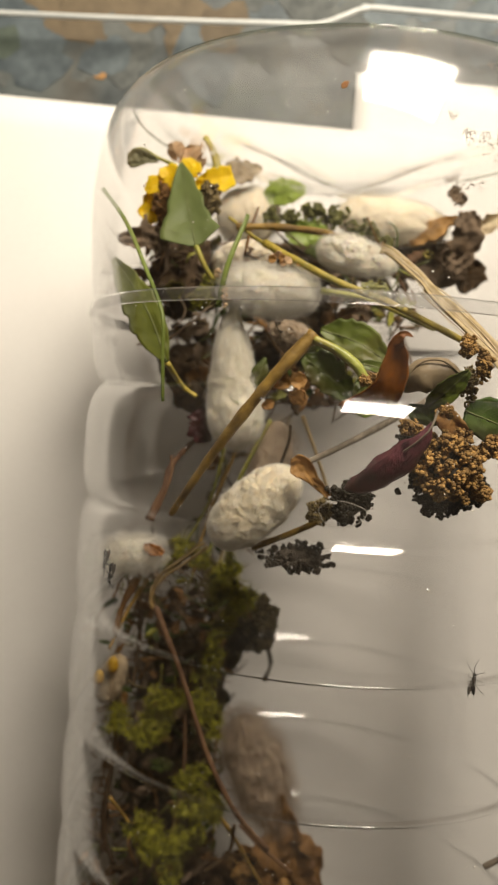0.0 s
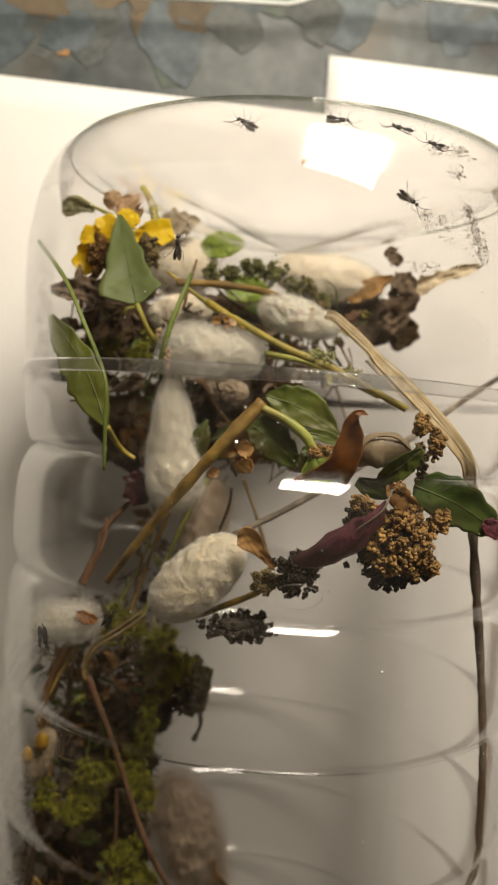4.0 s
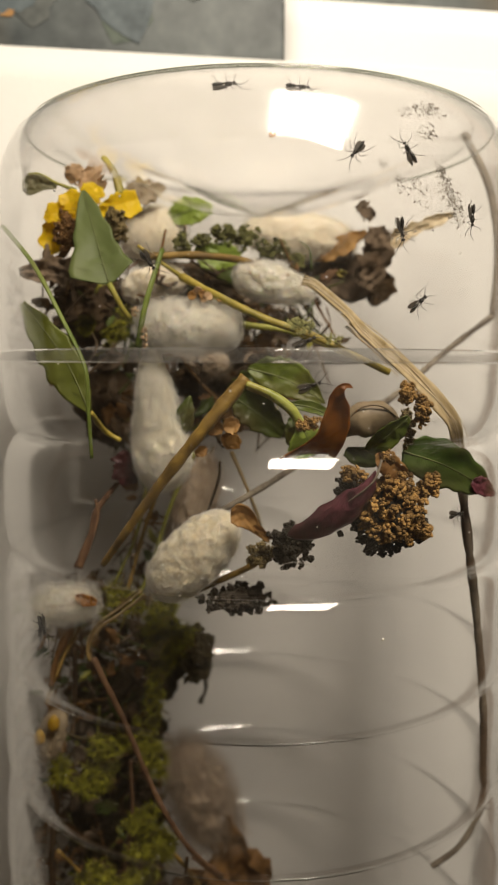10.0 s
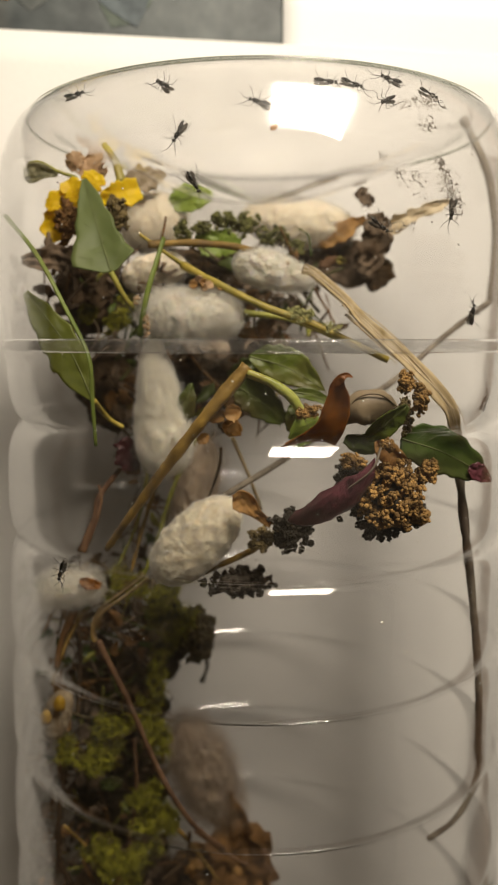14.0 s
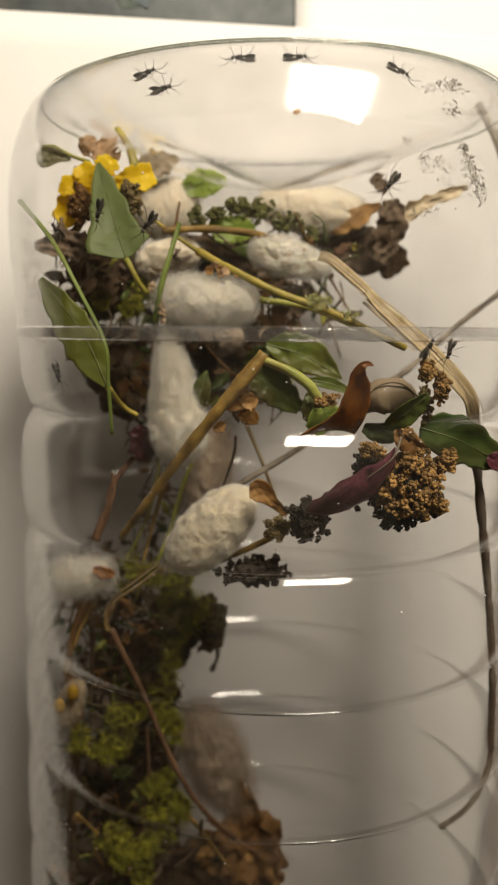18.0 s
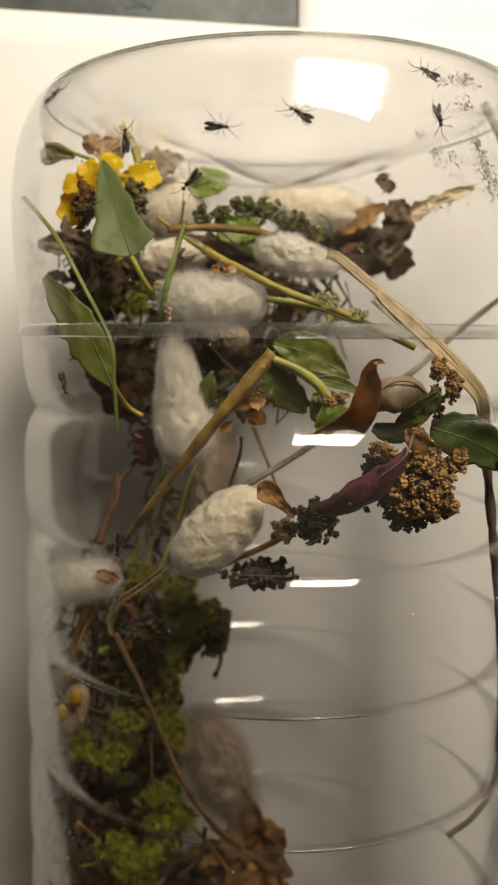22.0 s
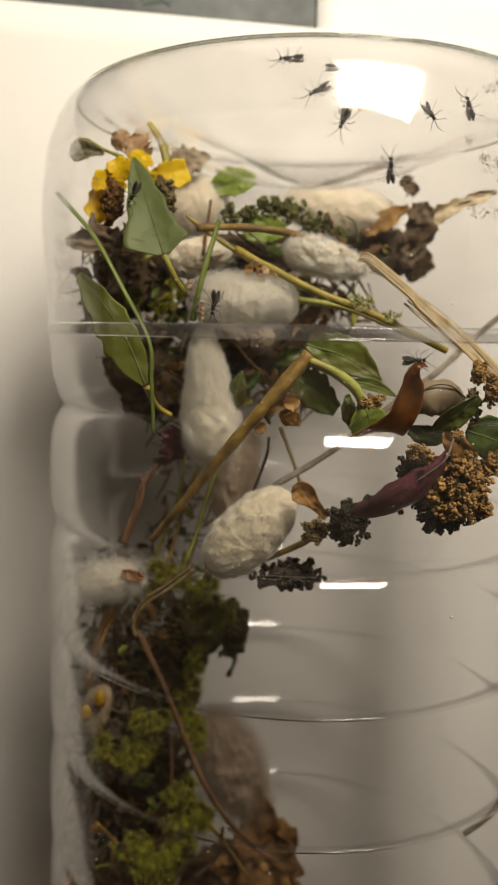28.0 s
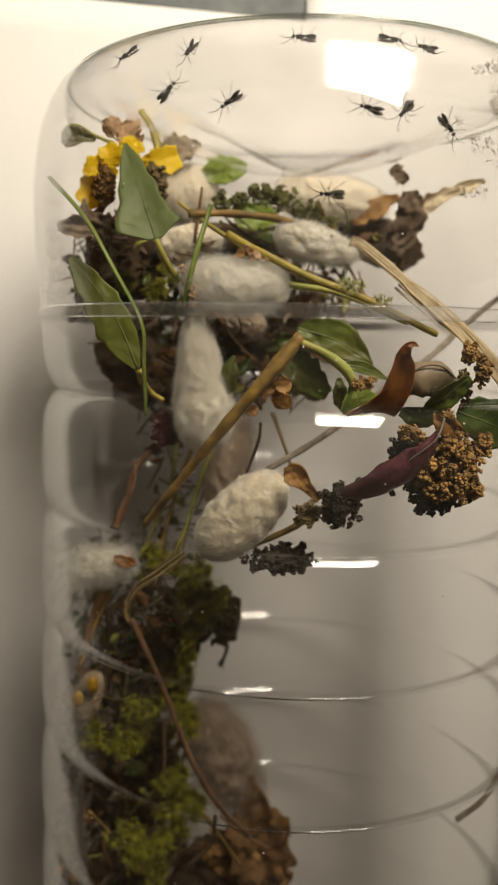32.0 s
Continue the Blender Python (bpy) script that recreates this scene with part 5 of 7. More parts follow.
frond([(0.0453, 0.2876, 0.0300), (0.0459, 0.2842, 0.0300), (0.0446, 0.2807, 0.0300)], (0.3, 0.5, 0.5, 0.3, 0.1), (0.2, 0.4, 0.5, 0.4, 0.1), DARK_BROWN, "dark shrivelled dry leaf at the back", None, None, None, name="dry_leaf", crumple=0.16, ragged=0.14, seed=65.0)
frond([(0.0456, 0.2930, 0.0360), (0.0507, 0.2955, 0.0380), (0.0585, 0.2985, 0.0400)], (0.10, 0.13, 0.09, 0.10, 0.09, 0.03), (0.1, 0.14, 0.09, 0.07, 0.08, 0.03), STRAW_PALE, "pale tan dry sheath reaching to the wall", None, None, None, name="dry_leaf", crumple=0.06, cup=0.5, ragged=0.3, seed=66.0)
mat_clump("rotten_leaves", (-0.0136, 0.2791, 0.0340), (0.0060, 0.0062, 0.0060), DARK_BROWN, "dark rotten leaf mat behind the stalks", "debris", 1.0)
# Added dark clump: stands in for the pile's shade, not a known mat.
mat_clump("rotten_leaves", (-0.0100, 0.2590, 0.0260), (0.0070, 0.0070, 0.0060), DARK_BROWN, "dark clump added for shade behind the cocoon", "debris", 12.0)
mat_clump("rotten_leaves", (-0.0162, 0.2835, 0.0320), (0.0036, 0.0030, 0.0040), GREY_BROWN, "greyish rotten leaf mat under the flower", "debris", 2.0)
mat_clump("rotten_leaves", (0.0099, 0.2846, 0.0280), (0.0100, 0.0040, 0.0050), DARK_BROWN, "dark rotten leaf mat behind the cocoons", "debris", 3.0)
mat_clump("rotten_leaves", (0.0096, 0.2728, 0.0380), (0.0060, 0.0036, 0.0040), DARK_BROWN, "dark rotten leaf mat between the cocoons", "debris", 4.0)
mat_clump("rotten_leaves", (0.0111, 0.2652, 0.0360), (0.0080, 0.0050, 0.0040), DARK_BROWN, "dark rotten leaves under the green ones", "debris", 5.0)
mat_clump("rotten_leaves", (0.0358, 0.2884, 0.0210), (0.0060, 0.0036, 0.0040), BROWN, "brown rotten leaves at the back", "debris", 6.0)
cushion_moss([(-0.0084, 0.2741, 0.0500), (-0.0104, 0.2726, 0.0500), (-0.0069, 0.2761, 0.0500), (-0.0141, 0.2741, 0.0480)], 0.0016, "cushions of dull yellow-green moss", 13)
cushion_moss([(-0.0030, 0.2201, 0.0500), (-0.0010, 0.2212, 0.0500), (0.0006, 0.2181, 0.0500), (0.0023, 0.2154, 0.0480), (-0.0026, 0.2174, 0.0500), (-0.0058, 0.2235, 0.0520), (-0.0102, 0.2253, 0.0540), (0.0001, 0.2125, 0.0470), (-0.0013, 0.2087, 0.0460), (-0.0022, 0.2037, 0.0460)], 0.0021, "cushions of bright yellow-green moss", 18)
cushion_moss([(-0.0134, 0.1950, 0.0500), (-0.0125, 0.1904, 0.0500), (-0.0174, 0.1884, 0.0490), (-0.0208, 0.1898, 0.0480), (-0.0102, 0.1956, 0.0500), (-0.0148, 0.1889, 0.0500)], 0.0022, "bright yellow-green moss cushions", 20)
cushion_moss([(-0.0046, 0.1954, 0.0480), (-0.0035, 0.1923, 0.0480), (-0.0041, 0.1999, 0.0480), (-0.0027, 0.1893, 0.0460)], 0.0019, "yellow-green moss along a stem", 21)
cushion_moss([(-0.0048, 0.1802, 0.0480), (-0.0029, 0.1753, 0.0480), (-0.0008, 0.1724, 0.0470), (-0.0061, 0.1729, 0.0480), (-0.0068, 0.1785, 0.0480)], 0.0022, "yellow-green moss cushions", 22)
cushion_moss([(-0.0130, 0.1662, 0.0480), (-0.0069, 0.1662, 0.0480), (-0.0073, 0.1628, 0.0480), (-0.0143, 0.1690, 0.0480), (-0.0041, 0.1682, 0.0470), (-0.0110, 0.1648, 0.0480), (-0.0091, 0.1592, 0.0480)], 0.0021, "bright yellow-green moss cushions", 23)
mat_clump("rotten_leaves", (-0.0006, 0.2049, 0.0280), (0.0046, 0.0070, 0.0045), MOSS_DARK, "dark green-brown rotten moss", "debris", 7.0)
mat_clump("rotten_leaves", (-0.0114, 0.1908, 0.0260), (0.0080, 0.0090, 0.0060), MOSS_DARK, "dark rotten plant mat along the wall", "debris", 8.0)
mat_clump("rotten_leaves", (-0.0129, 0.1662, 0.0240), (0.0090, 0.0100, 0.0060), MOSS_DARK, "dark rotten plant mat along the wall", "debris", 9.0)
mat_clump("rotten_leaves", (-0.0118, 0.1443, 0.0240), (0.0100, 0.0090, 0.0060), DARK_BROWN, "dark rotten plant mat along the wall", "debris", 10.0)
frond([(0.0173, 0.1426, 0.0320), (0.0138, 0.1559, 0.0330), (0.0124, 0.1705, 0.0330)], (0.1, 0.2, 0.22, 0.18, 0.12, 0.04), (0.1, 0.22, 0.25, 0.2, 0.14, 0.05), BROWN, "crumpled brown dry leaf beside a cocoon", None, None, None, name="dry_leaf", crumple=0.10, ragged=0.35, cup=0.4, seed=67.0)
frond([(0.0055, 0.1466, 0.0300), (0.0116, 0.1534, 0.0310), (0.0165, 0.1576, 0.0320)], (0.2, 0.4, 0.4, 0.3, 0.1), (0.2, 0.4, 0.45, 0.4, 0.1), ORANGE_TAN, "orange-brown translucent dry leaf", None, None, None, name="dry_leaf", crumple=0.12, ragged=0.3, seed=68.0)
frond([(0.0106, 0.1405, 0.0300), (0.0168, 0.1461, 0.0310), (0.0231, 0.1419, 0.0320)], (0.2, 0.4, 0.4, 0.3, 0.1), (0.2, 0.4, 0.45, 0.4, 0.1), BROWN, "brown dry leaf at the back", None, None, None, name="dry_leaf", crumple=0.12, ragged=0.3, seed=69.0)
frond([(-0.0171, 0.2261, 0.0540), (-0.0154, 0.2253, 0.0540), (-0.0134, 0.2246, 0.0540)], (0.1, 0.25, 0.25, 0.3, 0.15), (0.1, 0.25, 0.3, 0.2, 0.1), PETAL_ORANGE, "small curled orange petal beside a cocoon", None, None, None, name="dry_petal", category="petal", crumple=0.1, cup=0.5, seed=70.0)
frond([(0.0083, 0.1337, 0.0280), (0.0133, 0.1450, 0.0290), (0.0207, 0.1586, 0.0300)], (0.2, 0.3, 0.3, 0.25, 0.1), (0.2, 0.3, 0.34, 0.3, 0.1), BROWN, "brown crumpled dry leaf in the heap", None, None, None, name="dry_leaf", crumple=0.10, ragged=0.2, seed=74.0)
frond([(-0.0046, 0.1368, 0.0300), (0.0029, 0.1469, 0.0300), (0.0105, 0.1542, 0.0300)], (0.2, 0.3, 0.3, 0.25, 0.1), (0.2, 0.3, 0.34, 0.3, 0.1), DARK_BROWN, "dark crumpled dry leaf in the heap", None, None, None, name="dry_leaf", crumple=0.10, ragged=0.2, seed=75.0)

rolled("seed_pod", [(0.0254, 0.2571, 0.0800), (0.0271, 0.2593, 0.0820), (0.0303, 0.2601, 0.0830), (0.0342, 0.2581, 0.0820)], 0.0026, POD, "plump greenish-brown seed pod", "pod", 0.8, 0.5)
stem("pod_seam", [(0.0249, 0.2576, 0.0820), (0.0265, 0.2613, 0.0840), (0.0297, 0.2620, 0.0850), (0.0332, 0.2599, 0.0840)], 0.00020, 0.00014, POD, "brownish seam on a seed pod", "pod", 0.2)


LICHEN = matter("lichen_pale_green", (0.24, 0.25, 0.07), (0.46, 0.46, 0.2), 900, 0.8, 0.5, 3, random_tint=0.2)
BUD_TAN = matter("bud_tan", (0.36, 0.22, 0.10), (0.66, 0.50, 0.32), 900, 0.7, 0.5, 3, random_tint=0.3)
pellets("lichen_tuft", (0.0212, 0.2744, 0.0685), (0.0028, 0.0014, 0.0010), 60, 0.00034, LICHEN, "pale yellow-green lichen crumbs on a stem", "lichen", 81, hollow=0.0, bumps=6)
pellets("lichen_tuft", (0.0265, 0.2722, 0.0690), (0.0020, 0.0009, 0.0008), 36, 0.00030, LICHEN, "small lichen crumbs along a stem", "lichen", 82, hollow=0.0, bumps=6)
pellets("tiny_buds", (-0.0061, 0.2768, 0.0605), (0.0006, 0.0009, 0.0006), 12, 0.00036, BUD_TAN, "tiny tan buds where two stalks meet", "buds", 83, hollow=0.0, bumps=6)
pellets("tiny_buds", (-0.0044, 0.2727, 0.0615), (0.0007, 0.0016, 0.0006), 18, 0.00038, BUD_TAN, "tiny tan buds along a green stalk", "buds", 84, hollow=0.0, bumps=6)

# ---- the matted bed of plant scraps ----
def scraps(name, lo, hi, count, size, material, label, seed, twigs=0.45):
    """Many torn leaf scraps and twigs heaped in a box, kept inside the bottle wall."""
    rnd = random.Random(seed)
    bm = bmesh.new()
    mid = [(a + b) / 2 for a, b in zip(lo, hi)]
    for i in range(count):
        p = Vector([rnd.uniform(a, b) for a, b in zip(lo, hi)])
        dx, dz = p.x - AX, p.z - AZ
        r = math.hypot(dx, dz)
        if r > 0.0445:
            p.x, p.z = AX + dx * 0.0445 / r, AZ + dz * 0.0445 / r
        p -= Vector(mid)
        s = size * rnd.uniform(0.5, 1.5)
        d = Vector((rnd.gauss(0, 1), rnd.gauss(0, 1), rnd.gauss(0, 0.35))).normalized() * s
        if rnd.random() < twigs:
            tube(bm, curve_points([p, p + d * 0.9 + Vector((rnd.gauss(0, 0.25), rnd.gauss(0, 0.25), rnd.gauss(0, 0.25))) * s, p + d * 2], 3), s * 0.07, s * 0.04, 5, 0.2, i)
        else:
            piece, ribs = blade_mesh((0, 0, 0), d, s * rnd.uniform(0.2, 0.6), bend=rnd.uniform(-0.15, 0.3), cup=rnd.uniform(-0.4, 0.5), tooth=rnd.uniform(0, 0.12), nu=10, nv=4, ragged=0.45, point=0.7,
                                     face=(rnd.gauss(0, 0.5), rnd.gauss(0, 0.5), 1), twist=rnd.uniform(-1, 1))
            for v in piece.verts:
                v.co += p
            data = bpy.data.meshes.new("scrap")
            piece.to_mesh(data)
            piece.free()
            bm.from_mesh(data)
            bpy.data.meshes.remove(data)
    keep_in(bm, mid)
    return lone(name, bm, material, mid, label, "debris", kind="stuff")


for k, (mat_, n_, s_) in enumerate(((BROWN, 90, 0.0042), (LEAF_DARK, 60, 0.0042), (DARK_BROWN, 120, 0.0036), (STEM_OLIVE, 30, 0.003), (GREY_BROWN, 110, 0.004))):
    scraps("plant_scraps", (-0.024, 0.270, 0.016), (0.034, 0.288, 0.046), n_, s_, mat_, "torn dry leaves and twigs heaped at the bottle's end", 40 + k)
    scraps("plant_scraps", (-0.012, 0.254, 0.016), (0.022, 0.270, 0.050), n_ // 2, s_, mat_, "dark leaf scraps under the cocoons", 50 + k, 0.3)
    scraps("plant_scraps", (-0.008, 0.224, 0.012), (0.002, 0.252, 0.034), n_ // 10, s_ * 0.9, mat_, "dark stems and scraps along the bottle wall", 60 + k, 0.6)
    scraps("plant_scraps", (-0.026, 0.190, 0.014), (-0.001, 0.222, 0.042), n_, s_ * 0.8, mat_, "dark mossy scraps in the bottle", 65 + k, 0.4)
    scraps("plant_scraps", (-0.030, 0.135, 0.014), (-0.001, 0.192, 0.042), int(n_ * 1.5), s_ * 0.8, mat_, "wet dark plant scraps along the bottle wall", 70 + k, 0.4)

# ---- marks on the plastic ----
WEB = matter("grey_web", (0.22, 0.195, 0.17), (0.46, 0.42, 0.37), 900, 0.8, 0.3, 3, glow_through=0.4)


def wall_point(y, ang, inset=0.0007):
    """A place on the inside of the wall: along the bottle, and round it (90 is the top)."""
    prof = [p for p in outer_profile() if p[0] < BASE_Y - 0.0002 and p[1] > 0.0395 or p[0] < 0.2]
    r = R
    for (y0, r0), (y1, r1) in zip(prof, prof[1:]):
        if y0 <= y <= y1:
            r = r0 + (r1 - r0) * (y - y0) / (y1 - y0)
    r -= inset
    a = radians(ang)
    return Vector((AX + r * math.cos(a), y, AZ + r * math.sin(a)))


rnd = random.Random(21)
bm = bmesh.new()
web_o = wall_point(0.296, 55)
def over(x, y, inset=0.0006):
    """A place on the upper wall above the point (x, y)."""
    return wall_point(y, math.degrees(math.acos(min(max((x - AX) / 0.0468, -0.95), 0.95))), inset)


for x0, y0, x1, y1, wide, n_ in ((0.0335, 0.3030, 0.0375, 0.3036, 0.0006, 40), (0.0300, 0.3018, 0.0335, 0.3030, 0.0003, 14), (0.0340, 0.2992, 0.0352, 0.3002, 0.0006, 24), (0.0357, 0.2958, 0.0372, 0.2925, 0.0005, 46),
                                 (0.0370, 0.2925, 0.0392, 0.2885, 0.0009, 90), (0.0285, 0.2935, 0.0300, 0.2915, 0.0005, 16), (0.0318, 0.2930, 0.0335, 0.2902, 0.0006, 16), (0.0262, 0.2948, 0.0275, 0.2950, 0.0003, 8), (0.0275, 0.2855, 0.0315, 0.2858, 0.0004, 18), (0.0420, 0.2990, 0.0440, 0.2960, 0.0005, 14)):
    for _ in range(n_ * 2):
        e = rnd.random()
        x, y = x0 + (x1 - x0) * e + rnd.gauss(0, wide), min(y0 + (y1 - y0) * e + rnd.gauss(0, wide), 0.3045)
        trail = [over(x, y) - web_o]
        for _k in range(3):
            x, y = x + rnd.gauss(0, 0.00018), min(y + rnd.gauss(0, 0.00018), 0.3045)
            trail.append(over(x, y) - web_o)
        tube(bm, trail, rnd.uniform(0.00002, 0.00005), 0.00002, 4)
        if rnd.random() < 0.5:
            ball(bm, trail[1], rnd.uniform(0.00005, 0.00016), (1, 1, 0.4), 0.5, 1, e)
lone("web_scraps", bm, WEB, web_o, "grey scraps of silk and smears on the plastic", "web", kind="stuff")
bm = bmesh.new()
dirt_o = wall_point(0.25, 90)
for _ in range(150):
    p = wall_point(rnd.uniform(0.15, 0.304), rnd.uniform(35, 150), 0.0006) - dirt_o
    ball(bm, p, abs(rnd.gauss(0, 0.00006)) + 0.00003, (1, 1, 0.5), 0.3, 1)
lone("dirt_specks", bm, DARK_BROWN, dirt_o, "scattered dark dirt specks on the plastic", "dirt", kind="stuff")
bm = bmesh.new()
for _ in range(420):
    p = wall_point(rnd.uniform(0.14, 0.304), rnd.uniform(40, 150), 0.0006) - dirt_o
    ball(bm, p, abs(rnd.gauss(0, 0.00006)) + 0.00005, (1, 1, 0.5), 0.3, 1)
lone("pale_specks", bm, SILK_WHITE, dirt_o, "scattered tiny pale specks on the plastic", "dust", kind="stuff")
bm, ribs = blade_mesh((0, 0, 0), (0.0010, 0.0008, 0.0001), 0.0006, nu=8, nv=4, thick=0.0001)
lone("petal_speck", bm, PETAL_ORANGE, wall_point(0.2975, 97), "tiny orange petal speck on the plastic", "speck")
DROP = matter("dried_drop", (0.5, 0.48, 0.44), (0.7, 0.68, 0.64), 900, 0.6, 0.2, 3, glow_through=0.6)
bm = bmesh.new()
drop_p = wall_point(0.2392, 92, 0.0008)
oval = []
for q in range(49):
    a = q * math.pi / 24
    k = 1 + 0.05 * math.sin(3 * a + 1) + 0.03 * math.sin(5 * a)
    oval.append(Vector((0.0033 * k * math.cos(a), 0.0018 * k * math.sin(a), -0.00011 * math.cos(a) ** 2)))
tube(bm, oval, 0.00004, 0.00004, 5, 0.6)
for q in range(46):
    a, k = rnd.uniform(0, 6.28), rnd.uniform(0.1, 0.95)
    ball(bm, (0.0032 * k * math.cos(a), 0.0017 * k * math.sin(a), -0.00011 * (k * math.cos(a)) ** 2), rnd.uniform(0.00002, 0.00006), (1, 1, 0.4), 0.3, 1)
lone("water_drop", bm, DROP, drop_p, "pale oval mark of a dried water drop", "water drop")

# ---- wasps ----
def wasp_body():
    """A small dark wasp along +y, its back towards +z."""
    thing = holder("small_wasp", (0, 0, 0), "tiny black parasitic wasp with folded wings on the bottle wall", "wasp", "wasps in the bottle", inside=False)
    body = {}
    for name, c, r, sq in (("head", (0, 0.00150, 0.00045), 0.00030, (1.1, 0.75, 0.9)), ("thorax", (0, 0.00072, 0.00050), 0.00040, (0.75, 1.35, 0.9)), ("waist", (0, 0.00008, 0.00044), 0.00012, (0.8, 2.2, 0.8)), ("abdomen", (0, -0.00085, 0.00042), 0.00038, (0.68, 2.1, 0.72))):
        bm = bmesh.new()
        ball(bm, (0, 0, 0), r, sq, 0.06, 2)
        if name == "abdomen":
            for v in bm.verts:
                v.co.x *= 1 - 0.35 * max(-v.co.y, 0) / 0.0008
                v.co *= 1 + 0.03 * math.sin(v.co.y * 22000)
        body[name] = part(name, bm, BLACK, thing)
        body[name].location = c
    head, thorax = body["head"], body["thorax"]
    for s in (-1, 1):
        bm, ribs = blade_mesh((0, 0, 0), (s * 0.00026, -0.0022, 0.0001), 0.00046, peak=0.66, cup=0.02, thick=0.00002, nu=10, nv=4)
        part("wing", bm, WING, thorax, "clear smoky folded wing").location = Vector((s * 0.00014, 0.0006, 0.00088)) - thorax.location
        feeler = [Vector(q) for q in ((s * 0.00012, 0.0017, 0.0006), (s * 0.0006, 0.0026, 0.0010), (s * 0.0012, 0.0035, 0.0008))]
        part("antenna", tube(bmesh.new(), curve_points(feeler, 5), 0.00006, 0.00003, 5), BLACK, head).location = -head.location
        for y0, y1 in ((0.0009, 0.0017), (0.00055, 0.0003), (0.0003, -0.0014)):
            limb = [Vector(q) for q in ((s * 0.0002, y0, 0.0004), (s * 0.0009, (y0 + y1) / 2, 0.0008), (s * 0.0014, y1, 0.00005), (s * 0.0016, y1 * 1.2, 0.0))]
            part("leg", tube(bmesh.new(), curve_points(limb, 4), 0.00005, 0.00003, 5), BLACK, thorax).location = -thorax.location
    return thing


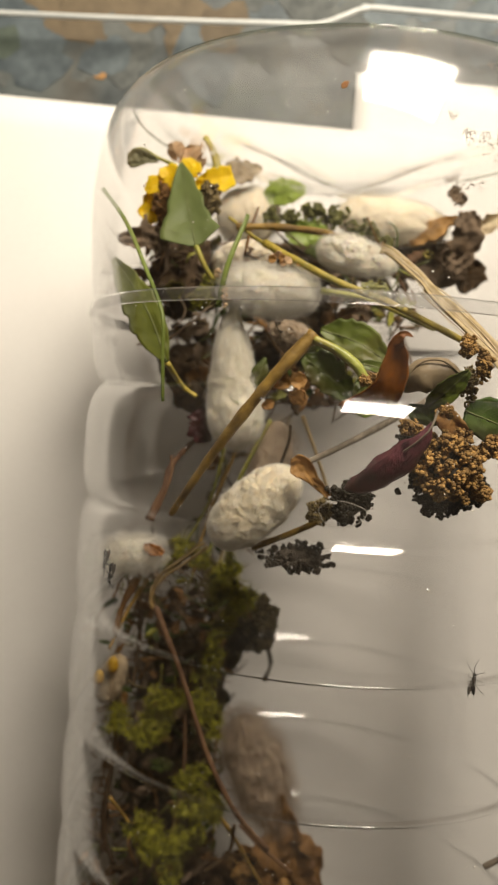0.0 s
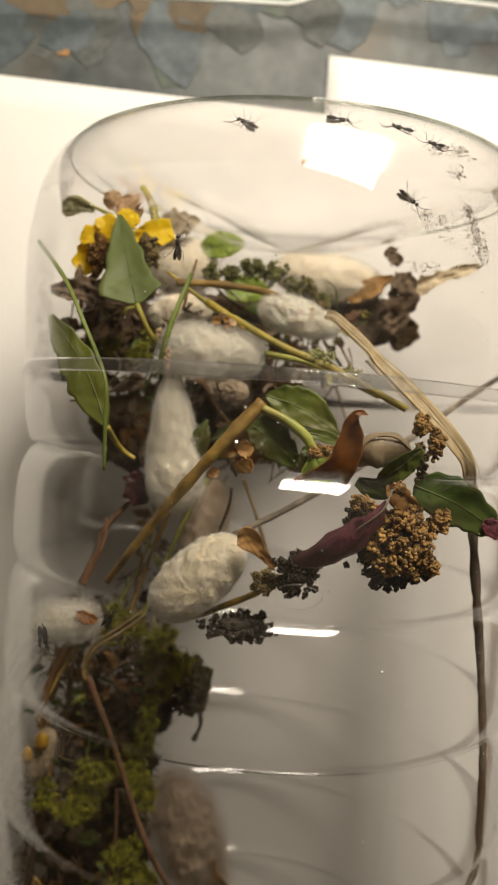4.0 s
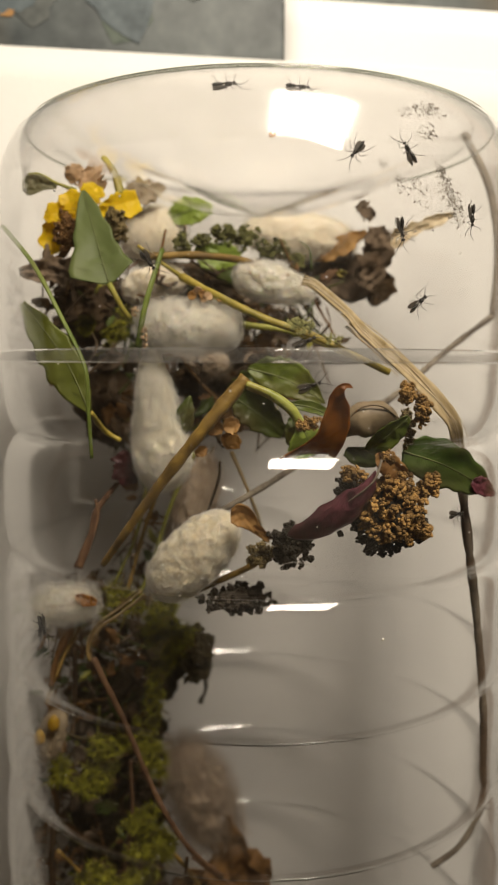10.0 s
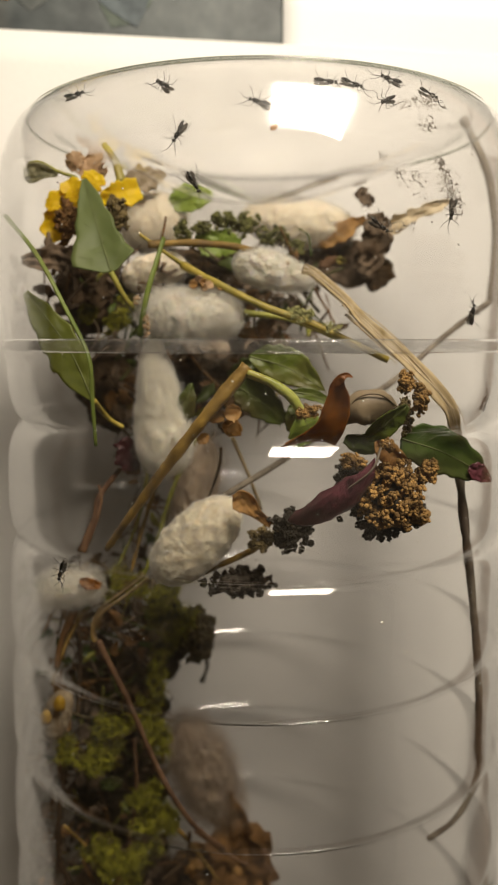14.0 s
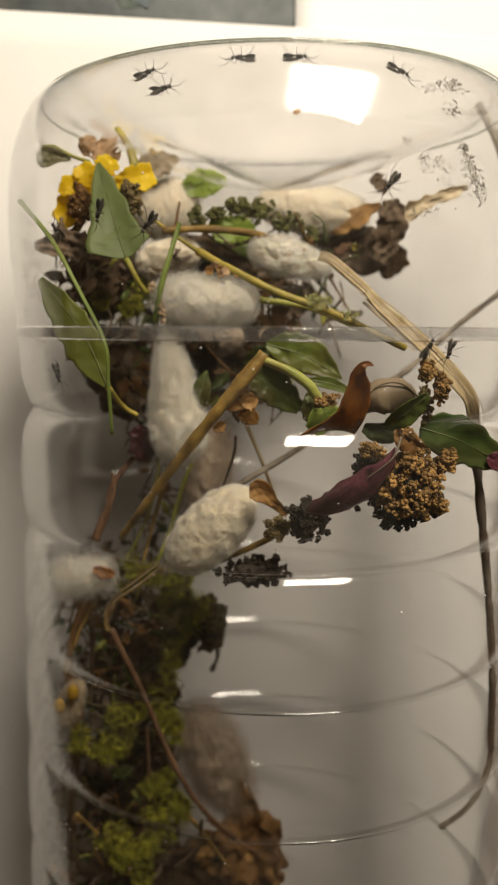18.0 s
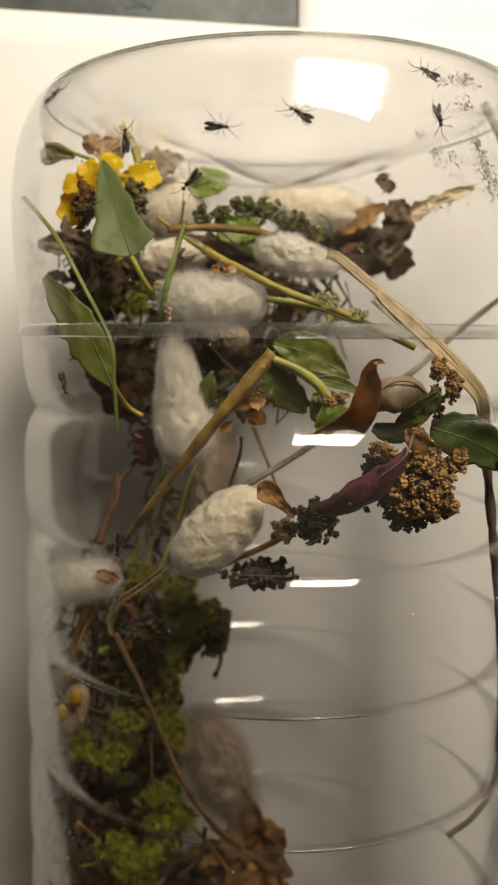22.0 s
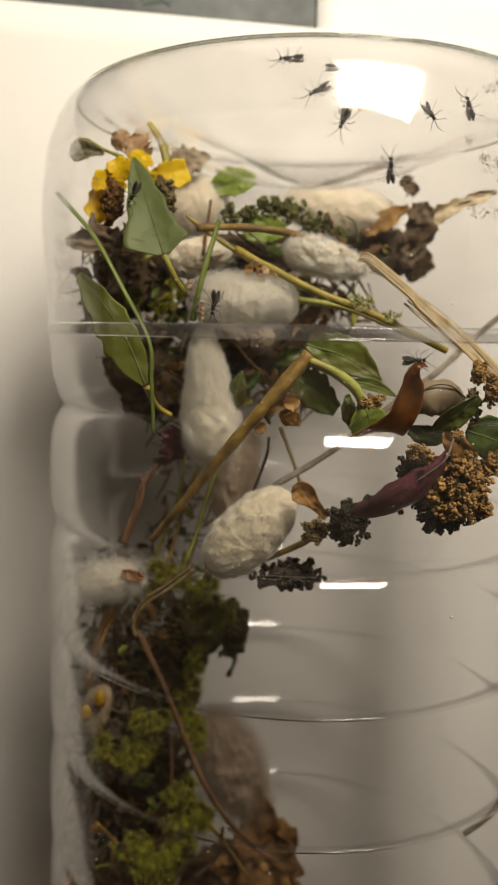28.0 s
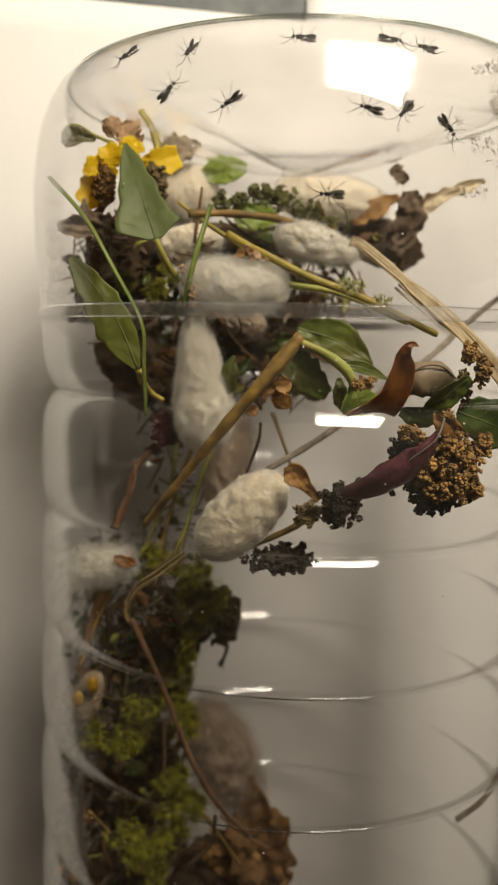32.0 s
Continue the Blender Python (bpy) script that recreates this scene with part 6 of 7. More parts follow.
# seconds, place and turn of each wasp in the resting bottle
CRAWLS = [
    [(0, -0.0145, 0.1664, 0.0200, 180, -0, 90), (1, -0.0145, 0.1664, 0.0200, 180, -0, 90), (2, -0.0145, 0.1664, 0.0200, 180, -0, 90), (3, -0.0145, 0.1664, 0.0200, 180, -0, 90), (4, -0.0145, 0.1664, 0.0200, 180, -0, 90), (7, -0.0145, 0.1664, 0.0200, 180, -0, 90), (8, -0.0145, 0.1664, 0.0200, 180, -0, 90), (9, -0.0145, 0.1664, 0.0200, 180, -0, 90), (10, -0.0145, 0.1664, 0.0200, 180, -0, 90), (11, -0.0145, 0.1664, 0.0200, 180, -0, 90), (12, -0.0145, 0.1664, 0.0200, 180, -0, 90), (13, 0.0005, 0.2744, 0.0912, 171, -18, 32), (14, -0.0152, 0.3069, 0.0739, 146, 44, 74), (17, -0.0055, 0.3062, 0.0830, 151, 43, 82), (18, -0.0077, 0.3052, 0.0827, 149, 38, 83), (19, 0.0012, 0.3065, 0.0860, 153, 38, 72), (20, 0.0068, 0.3065, 0.0860, 165, 41, 83), (21, -0.0010, 0.3068, 0.0849, 157, 48, 81), (22, -0.0120, 0.2948, 0.0846, -163, 40, -175), (23, -0.0035, 0.3062, 0.0842, -140, -23, -124), (24, 0.0168, 0.3063, 0.0890, -176, -41, -98), (25, 0.0122, 0.3065, 0.0876, -174, -41, -93), (26, 0.0052, 0.2999, 0.0913, -168, -23, -88), (29, 0.0210, 0.2985, 0.0928, 169, -13, -71), (30, 0.0287, 0.2853, 0.0926, 176, 16, -21), (31, 0.0274, 0.2879, 0.0931, 166, 1, -94), (32, 0.0198, 0.2961, 0.0936, 165, -6, -40),],
    [(0, -0.0199, 0.2249, 0.0757, -170, -52, -13), (1, -0.0206, 0.2269, 0.0748, -164, -52, -20), (2, -0.0204, 0.2270, 0.0752, 150, -46, 38), (3, -0.0202, 0.2273, 0.0754, 150, -46, 39), (4, -0.0206, 0.2268, 0.0748, 137, -36, 58), (7, -0.0213, 0.2265, 0.0738, 142, -43, 49), (8, -0.0218, 0.2267, 0.0732, 141, -45, 49), (9, -0.0216, 0.2267, 0.0734, 138, -41, 53), (10, -0.0215, 0.2271, 0.0735, 136, -38, 57), (11, -0.0217, 0.2270, 0.0732, 135, -39, 58), (12, -0.0216, 0.2266, 0.0734, 138, -41, 54), (13, -0.0217, 0.2268, 0.0733, 141, -44, 50), (14, -0.0190, 0.2342, 0.0769, -158, -47, -29), (17, -0.0219, 0.2628, 0.0735, 173, -56, 11), (18, -0.0220, 0.2631, 0.0734, 141, -44, 51), (19, -0.0217, 0.2627, 0.0738, -156, -52, -28), (20, -0.0219, 0.2627, 0.0735, -147, -48, -40), (21, -0.0212, 0.2627, 0.0745, 142, -43, 50), (22, -0.0217, 0.2612, 0.0736, 162, -55, 33), (23, 0.0215, 0.2875, 0.0941, -173, 3, 49), (24, 0.0280, 0.2703, 0.0923, -173, 14, 22), (25, 0.0197, 0.2876, 0.0944, -175, 1, 55), (26, 0.0212, 0.2759, 0.0937, -173, -1, 81), (29, 0.0202, 0.2653, 0.0936, -176, -3, 112), (30, 0.0080, 0.2657, 0.0931, 177, 10, 171), (31, 0.0113, 0.2728, 0.0937, 178, 6, 175), (32, -0.0173, 0.2841, 0.0288, 178, 6, 175),],
    [(0, 0.0005, 0.2768, 0.0196, 180, -0, -155), (1, 0.0005, 0.2768, 0.0196, 180, -0, -155), (2, 0.0005, 0.2768, 0.0196, 180, -0, -155), (3, 0.0005, 0.2768, 0.0196, 180, -0, -155), (4, 0.0005, 0.2768, 0.0196, 180, -0, -155), (7, -0.0158, 0.2880, 0.0819, 166, 41, 162), (8, -0.0147, 0.3013, 0.0796, 138, 27, 87), (9, -0.0078, 0.2994, 0.0859, 145, -16, 32), (10, 0.0239, 0.2970, 0.0928, 162, -3, -40), (11, 0.0243, 0.2979, 0.0925, 162, -2, -40), (12, 0.0275, 0.3042, 0.0890, 154, 23, 15), (13, 0.0271, 0.2988, 0.0916, -178, 22, 55), (14, 0.0244, 0.3065, 0.0869, 169, 42, 61), (17, -0.0003, 0.2995, 0.0897, -179, 30, 135), (18, -0.0056, 0.3024, 0.0859, 148, 21, 77), (19, 0.0083, 0.2903, 0.0939, 169, 3, 75), (20, 0.0331, 0.2950, 0.0908, -177, 24, 35), (21, 0.0279, 0.3014, 0.0904, -176, 26, 65), (22, 0.0312, 0.2986, 0.0904, 164, 19, -3), (23, 0.0346, 0.3014, 0.0879, -159, 25, 86), (24, 0.0336, 0.2892, 0.0911, -158, -5, 96), (25, 0.0247, 0.2876, 0.0936, 179, -11, 173), (26, 0.0286, 0.2997, 0.0909, -162, -20, -169), (29, 0.0285, 0.3000, 0.0908, -160, -19, -174), (30, 0.0344, 0.3065, 0.0852, -174, -48, -124), (31, 0.0353, 0.3065, 0.0844, 168, -47, -101), (32, 0.0387, 0.2915, 0.0156, 168, -47, -101),],
    [(0, 0.0387, 0.2885, 0.0164, 180, -0, -98), (1, 0.0387, 0.2885, 0.0164, 180, -0, -98), (2, 0.0260, 0.3065, 0.0886, 165, -41, -83), (3, 0.0298, 0.3048, 0.0879, 166, -33, -94), (4, 0.0272, 0.3072, 0.0864, 177, -60, -97), (7, 0.0293, 0.3015, 0.0899, -175, -27, -139), (8, 0.0303, 0.3065, 0.0875, 170, -44, -97), (9, 0.0290, 0.2992, 0.0909, -156, -16, 174), (10, 0.0320, 0.2973, 0.0906, -179, -25, -145), (11, 0.0356, 0.3065, 0.0853, 166, -47, -99), (12, 0.0331, 0.3065, 0.0858, 176, -47, -110), (13, 0.0302, 0.3065, 0.0875, 171, -44, -98), (14, 0.0296, 0.3065, 0.0891, 172, -44, -98), (17, 0.0324, 0.3018, 0.0887, 150, 7, -31), (18, 0.0276, 0.3061, 0.0875, 166, 42, 49), (19, 0.0231, 0.3068, 0.0880, 167, 48, 64), (20, 0.0242, 0.3065, 0.0870, -176, 43, 82), (21, 0.0059, 0.3065, 0.0865, -173, 43, 117), (22, 0.0002, 0.2957, 0.0910, 157, 10, 73), (23, 0.0207, 0.2933, 0.0940, 177, 8, 23), (24, 0.0219, 0.2944, 0.0938, 180, 9, 38), (25, 0.0150, 0.2905, 0.0945, 175, -3, -15), (26, -0.0173, 0.2826, 0.0304, 175, -3, -15), (29, -0.0173, 0.2826, 0.0304, 175, -3, -15), (30, -0.0173, 0.2826, 0.0304, 175, -3, -15), (31, -0.0171, 0.2964, 0.0795, 137, -24, 46), (32, -0.0158, 0.3068, 0.0732, -174, -66, -56),],
    [(0, 0.0130, 0.2959, 0.0140, 180, -0, -41), (1, 0.0130, 0.2959, 0.0140, 180, -0, -41), (2, 0.0130, 0.2959, 0.0140, 180, -0, -41), (3, 0.0130, 0.2959, 0.0140, 180, -0, -41), (4, 0.0130, 0.2959, 0.0140, 180, -0, -41), (7, -0.0180, 0.3048, 0.0730, 125, -28, 35), (8, -0.0174, 0.3065, 0.0733, -153, -59, -79), (9, -0.0224, 0.3003, 0.0704, -176, -62, -29), (10, -0.0048, 0.2821, 0.0893, 164, -22, 43), (11, 0.0071, 0.2912, 0.0936, 168, 4, 79), (12, -0.0036, 0.3019, 0.0872, 158, -24, 6), (13, 0.0099, 0.3056, 0.0891, -174, -42, -86), (14, -0.0022, 0.3054, 0.0856, -135, -10, -143), (17, -0.0058, 0.2977, 0.0877, -152, 16, -147), (18, -0.0217, 0.2841, 0.0750, -137, 38, -121), (19, -0.0228, 0.3016, 0.0686, -163, 63, 174), (20, -0.0111, 0.3068, 0.0782, 154, 58, 89), (21, -0.0150, 0.3055, 0.0760, 147, 53, 91), (22, -0.0229, 0.3065, 0.0610, 120, 61, 74), (23, -0.0290, 0.2941, 0.0584, -148, 75, -153), (24, -0.0232, 0.2909, 0.0729, -148, 51, -148), (25, -0.0110, 0.3044, 0.0807, -135, -20, -114), (26, -0.0064, 0.3053, 0.0834, -157, -44, -88), (29, 0.0095, 0.3061, 0.0886, -175, -42, -88), (30, 0.0123, 0.3066, 0.0886, -178, -42, -88), (31, 0.0121, 0.3065, 0.0873, -170, -41, -99), (32, 0.0073, 0.3065, 0.0866, -165, -41, -99),],
    [(0, -0.0161, 0.2856, 0.0288, 180, 0, 16), (1, 0.0024, 0.2930, 0.0922, 178, -18, -12), (2, 0.0134, 0.3029, 0.0912, 163, 23, 57), (3, 0.0259, 0.3005, 0.0912, -167, 22, 92), (4, 0.0271, 0.2953, 0.0926, -177, 20, 57), (7, 0.0088, 0.2902, 0.0940, 172, -5, 32), (8, 0.0210, 0.2939, 0.0939, 173, 5, -10), (9, 0.0215, 0.2801, 0.0938, 178, 7, -30), (10, 0.0306, 0.2866, 0.0921, -176, 18, 7), (11, 0.0241, 0.2801, 0.0935, 177, 10, -31), (12, 0.0334, 0.2953, 0.0905, 154, 7, -40), (13, 0.0362, 0.2911, 0.0898, 169, 24, -13), (14, 0.0398, 0.2890, 0.0880, 171, 30, -23), (17, 0.0379, 0.2985, 0.0874, -170, 31, 48), (18, 0.0366, 0.2671, 0.0889, 162, 22, -41), (19, 0.0302, 0.2748, 0.0917, 163, 6, -79), (20, 0.0279, 0.2813, 0.0927, 172, -13, -158), (21, 0.0223, 0.2743, 0.0935, 173, 4, -79), (22, 0.0091, 0.2642, 0.0208, 173, 4, -79), (23, 0.0091, 0.2642, 0.0208, 173, 4, -79), (24, 0.0091, 0.2642, 0.0208, 173, 4, -79), (25, 0.0091, 0.2642, 0.0208, 173, 4, -79), (26, 0.0091, 0.2642, 0.0208, 173, 4, -79), (29, 0.0091, 0.2642, 0.0208, 173, 4, -79), (30, 0.0091, 0.2642, 0.0208, 173, 4, -79), (31, 0.0289, 0.3050, 0.0881, 166, -35, -91), (32, 0.0247, 0.3060, 0.0883, 162, -39, -76),],
    [(0, 0.0091, 0.2612, 0.0216, 180, 0, 74), (1, -0.0122, 0.2310, 0.0835, 165, 30, 144), (2, 0.0343, 0.2407, 0.0895, 179, -24, -177), (3, 0.0134, 0.2320, 0.0933, 177, 2, 125), (4, -0.0048, 0.2858, 0.0894, 175, 26, 175), (7, -0.0100, 0.2935, 0.0862, 149, 16, 105), (8, -0.0021, 0.3069, 0.0843, 165, 54, 91), (9, 0.0015, 0.3055, 0.0871, 160, 42, 83), (10, 0.0061, 0.3062, 0.0879, 165, 41, 83), (11, 0.0144, 0.2926, 0.0942, -176, 5, 150), (12, 0.0115, 0.2947, 0.0939, -178, 8, 150), (13, 0.0047, 0.2943, 0.0927, 166, 7, 94), (14, 0.0011, 0.2912, 0.0920, 165, -13, 32), (17, -0.0095, 0.2868, 0.0869, -154, -19, -51), (18, -0.0078, 0.2843, 0.0877, -159, -23, -40), (19, -0.0054, 0.2734, 0.0886, -152, 1, -90), (20, 0.0110, 0.2812, 0.0940, -174, -3, -40), (21, 0.0030, 0.2941, 0.0923, 174, -16, 1), (22, -0.0033, 0.2889, 0.0903, -161, -16, -45), (23, 0.0042, 0.2914, 0.0929, -169, -11, -66), (24, -0.0038, 0.2764, 0.0896, -177, -25, -3), (25, -0.0042, 0.2919, 0.0897, -154, -8, -85), (26, -0.0015, 0.2845, 0.0908, -175, -22, -8), (29, -0.0080, 0.2720, 0.0872, -175, -31, -7), (30, -0.0044, 0.2876, 0.0898, 155, -9, 77), (31, -0.0107, 0.2946, 0.0856, 148, -17, 54), (32, -0.0114, 0.2986, 0.0838, 158, 33, 120),],
    [(0, -0.0133, 0.1679, 0.0224, 180, -0, 131), (1, -0.0133, 0.1679, 0.0224, 180, -0, 131), (2, -0.0133, 0.1679, 0.0224, 180, -0, 131), (3, -0.0133, 0.1679, 0.0224, 180, -0, 131), (4, -0.0133, 0.1679, 0.0224, 180, -0, 131), (7, 0.0473, 0.2232, 0.0809, 164, -41, -156), (8, 0.0091, 0.2627, 0.0224, 164, -41, -156), (9, 0.0091, 0.2627, 0.0224, 164, -41, -156), (10, 0.0337, 0.2766, 0.0905, -163, -15, 126), (11, 0.0286, 0.2749, 0.0922, 180, -16, 173), (12, 0.0091, 0.2627, 0.0224, 180, -16, 173), (13, 0.0309, 0.2725, 0.0914, -164, -10, 116), (14, 0.0270, 0.2858, 0.0931, -167, 5, 59), (17, -0.0027, 0.2717, 0.0899, 174, -23, 18), (18, -0.0161, 0.2841, 0.0304, 174, -23, 18), (19, -0.0161, 0.2841, 0.0304, 174, -23, 18), (20, -0.0096, 0.3003, 0.0843, 141, 11, 68), (21, -0.0041, 0.2962, 0.0891, -178, 31, 153), (22, -0.0178, 0.2855, 0.0798, 144, 32, 129), (23, -0.0071, 0.3044, 0.0837, 155, 37, 95), (24, -0.0019, 0.3000, 0.0888, 161, 26, 97), (25, -0.0095, 0.3069, 0.0794, 146, 54, 76), (26, -0.0114, 0.3064, 0.0784, 136, 40, 71), (29, 0.0191, 0.3055, 0.0896, 164, 38, 60), (30, 0.0176, 0.2992, 0.0929, -179, 21, 87), (31, 0.0221, 0.3035, 0.0905, 156, 21, 25), (32, 0.0187, 0.3065, 0.0889, 173, 41, 75),],
    [(0, 0.0376, 0.2144, 0.0879, 179, -28, -178), (1, -0.0082, 0.2362, 0.0863, 155, 21, 128), (2, -0.0082, 0.2361, 0.0864, 167, 30, 155), (3, -0.0085, 0.2352, 0.0862, 177, 33, 175), (4, -0.0104, 0.2327, 0.0849, 155, 26, 133), (7, 0.0246, 0.2624, 0.0928, -172, -7, 122), (8, 0.0091, 0.2642, 0.0200, -172, -7, 122), (9, 0.0091, 0.2642, 0.0200, -172, -7, 122), (10, 0.0091, 0.2642, 0.0200, -172, -7, 122), (11, 0.0505, 0.3057, 0.0738, -154, 56, 80), (12, 0.0408, 0.3046, 0.0823, -154, 39, 83), (13, 0.0359, 0.3065, 0.0837, -174, 49, 69), (14, 0.0370, 0.3065, 0.0838, -164, 48, 81), (17, 0.0459, 0.3065, 0.0766, -179, 59, 52), (18, 0.0399, 0.2915, 0.0140, -179, 59, 52), (19, 0.0399, 0.2915, 0.0140, -179, 59, 52), (20, 0.0410, 0.2614, 0.0861, -148, -13, 93), (21, 0.0091, 0.2642, 0.0200, -148, -13, 93), (22, 0.0091, 0.2642, 0.0200, -148, -13, 93), (23, 0.0091, 0.2642, 0.0200, -148, -13, 93), (24, 0.0091, 0.2642, 0.0200, -148, -13, 93), (25, 0.0091, 0.2642, 0.0200, -148, -13, 93), (26, 0.0091, 0.2642, 0.0200, -148, -13, 93), (29, 0.0091, 0.2642, 0.0200, -148, -13, 93), (30, 0.0091, 0.2642, 0.0200, -148, -13, 93), (31, 0.0091, 0.2642, 0.0200, -148, -13, 93), (32, 0.0091, 0.2642, 0.0200, -148, -13, 93),],
    [(0, 0.0017, 0.2738, 0.0188, 180, -0, -114), (1, 0.0017, 0.2738, 0.0188, 180, -0, -114), (2, 0.0017, 0.2738, 0.0188, 180, -0, -114), (3, 0.0017, 0.2738, 0.0188, 180, -0, -114), (4, 0.0017, 0.2738, 0.0188, 180, -0, -114), (7, -0.0164, 0.2842, 0.0812, -138, -16, -70), (8, -0.0161, 0.2826, 0.0288, -138, -16, -70), (9, -0.0161, 0.2826, 0.0288, -138, -16, -70), (10, -0.0161, 0.2826, 0.0288, -138, -16, -70), (11, -0.0130, 0.2984, 0.0826, -138, 2, -115), (12, -0.0087, 0.2968, 0.0863, -145, 9, -129), (13, 0.0009, 0.2942, 0.0915, -160, -4, -96), (14, -0.0005, 0.2981, 0.0901, 174, -26, -24), (17, -0.0067, 0.2949, 0.0881, 151, -11, 52), (18, -0.0151, 0.2865, 0.0824, -170, -41, -11), (19, -0.0161, 0.2826, 0.0288, -170, -41, -11), (20, -0.0161, 0.2826, 0.0288, -170, -41, -11), (21, -0.0243, 0.2286, 0.0689, 129, -43, 61), (22, -0.0134, 0.2382, 0.0826, -176, -40, -6), (23, -0.0064, 0.2563, 0.0866, -168, -28, -19), (24, -0.0079, 0.2650, 0.0870, -152, -15, -61), (25, -0.0133, 0.2896, 0.0842, -174, -39, -6), (26, -0.0096, 0.2995, 0.0847, 143, -17, 33), (29, 0.0153, 0.2936, 0.0942, 176, -4, -39), (30, 0.0041, 0.2891, 0.0929, 178, -15, 17), (31, 0.0113, 0.2877, 0.0942, -174, -1, -63), (32, 0.0149, 0.2957, 0.0938, -177, -15, -97),],
    [(0, 0.0411, 0.2900, 0.0156, 180, -0, -57), (1, 0.0411, 0.2900, 0.0156, 180, -0, -57), (2, 0.0411, 0.2900, 0.0156, 180, -0, -57), (3, 0.0411, 0.2900, 0.0156, 180, -0, -57), (4, 0.0326, 0.3054, 0.0864, 149, -34, -69), (7, 0.0421, 0.3012, 0.0836, 154, -33, -104), (8, 0.0494, 0.2790, 0.0799, 144, 32, -56), (9, 0.0389, 0.2906, 0.0885, 168, 28, -12), (10, 0.0436, 0.2900, 0.0855, 173, 36, -9), (11, 0.0357, 0.2937, 0.0898, 169, 24, -13), (12, 0.0445, 0.2989, 0.0829, 138, -6, -71), (13, 0.0395, 0.3035, 0.0840, -178, -44, -136), (14, 0.0294, 0.3039, 0.0886, 148, -15, -51), (17, 0.0239, 0.2920, 0.0937, 169, 4, -40), (18, 0.0255, 0.2896, 0.0936, 173, 10, -45), (19, 0.0391, 0.2855, 0.0883, -162, 24, 34), (20, 0.0337, 0.2905, 0.0910, 161, 14, -40), (21, 0.0227, 0.2903, 0.0941, 171, -4, -80), (22, -0.0149, 0.2841, 0.0296, 171, -4, -80), (23, -0.0149, 0.2841, 0.0296, 171, -4, -80), (24, -0.0149, 0.2841, 0.0296, 171, -4, -80), (25, -0.0260, 0.2931, 0.0675, -169, -54, -29), (26, -0.0138, 0.3009, 0.0806, 135, -12, 48), (29, 0.0324, 0.2993, 0.0897, 156, 19, -7), (30, 0.0325, 0.2952, 0.0909, 176, 24, 24), (31, 0.0327, 0.2962, 0.0905, -175, 26, 49), (32, 0.0260, 0.2945, 0.0930, -177, 13, 37),],
    [(0, 0.0154, 0.2974, 0.0164, 180, 0, 0), (1, 0.0154, 0.2974, 0.0164, 180, 0, 0), (2, 0.0109, 0.3065, 0.0871, 179, -36, -72), (3, -0.0015, 0.3016, 0.0883, -176, -31, -53), (4, 0.0041, 0.3044, 0.0887, -150, -17, -128), (7, 0.0030, 0.2943, 0.0922, -165, 8, -138), (8, 0.0023, 0.2932, 0.0921, 175, 17, 145), (9, 0.0035, 0.2753, 0.0923, -178, 16, -163), (10, 0.0165, 0.2709, 0.0938, 179, -0, 118), (11, 0.0093, 0.2843, 0.0939, 172, -4, 80), (12, 0.0141, 0.2794, 0.0941, 177, 0, 135), (13, 0.0174, 0.2904, 0.0944, -175, -3, -171), (14, 0.0106, 0.3020, 0.0914, -167, -19, -108), (17, 0.0104, 0.3013, 0.0917, -176, -23, -83), (18, 0.0058, 0.3066, 0.0874, -164, -41, -97), (19, 0.0081, 0.2990, 0.0923, -171, -19, -87), (20, 0.0188, 0.3062, 0.0889, -178, -42, -97), (21, 0.0141, 0.3065, 0.0880, -173, -41, -97), (22, -0.0149, 0.2856, 0.0304, -173, -41, -97), (23, -0.0149, 0.2856, 0.0304, -173, -41, -97), (24, -0.0225, 0.3065, 0.0634, -139, -69, -86), (25, -0.0161, 0.3069, 0.0726, -136, -59, -107), (26, -0.0178, 0.3037, 0.0743, 167, -57, -21), (29, -0.0142, 0.2853, 0.0831, -160, -36, -29), (30, -0.0044, 0.2928, 0.0895, -168, -24, -40), (31, -0.0032, 0.3057, 0.0849, -157, -44, -94), (32, -0.0079, 0.3052, 0.0825, 144, -35, -1),],
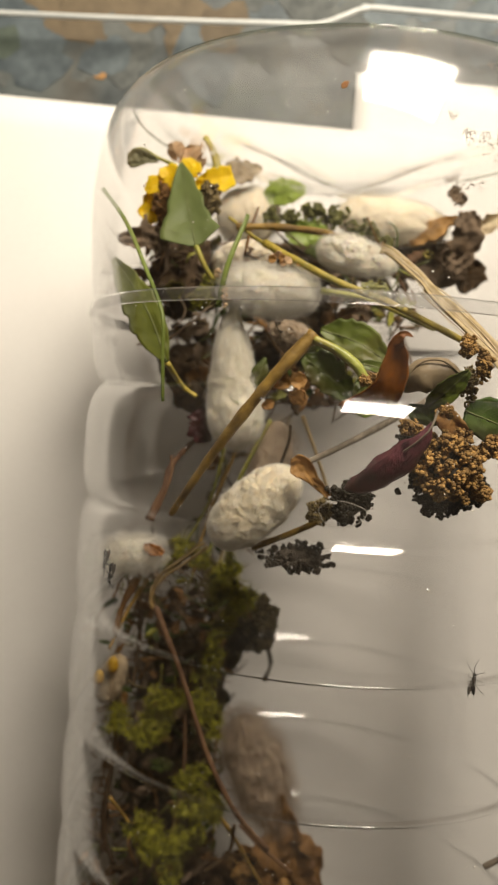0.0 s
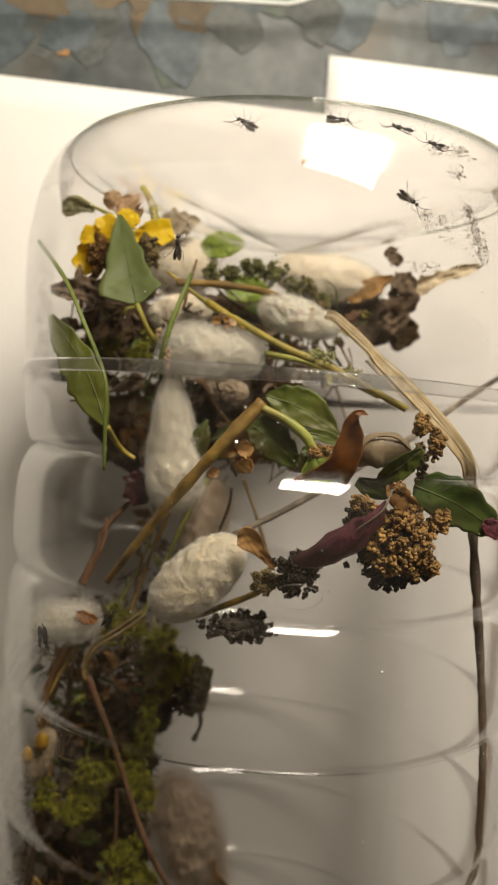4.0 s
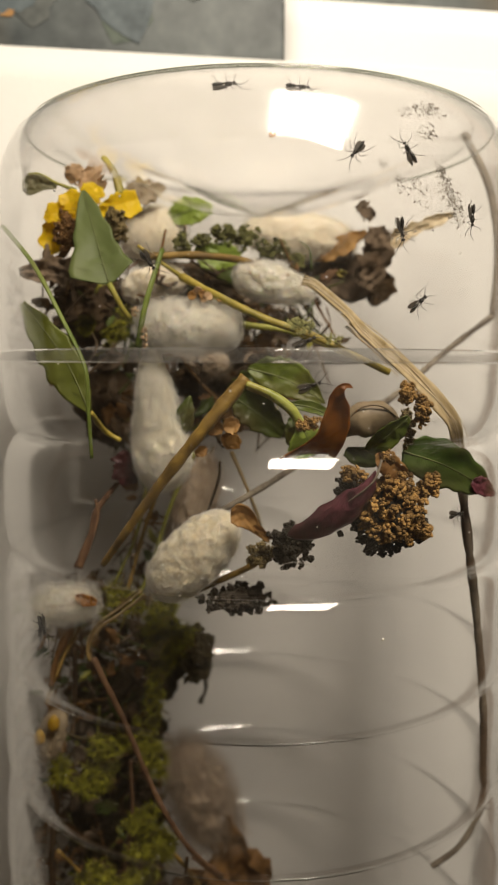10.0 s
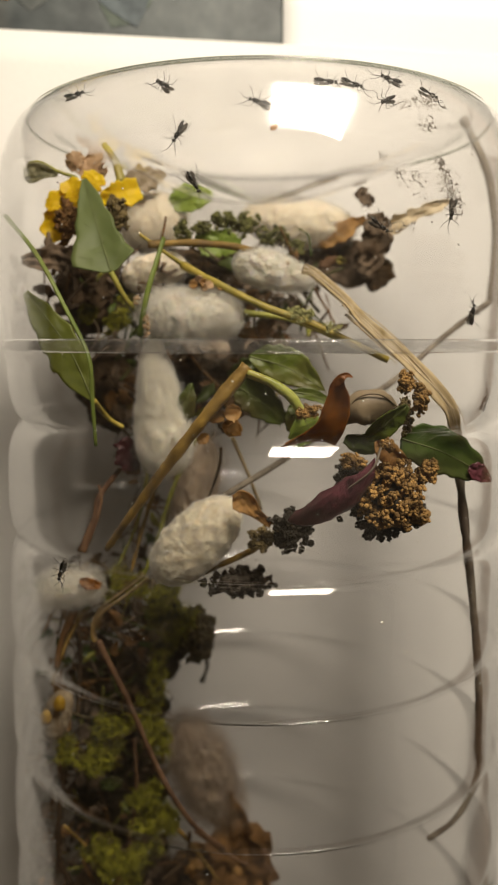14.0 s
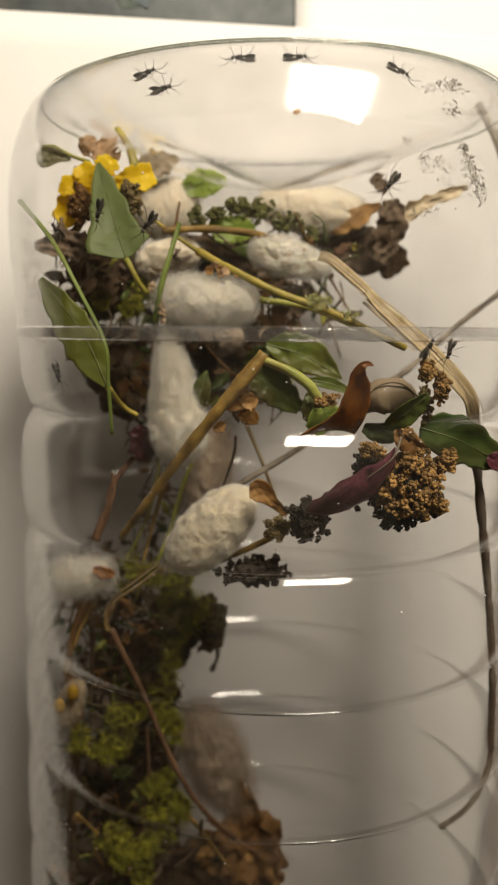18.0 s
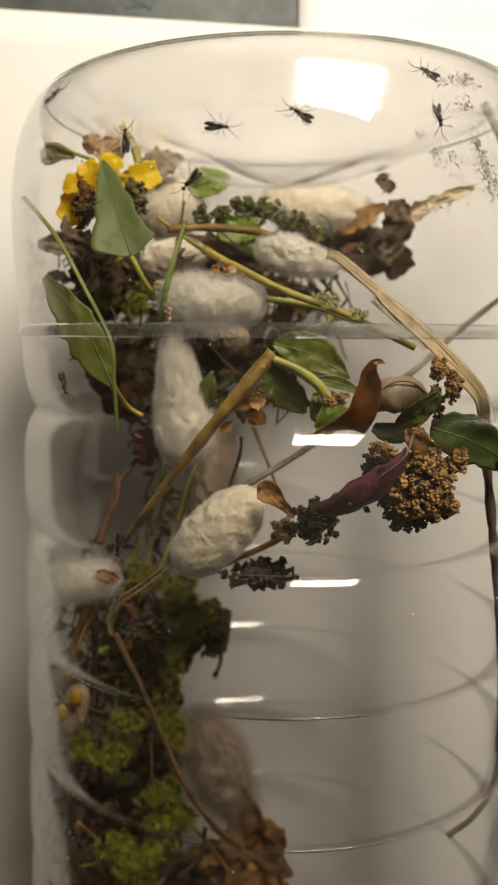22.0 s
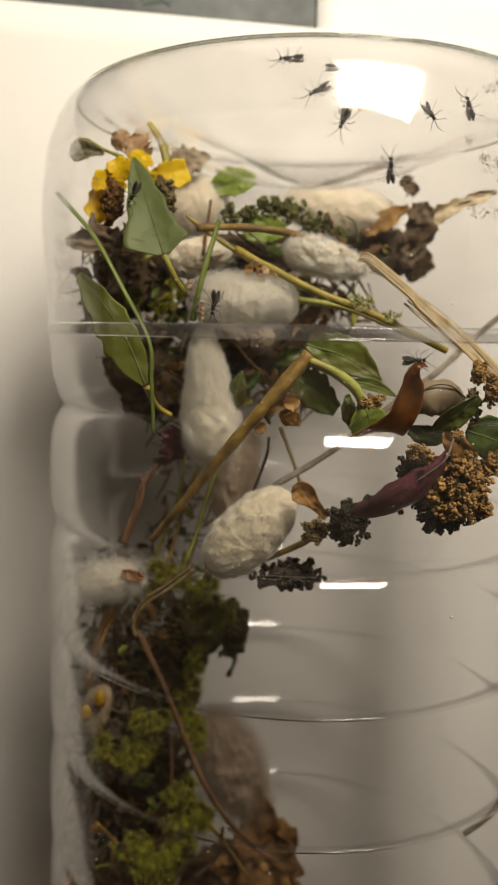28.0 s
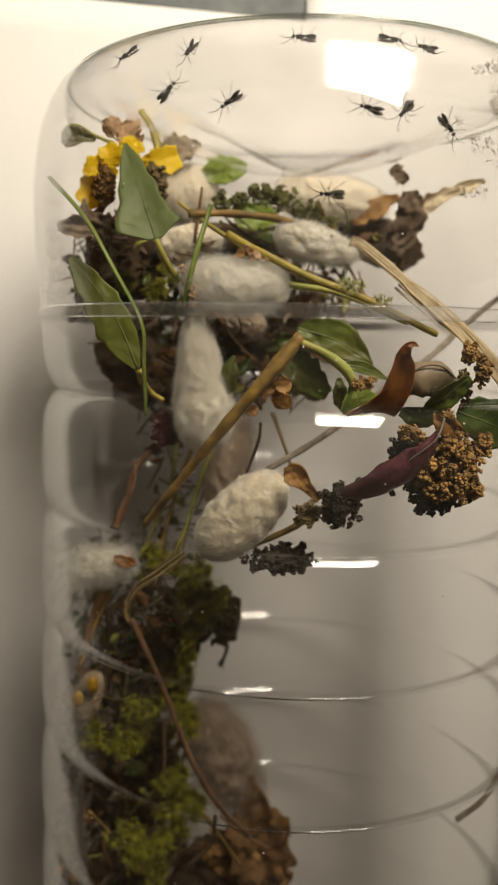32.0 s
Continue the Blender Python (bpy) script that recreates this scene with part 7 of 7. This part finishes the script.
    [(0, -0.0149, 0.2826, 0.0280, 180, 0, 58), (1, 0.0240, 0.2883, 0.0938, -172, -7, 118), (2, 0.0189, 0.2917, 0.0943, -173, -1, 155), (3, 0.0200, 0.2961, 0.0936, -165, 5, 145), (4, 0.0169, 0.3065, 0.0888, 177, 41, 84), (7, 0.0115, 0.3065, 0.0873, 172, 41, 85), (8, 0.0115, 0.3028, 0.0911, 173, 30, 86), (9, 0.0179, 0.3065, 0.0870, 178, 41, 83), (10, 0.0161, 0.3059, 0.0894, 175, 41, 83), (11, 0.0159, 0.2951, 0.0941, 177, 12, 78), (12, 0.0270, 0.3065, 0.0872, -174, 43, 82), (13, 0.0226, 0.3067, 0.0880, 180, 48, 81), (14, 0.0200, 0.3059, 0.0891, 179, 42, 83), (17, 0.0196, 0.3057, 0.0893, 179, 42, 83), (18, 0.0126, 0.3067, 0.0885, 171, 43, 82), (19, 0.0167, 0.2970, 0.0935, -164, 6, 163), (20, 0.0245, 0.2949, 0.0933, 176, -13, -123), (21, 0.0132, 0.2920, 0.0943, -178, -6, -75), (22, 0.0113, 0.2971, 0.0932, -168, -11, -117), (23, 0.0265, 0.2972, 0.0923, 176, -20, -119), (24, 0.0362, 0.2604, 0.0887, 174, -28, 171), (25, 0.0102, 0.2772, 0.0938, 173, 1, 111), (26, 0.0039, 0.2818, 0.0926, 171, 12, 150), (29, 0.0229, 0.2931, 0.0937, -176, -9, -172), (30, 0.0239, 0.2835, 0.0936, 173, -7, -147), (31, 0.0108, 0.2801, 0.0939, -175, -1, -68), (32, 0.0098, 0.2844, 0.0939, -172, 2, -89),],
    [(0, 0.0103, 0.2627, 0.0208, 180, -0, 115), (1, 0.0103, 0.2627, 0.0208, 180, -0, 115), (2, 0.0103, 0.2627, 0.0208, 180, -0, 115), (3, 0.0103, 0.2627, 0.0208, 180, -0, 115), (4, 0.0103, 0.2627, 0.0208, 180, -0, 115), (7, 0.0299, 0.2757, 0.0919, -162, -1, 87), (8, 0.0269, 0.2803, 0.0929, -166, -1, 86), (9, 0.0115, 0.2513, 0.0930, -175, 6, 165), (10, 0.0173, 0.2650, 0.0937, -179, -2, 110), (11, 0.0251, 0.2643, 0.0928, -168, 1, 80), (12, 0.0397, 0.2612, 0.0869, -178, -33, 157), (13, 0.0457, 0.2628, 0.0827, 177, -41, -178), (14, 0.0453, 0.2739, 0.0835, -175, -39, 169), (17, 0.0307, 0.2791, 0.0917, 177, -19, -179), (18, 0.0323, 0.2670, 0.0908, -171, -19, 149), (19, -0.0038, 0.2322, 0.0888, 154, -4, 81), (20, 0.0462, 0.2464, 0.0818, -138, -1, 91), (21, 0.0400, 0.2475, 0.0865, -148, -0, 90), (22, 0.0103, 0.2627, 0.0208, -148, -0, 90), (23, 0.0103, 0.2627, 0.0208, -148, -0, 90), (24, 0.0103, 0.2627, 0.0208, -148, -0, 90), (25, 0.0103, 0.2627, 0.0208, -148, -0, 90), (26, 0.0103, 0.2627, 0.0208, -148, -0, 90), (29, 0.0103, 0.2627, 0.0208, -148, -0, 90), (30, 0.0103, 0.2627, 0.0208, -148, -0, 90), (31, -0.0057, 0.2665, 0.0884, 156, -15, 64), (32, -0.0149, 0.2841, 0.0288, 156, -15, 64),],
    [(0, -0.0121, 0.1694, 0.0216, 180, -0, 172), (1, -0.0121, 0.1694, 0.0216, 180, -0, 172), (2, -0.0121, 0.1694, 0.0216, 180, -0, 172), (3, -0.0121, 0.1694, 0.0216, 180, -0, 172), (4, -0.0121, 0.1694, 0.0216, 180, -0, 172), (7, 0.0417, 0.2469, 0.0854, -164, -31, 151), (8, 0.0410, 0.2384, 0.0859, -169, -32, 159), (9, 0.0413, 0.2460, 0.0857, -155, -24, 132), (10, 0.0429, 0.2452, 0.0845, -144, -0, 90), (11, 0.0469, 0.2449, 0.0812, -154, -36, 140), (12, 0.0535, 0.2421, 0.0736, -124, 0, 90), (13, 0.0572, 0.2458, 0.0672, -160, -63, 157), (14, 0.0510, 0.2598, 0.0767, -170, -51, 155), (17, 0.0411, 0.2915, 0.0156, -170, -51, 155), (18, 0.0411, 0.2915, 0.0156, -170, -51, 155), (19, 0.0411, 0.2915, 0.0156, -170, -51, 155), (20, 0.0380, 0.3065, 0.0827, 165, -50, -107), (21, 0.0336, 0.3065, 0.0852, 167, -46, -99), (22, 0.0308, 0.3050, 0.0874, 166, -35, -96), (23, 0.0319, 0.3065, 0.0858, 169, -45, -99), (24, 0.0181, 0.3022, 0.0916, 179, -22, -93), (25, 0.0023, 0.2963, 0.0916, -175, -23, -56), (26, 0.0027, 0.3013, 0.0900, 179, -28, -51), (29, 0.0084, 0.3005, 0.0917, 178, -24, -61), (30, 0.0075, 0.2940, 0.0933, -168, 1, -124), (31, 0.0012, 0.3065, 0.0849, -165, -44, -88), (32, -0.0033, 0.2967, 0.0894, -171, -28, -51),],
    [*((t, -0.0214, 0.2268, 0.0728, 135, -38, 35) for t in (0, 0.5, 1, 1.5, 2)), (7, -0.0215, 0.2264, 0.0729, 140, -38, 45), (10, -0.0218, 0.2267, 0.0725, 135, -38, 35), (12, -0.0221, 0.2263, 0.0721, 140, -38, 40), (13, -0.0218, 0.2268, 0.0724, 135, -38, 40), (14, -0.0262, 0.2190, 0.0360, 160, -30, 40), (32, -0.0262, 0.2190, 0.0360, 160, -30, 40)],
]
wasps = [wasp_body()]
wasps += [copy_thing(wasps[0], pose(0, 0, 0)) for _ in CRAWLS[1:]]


# ---- what moves ----
def inside_wall(x, y, z, limit=0.0462):
    """The place itself, or the nearest one inside the bottle."""
    k = min(1.0, limit / math.hypot(x - AX, z - AZ))
    return AX + (x - AX) * k, y, AZ + (z - AZ) * k


def motions():
    for ob in INSIDE:
        rest = ob.matrix_basis.copy()
        walk(ob, [(t, pose(x, y, z, a, b, c) @ rest) for t, x, y, z, a, b, c in SLIDE])
    slide = {row[0]: pose(*row[1:]) for row in SLIDE}
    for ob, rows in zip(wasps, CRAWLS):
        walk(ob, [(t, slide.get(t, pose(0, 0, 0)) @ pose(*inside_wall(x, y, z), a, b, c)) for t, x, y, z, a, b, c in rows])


motions()
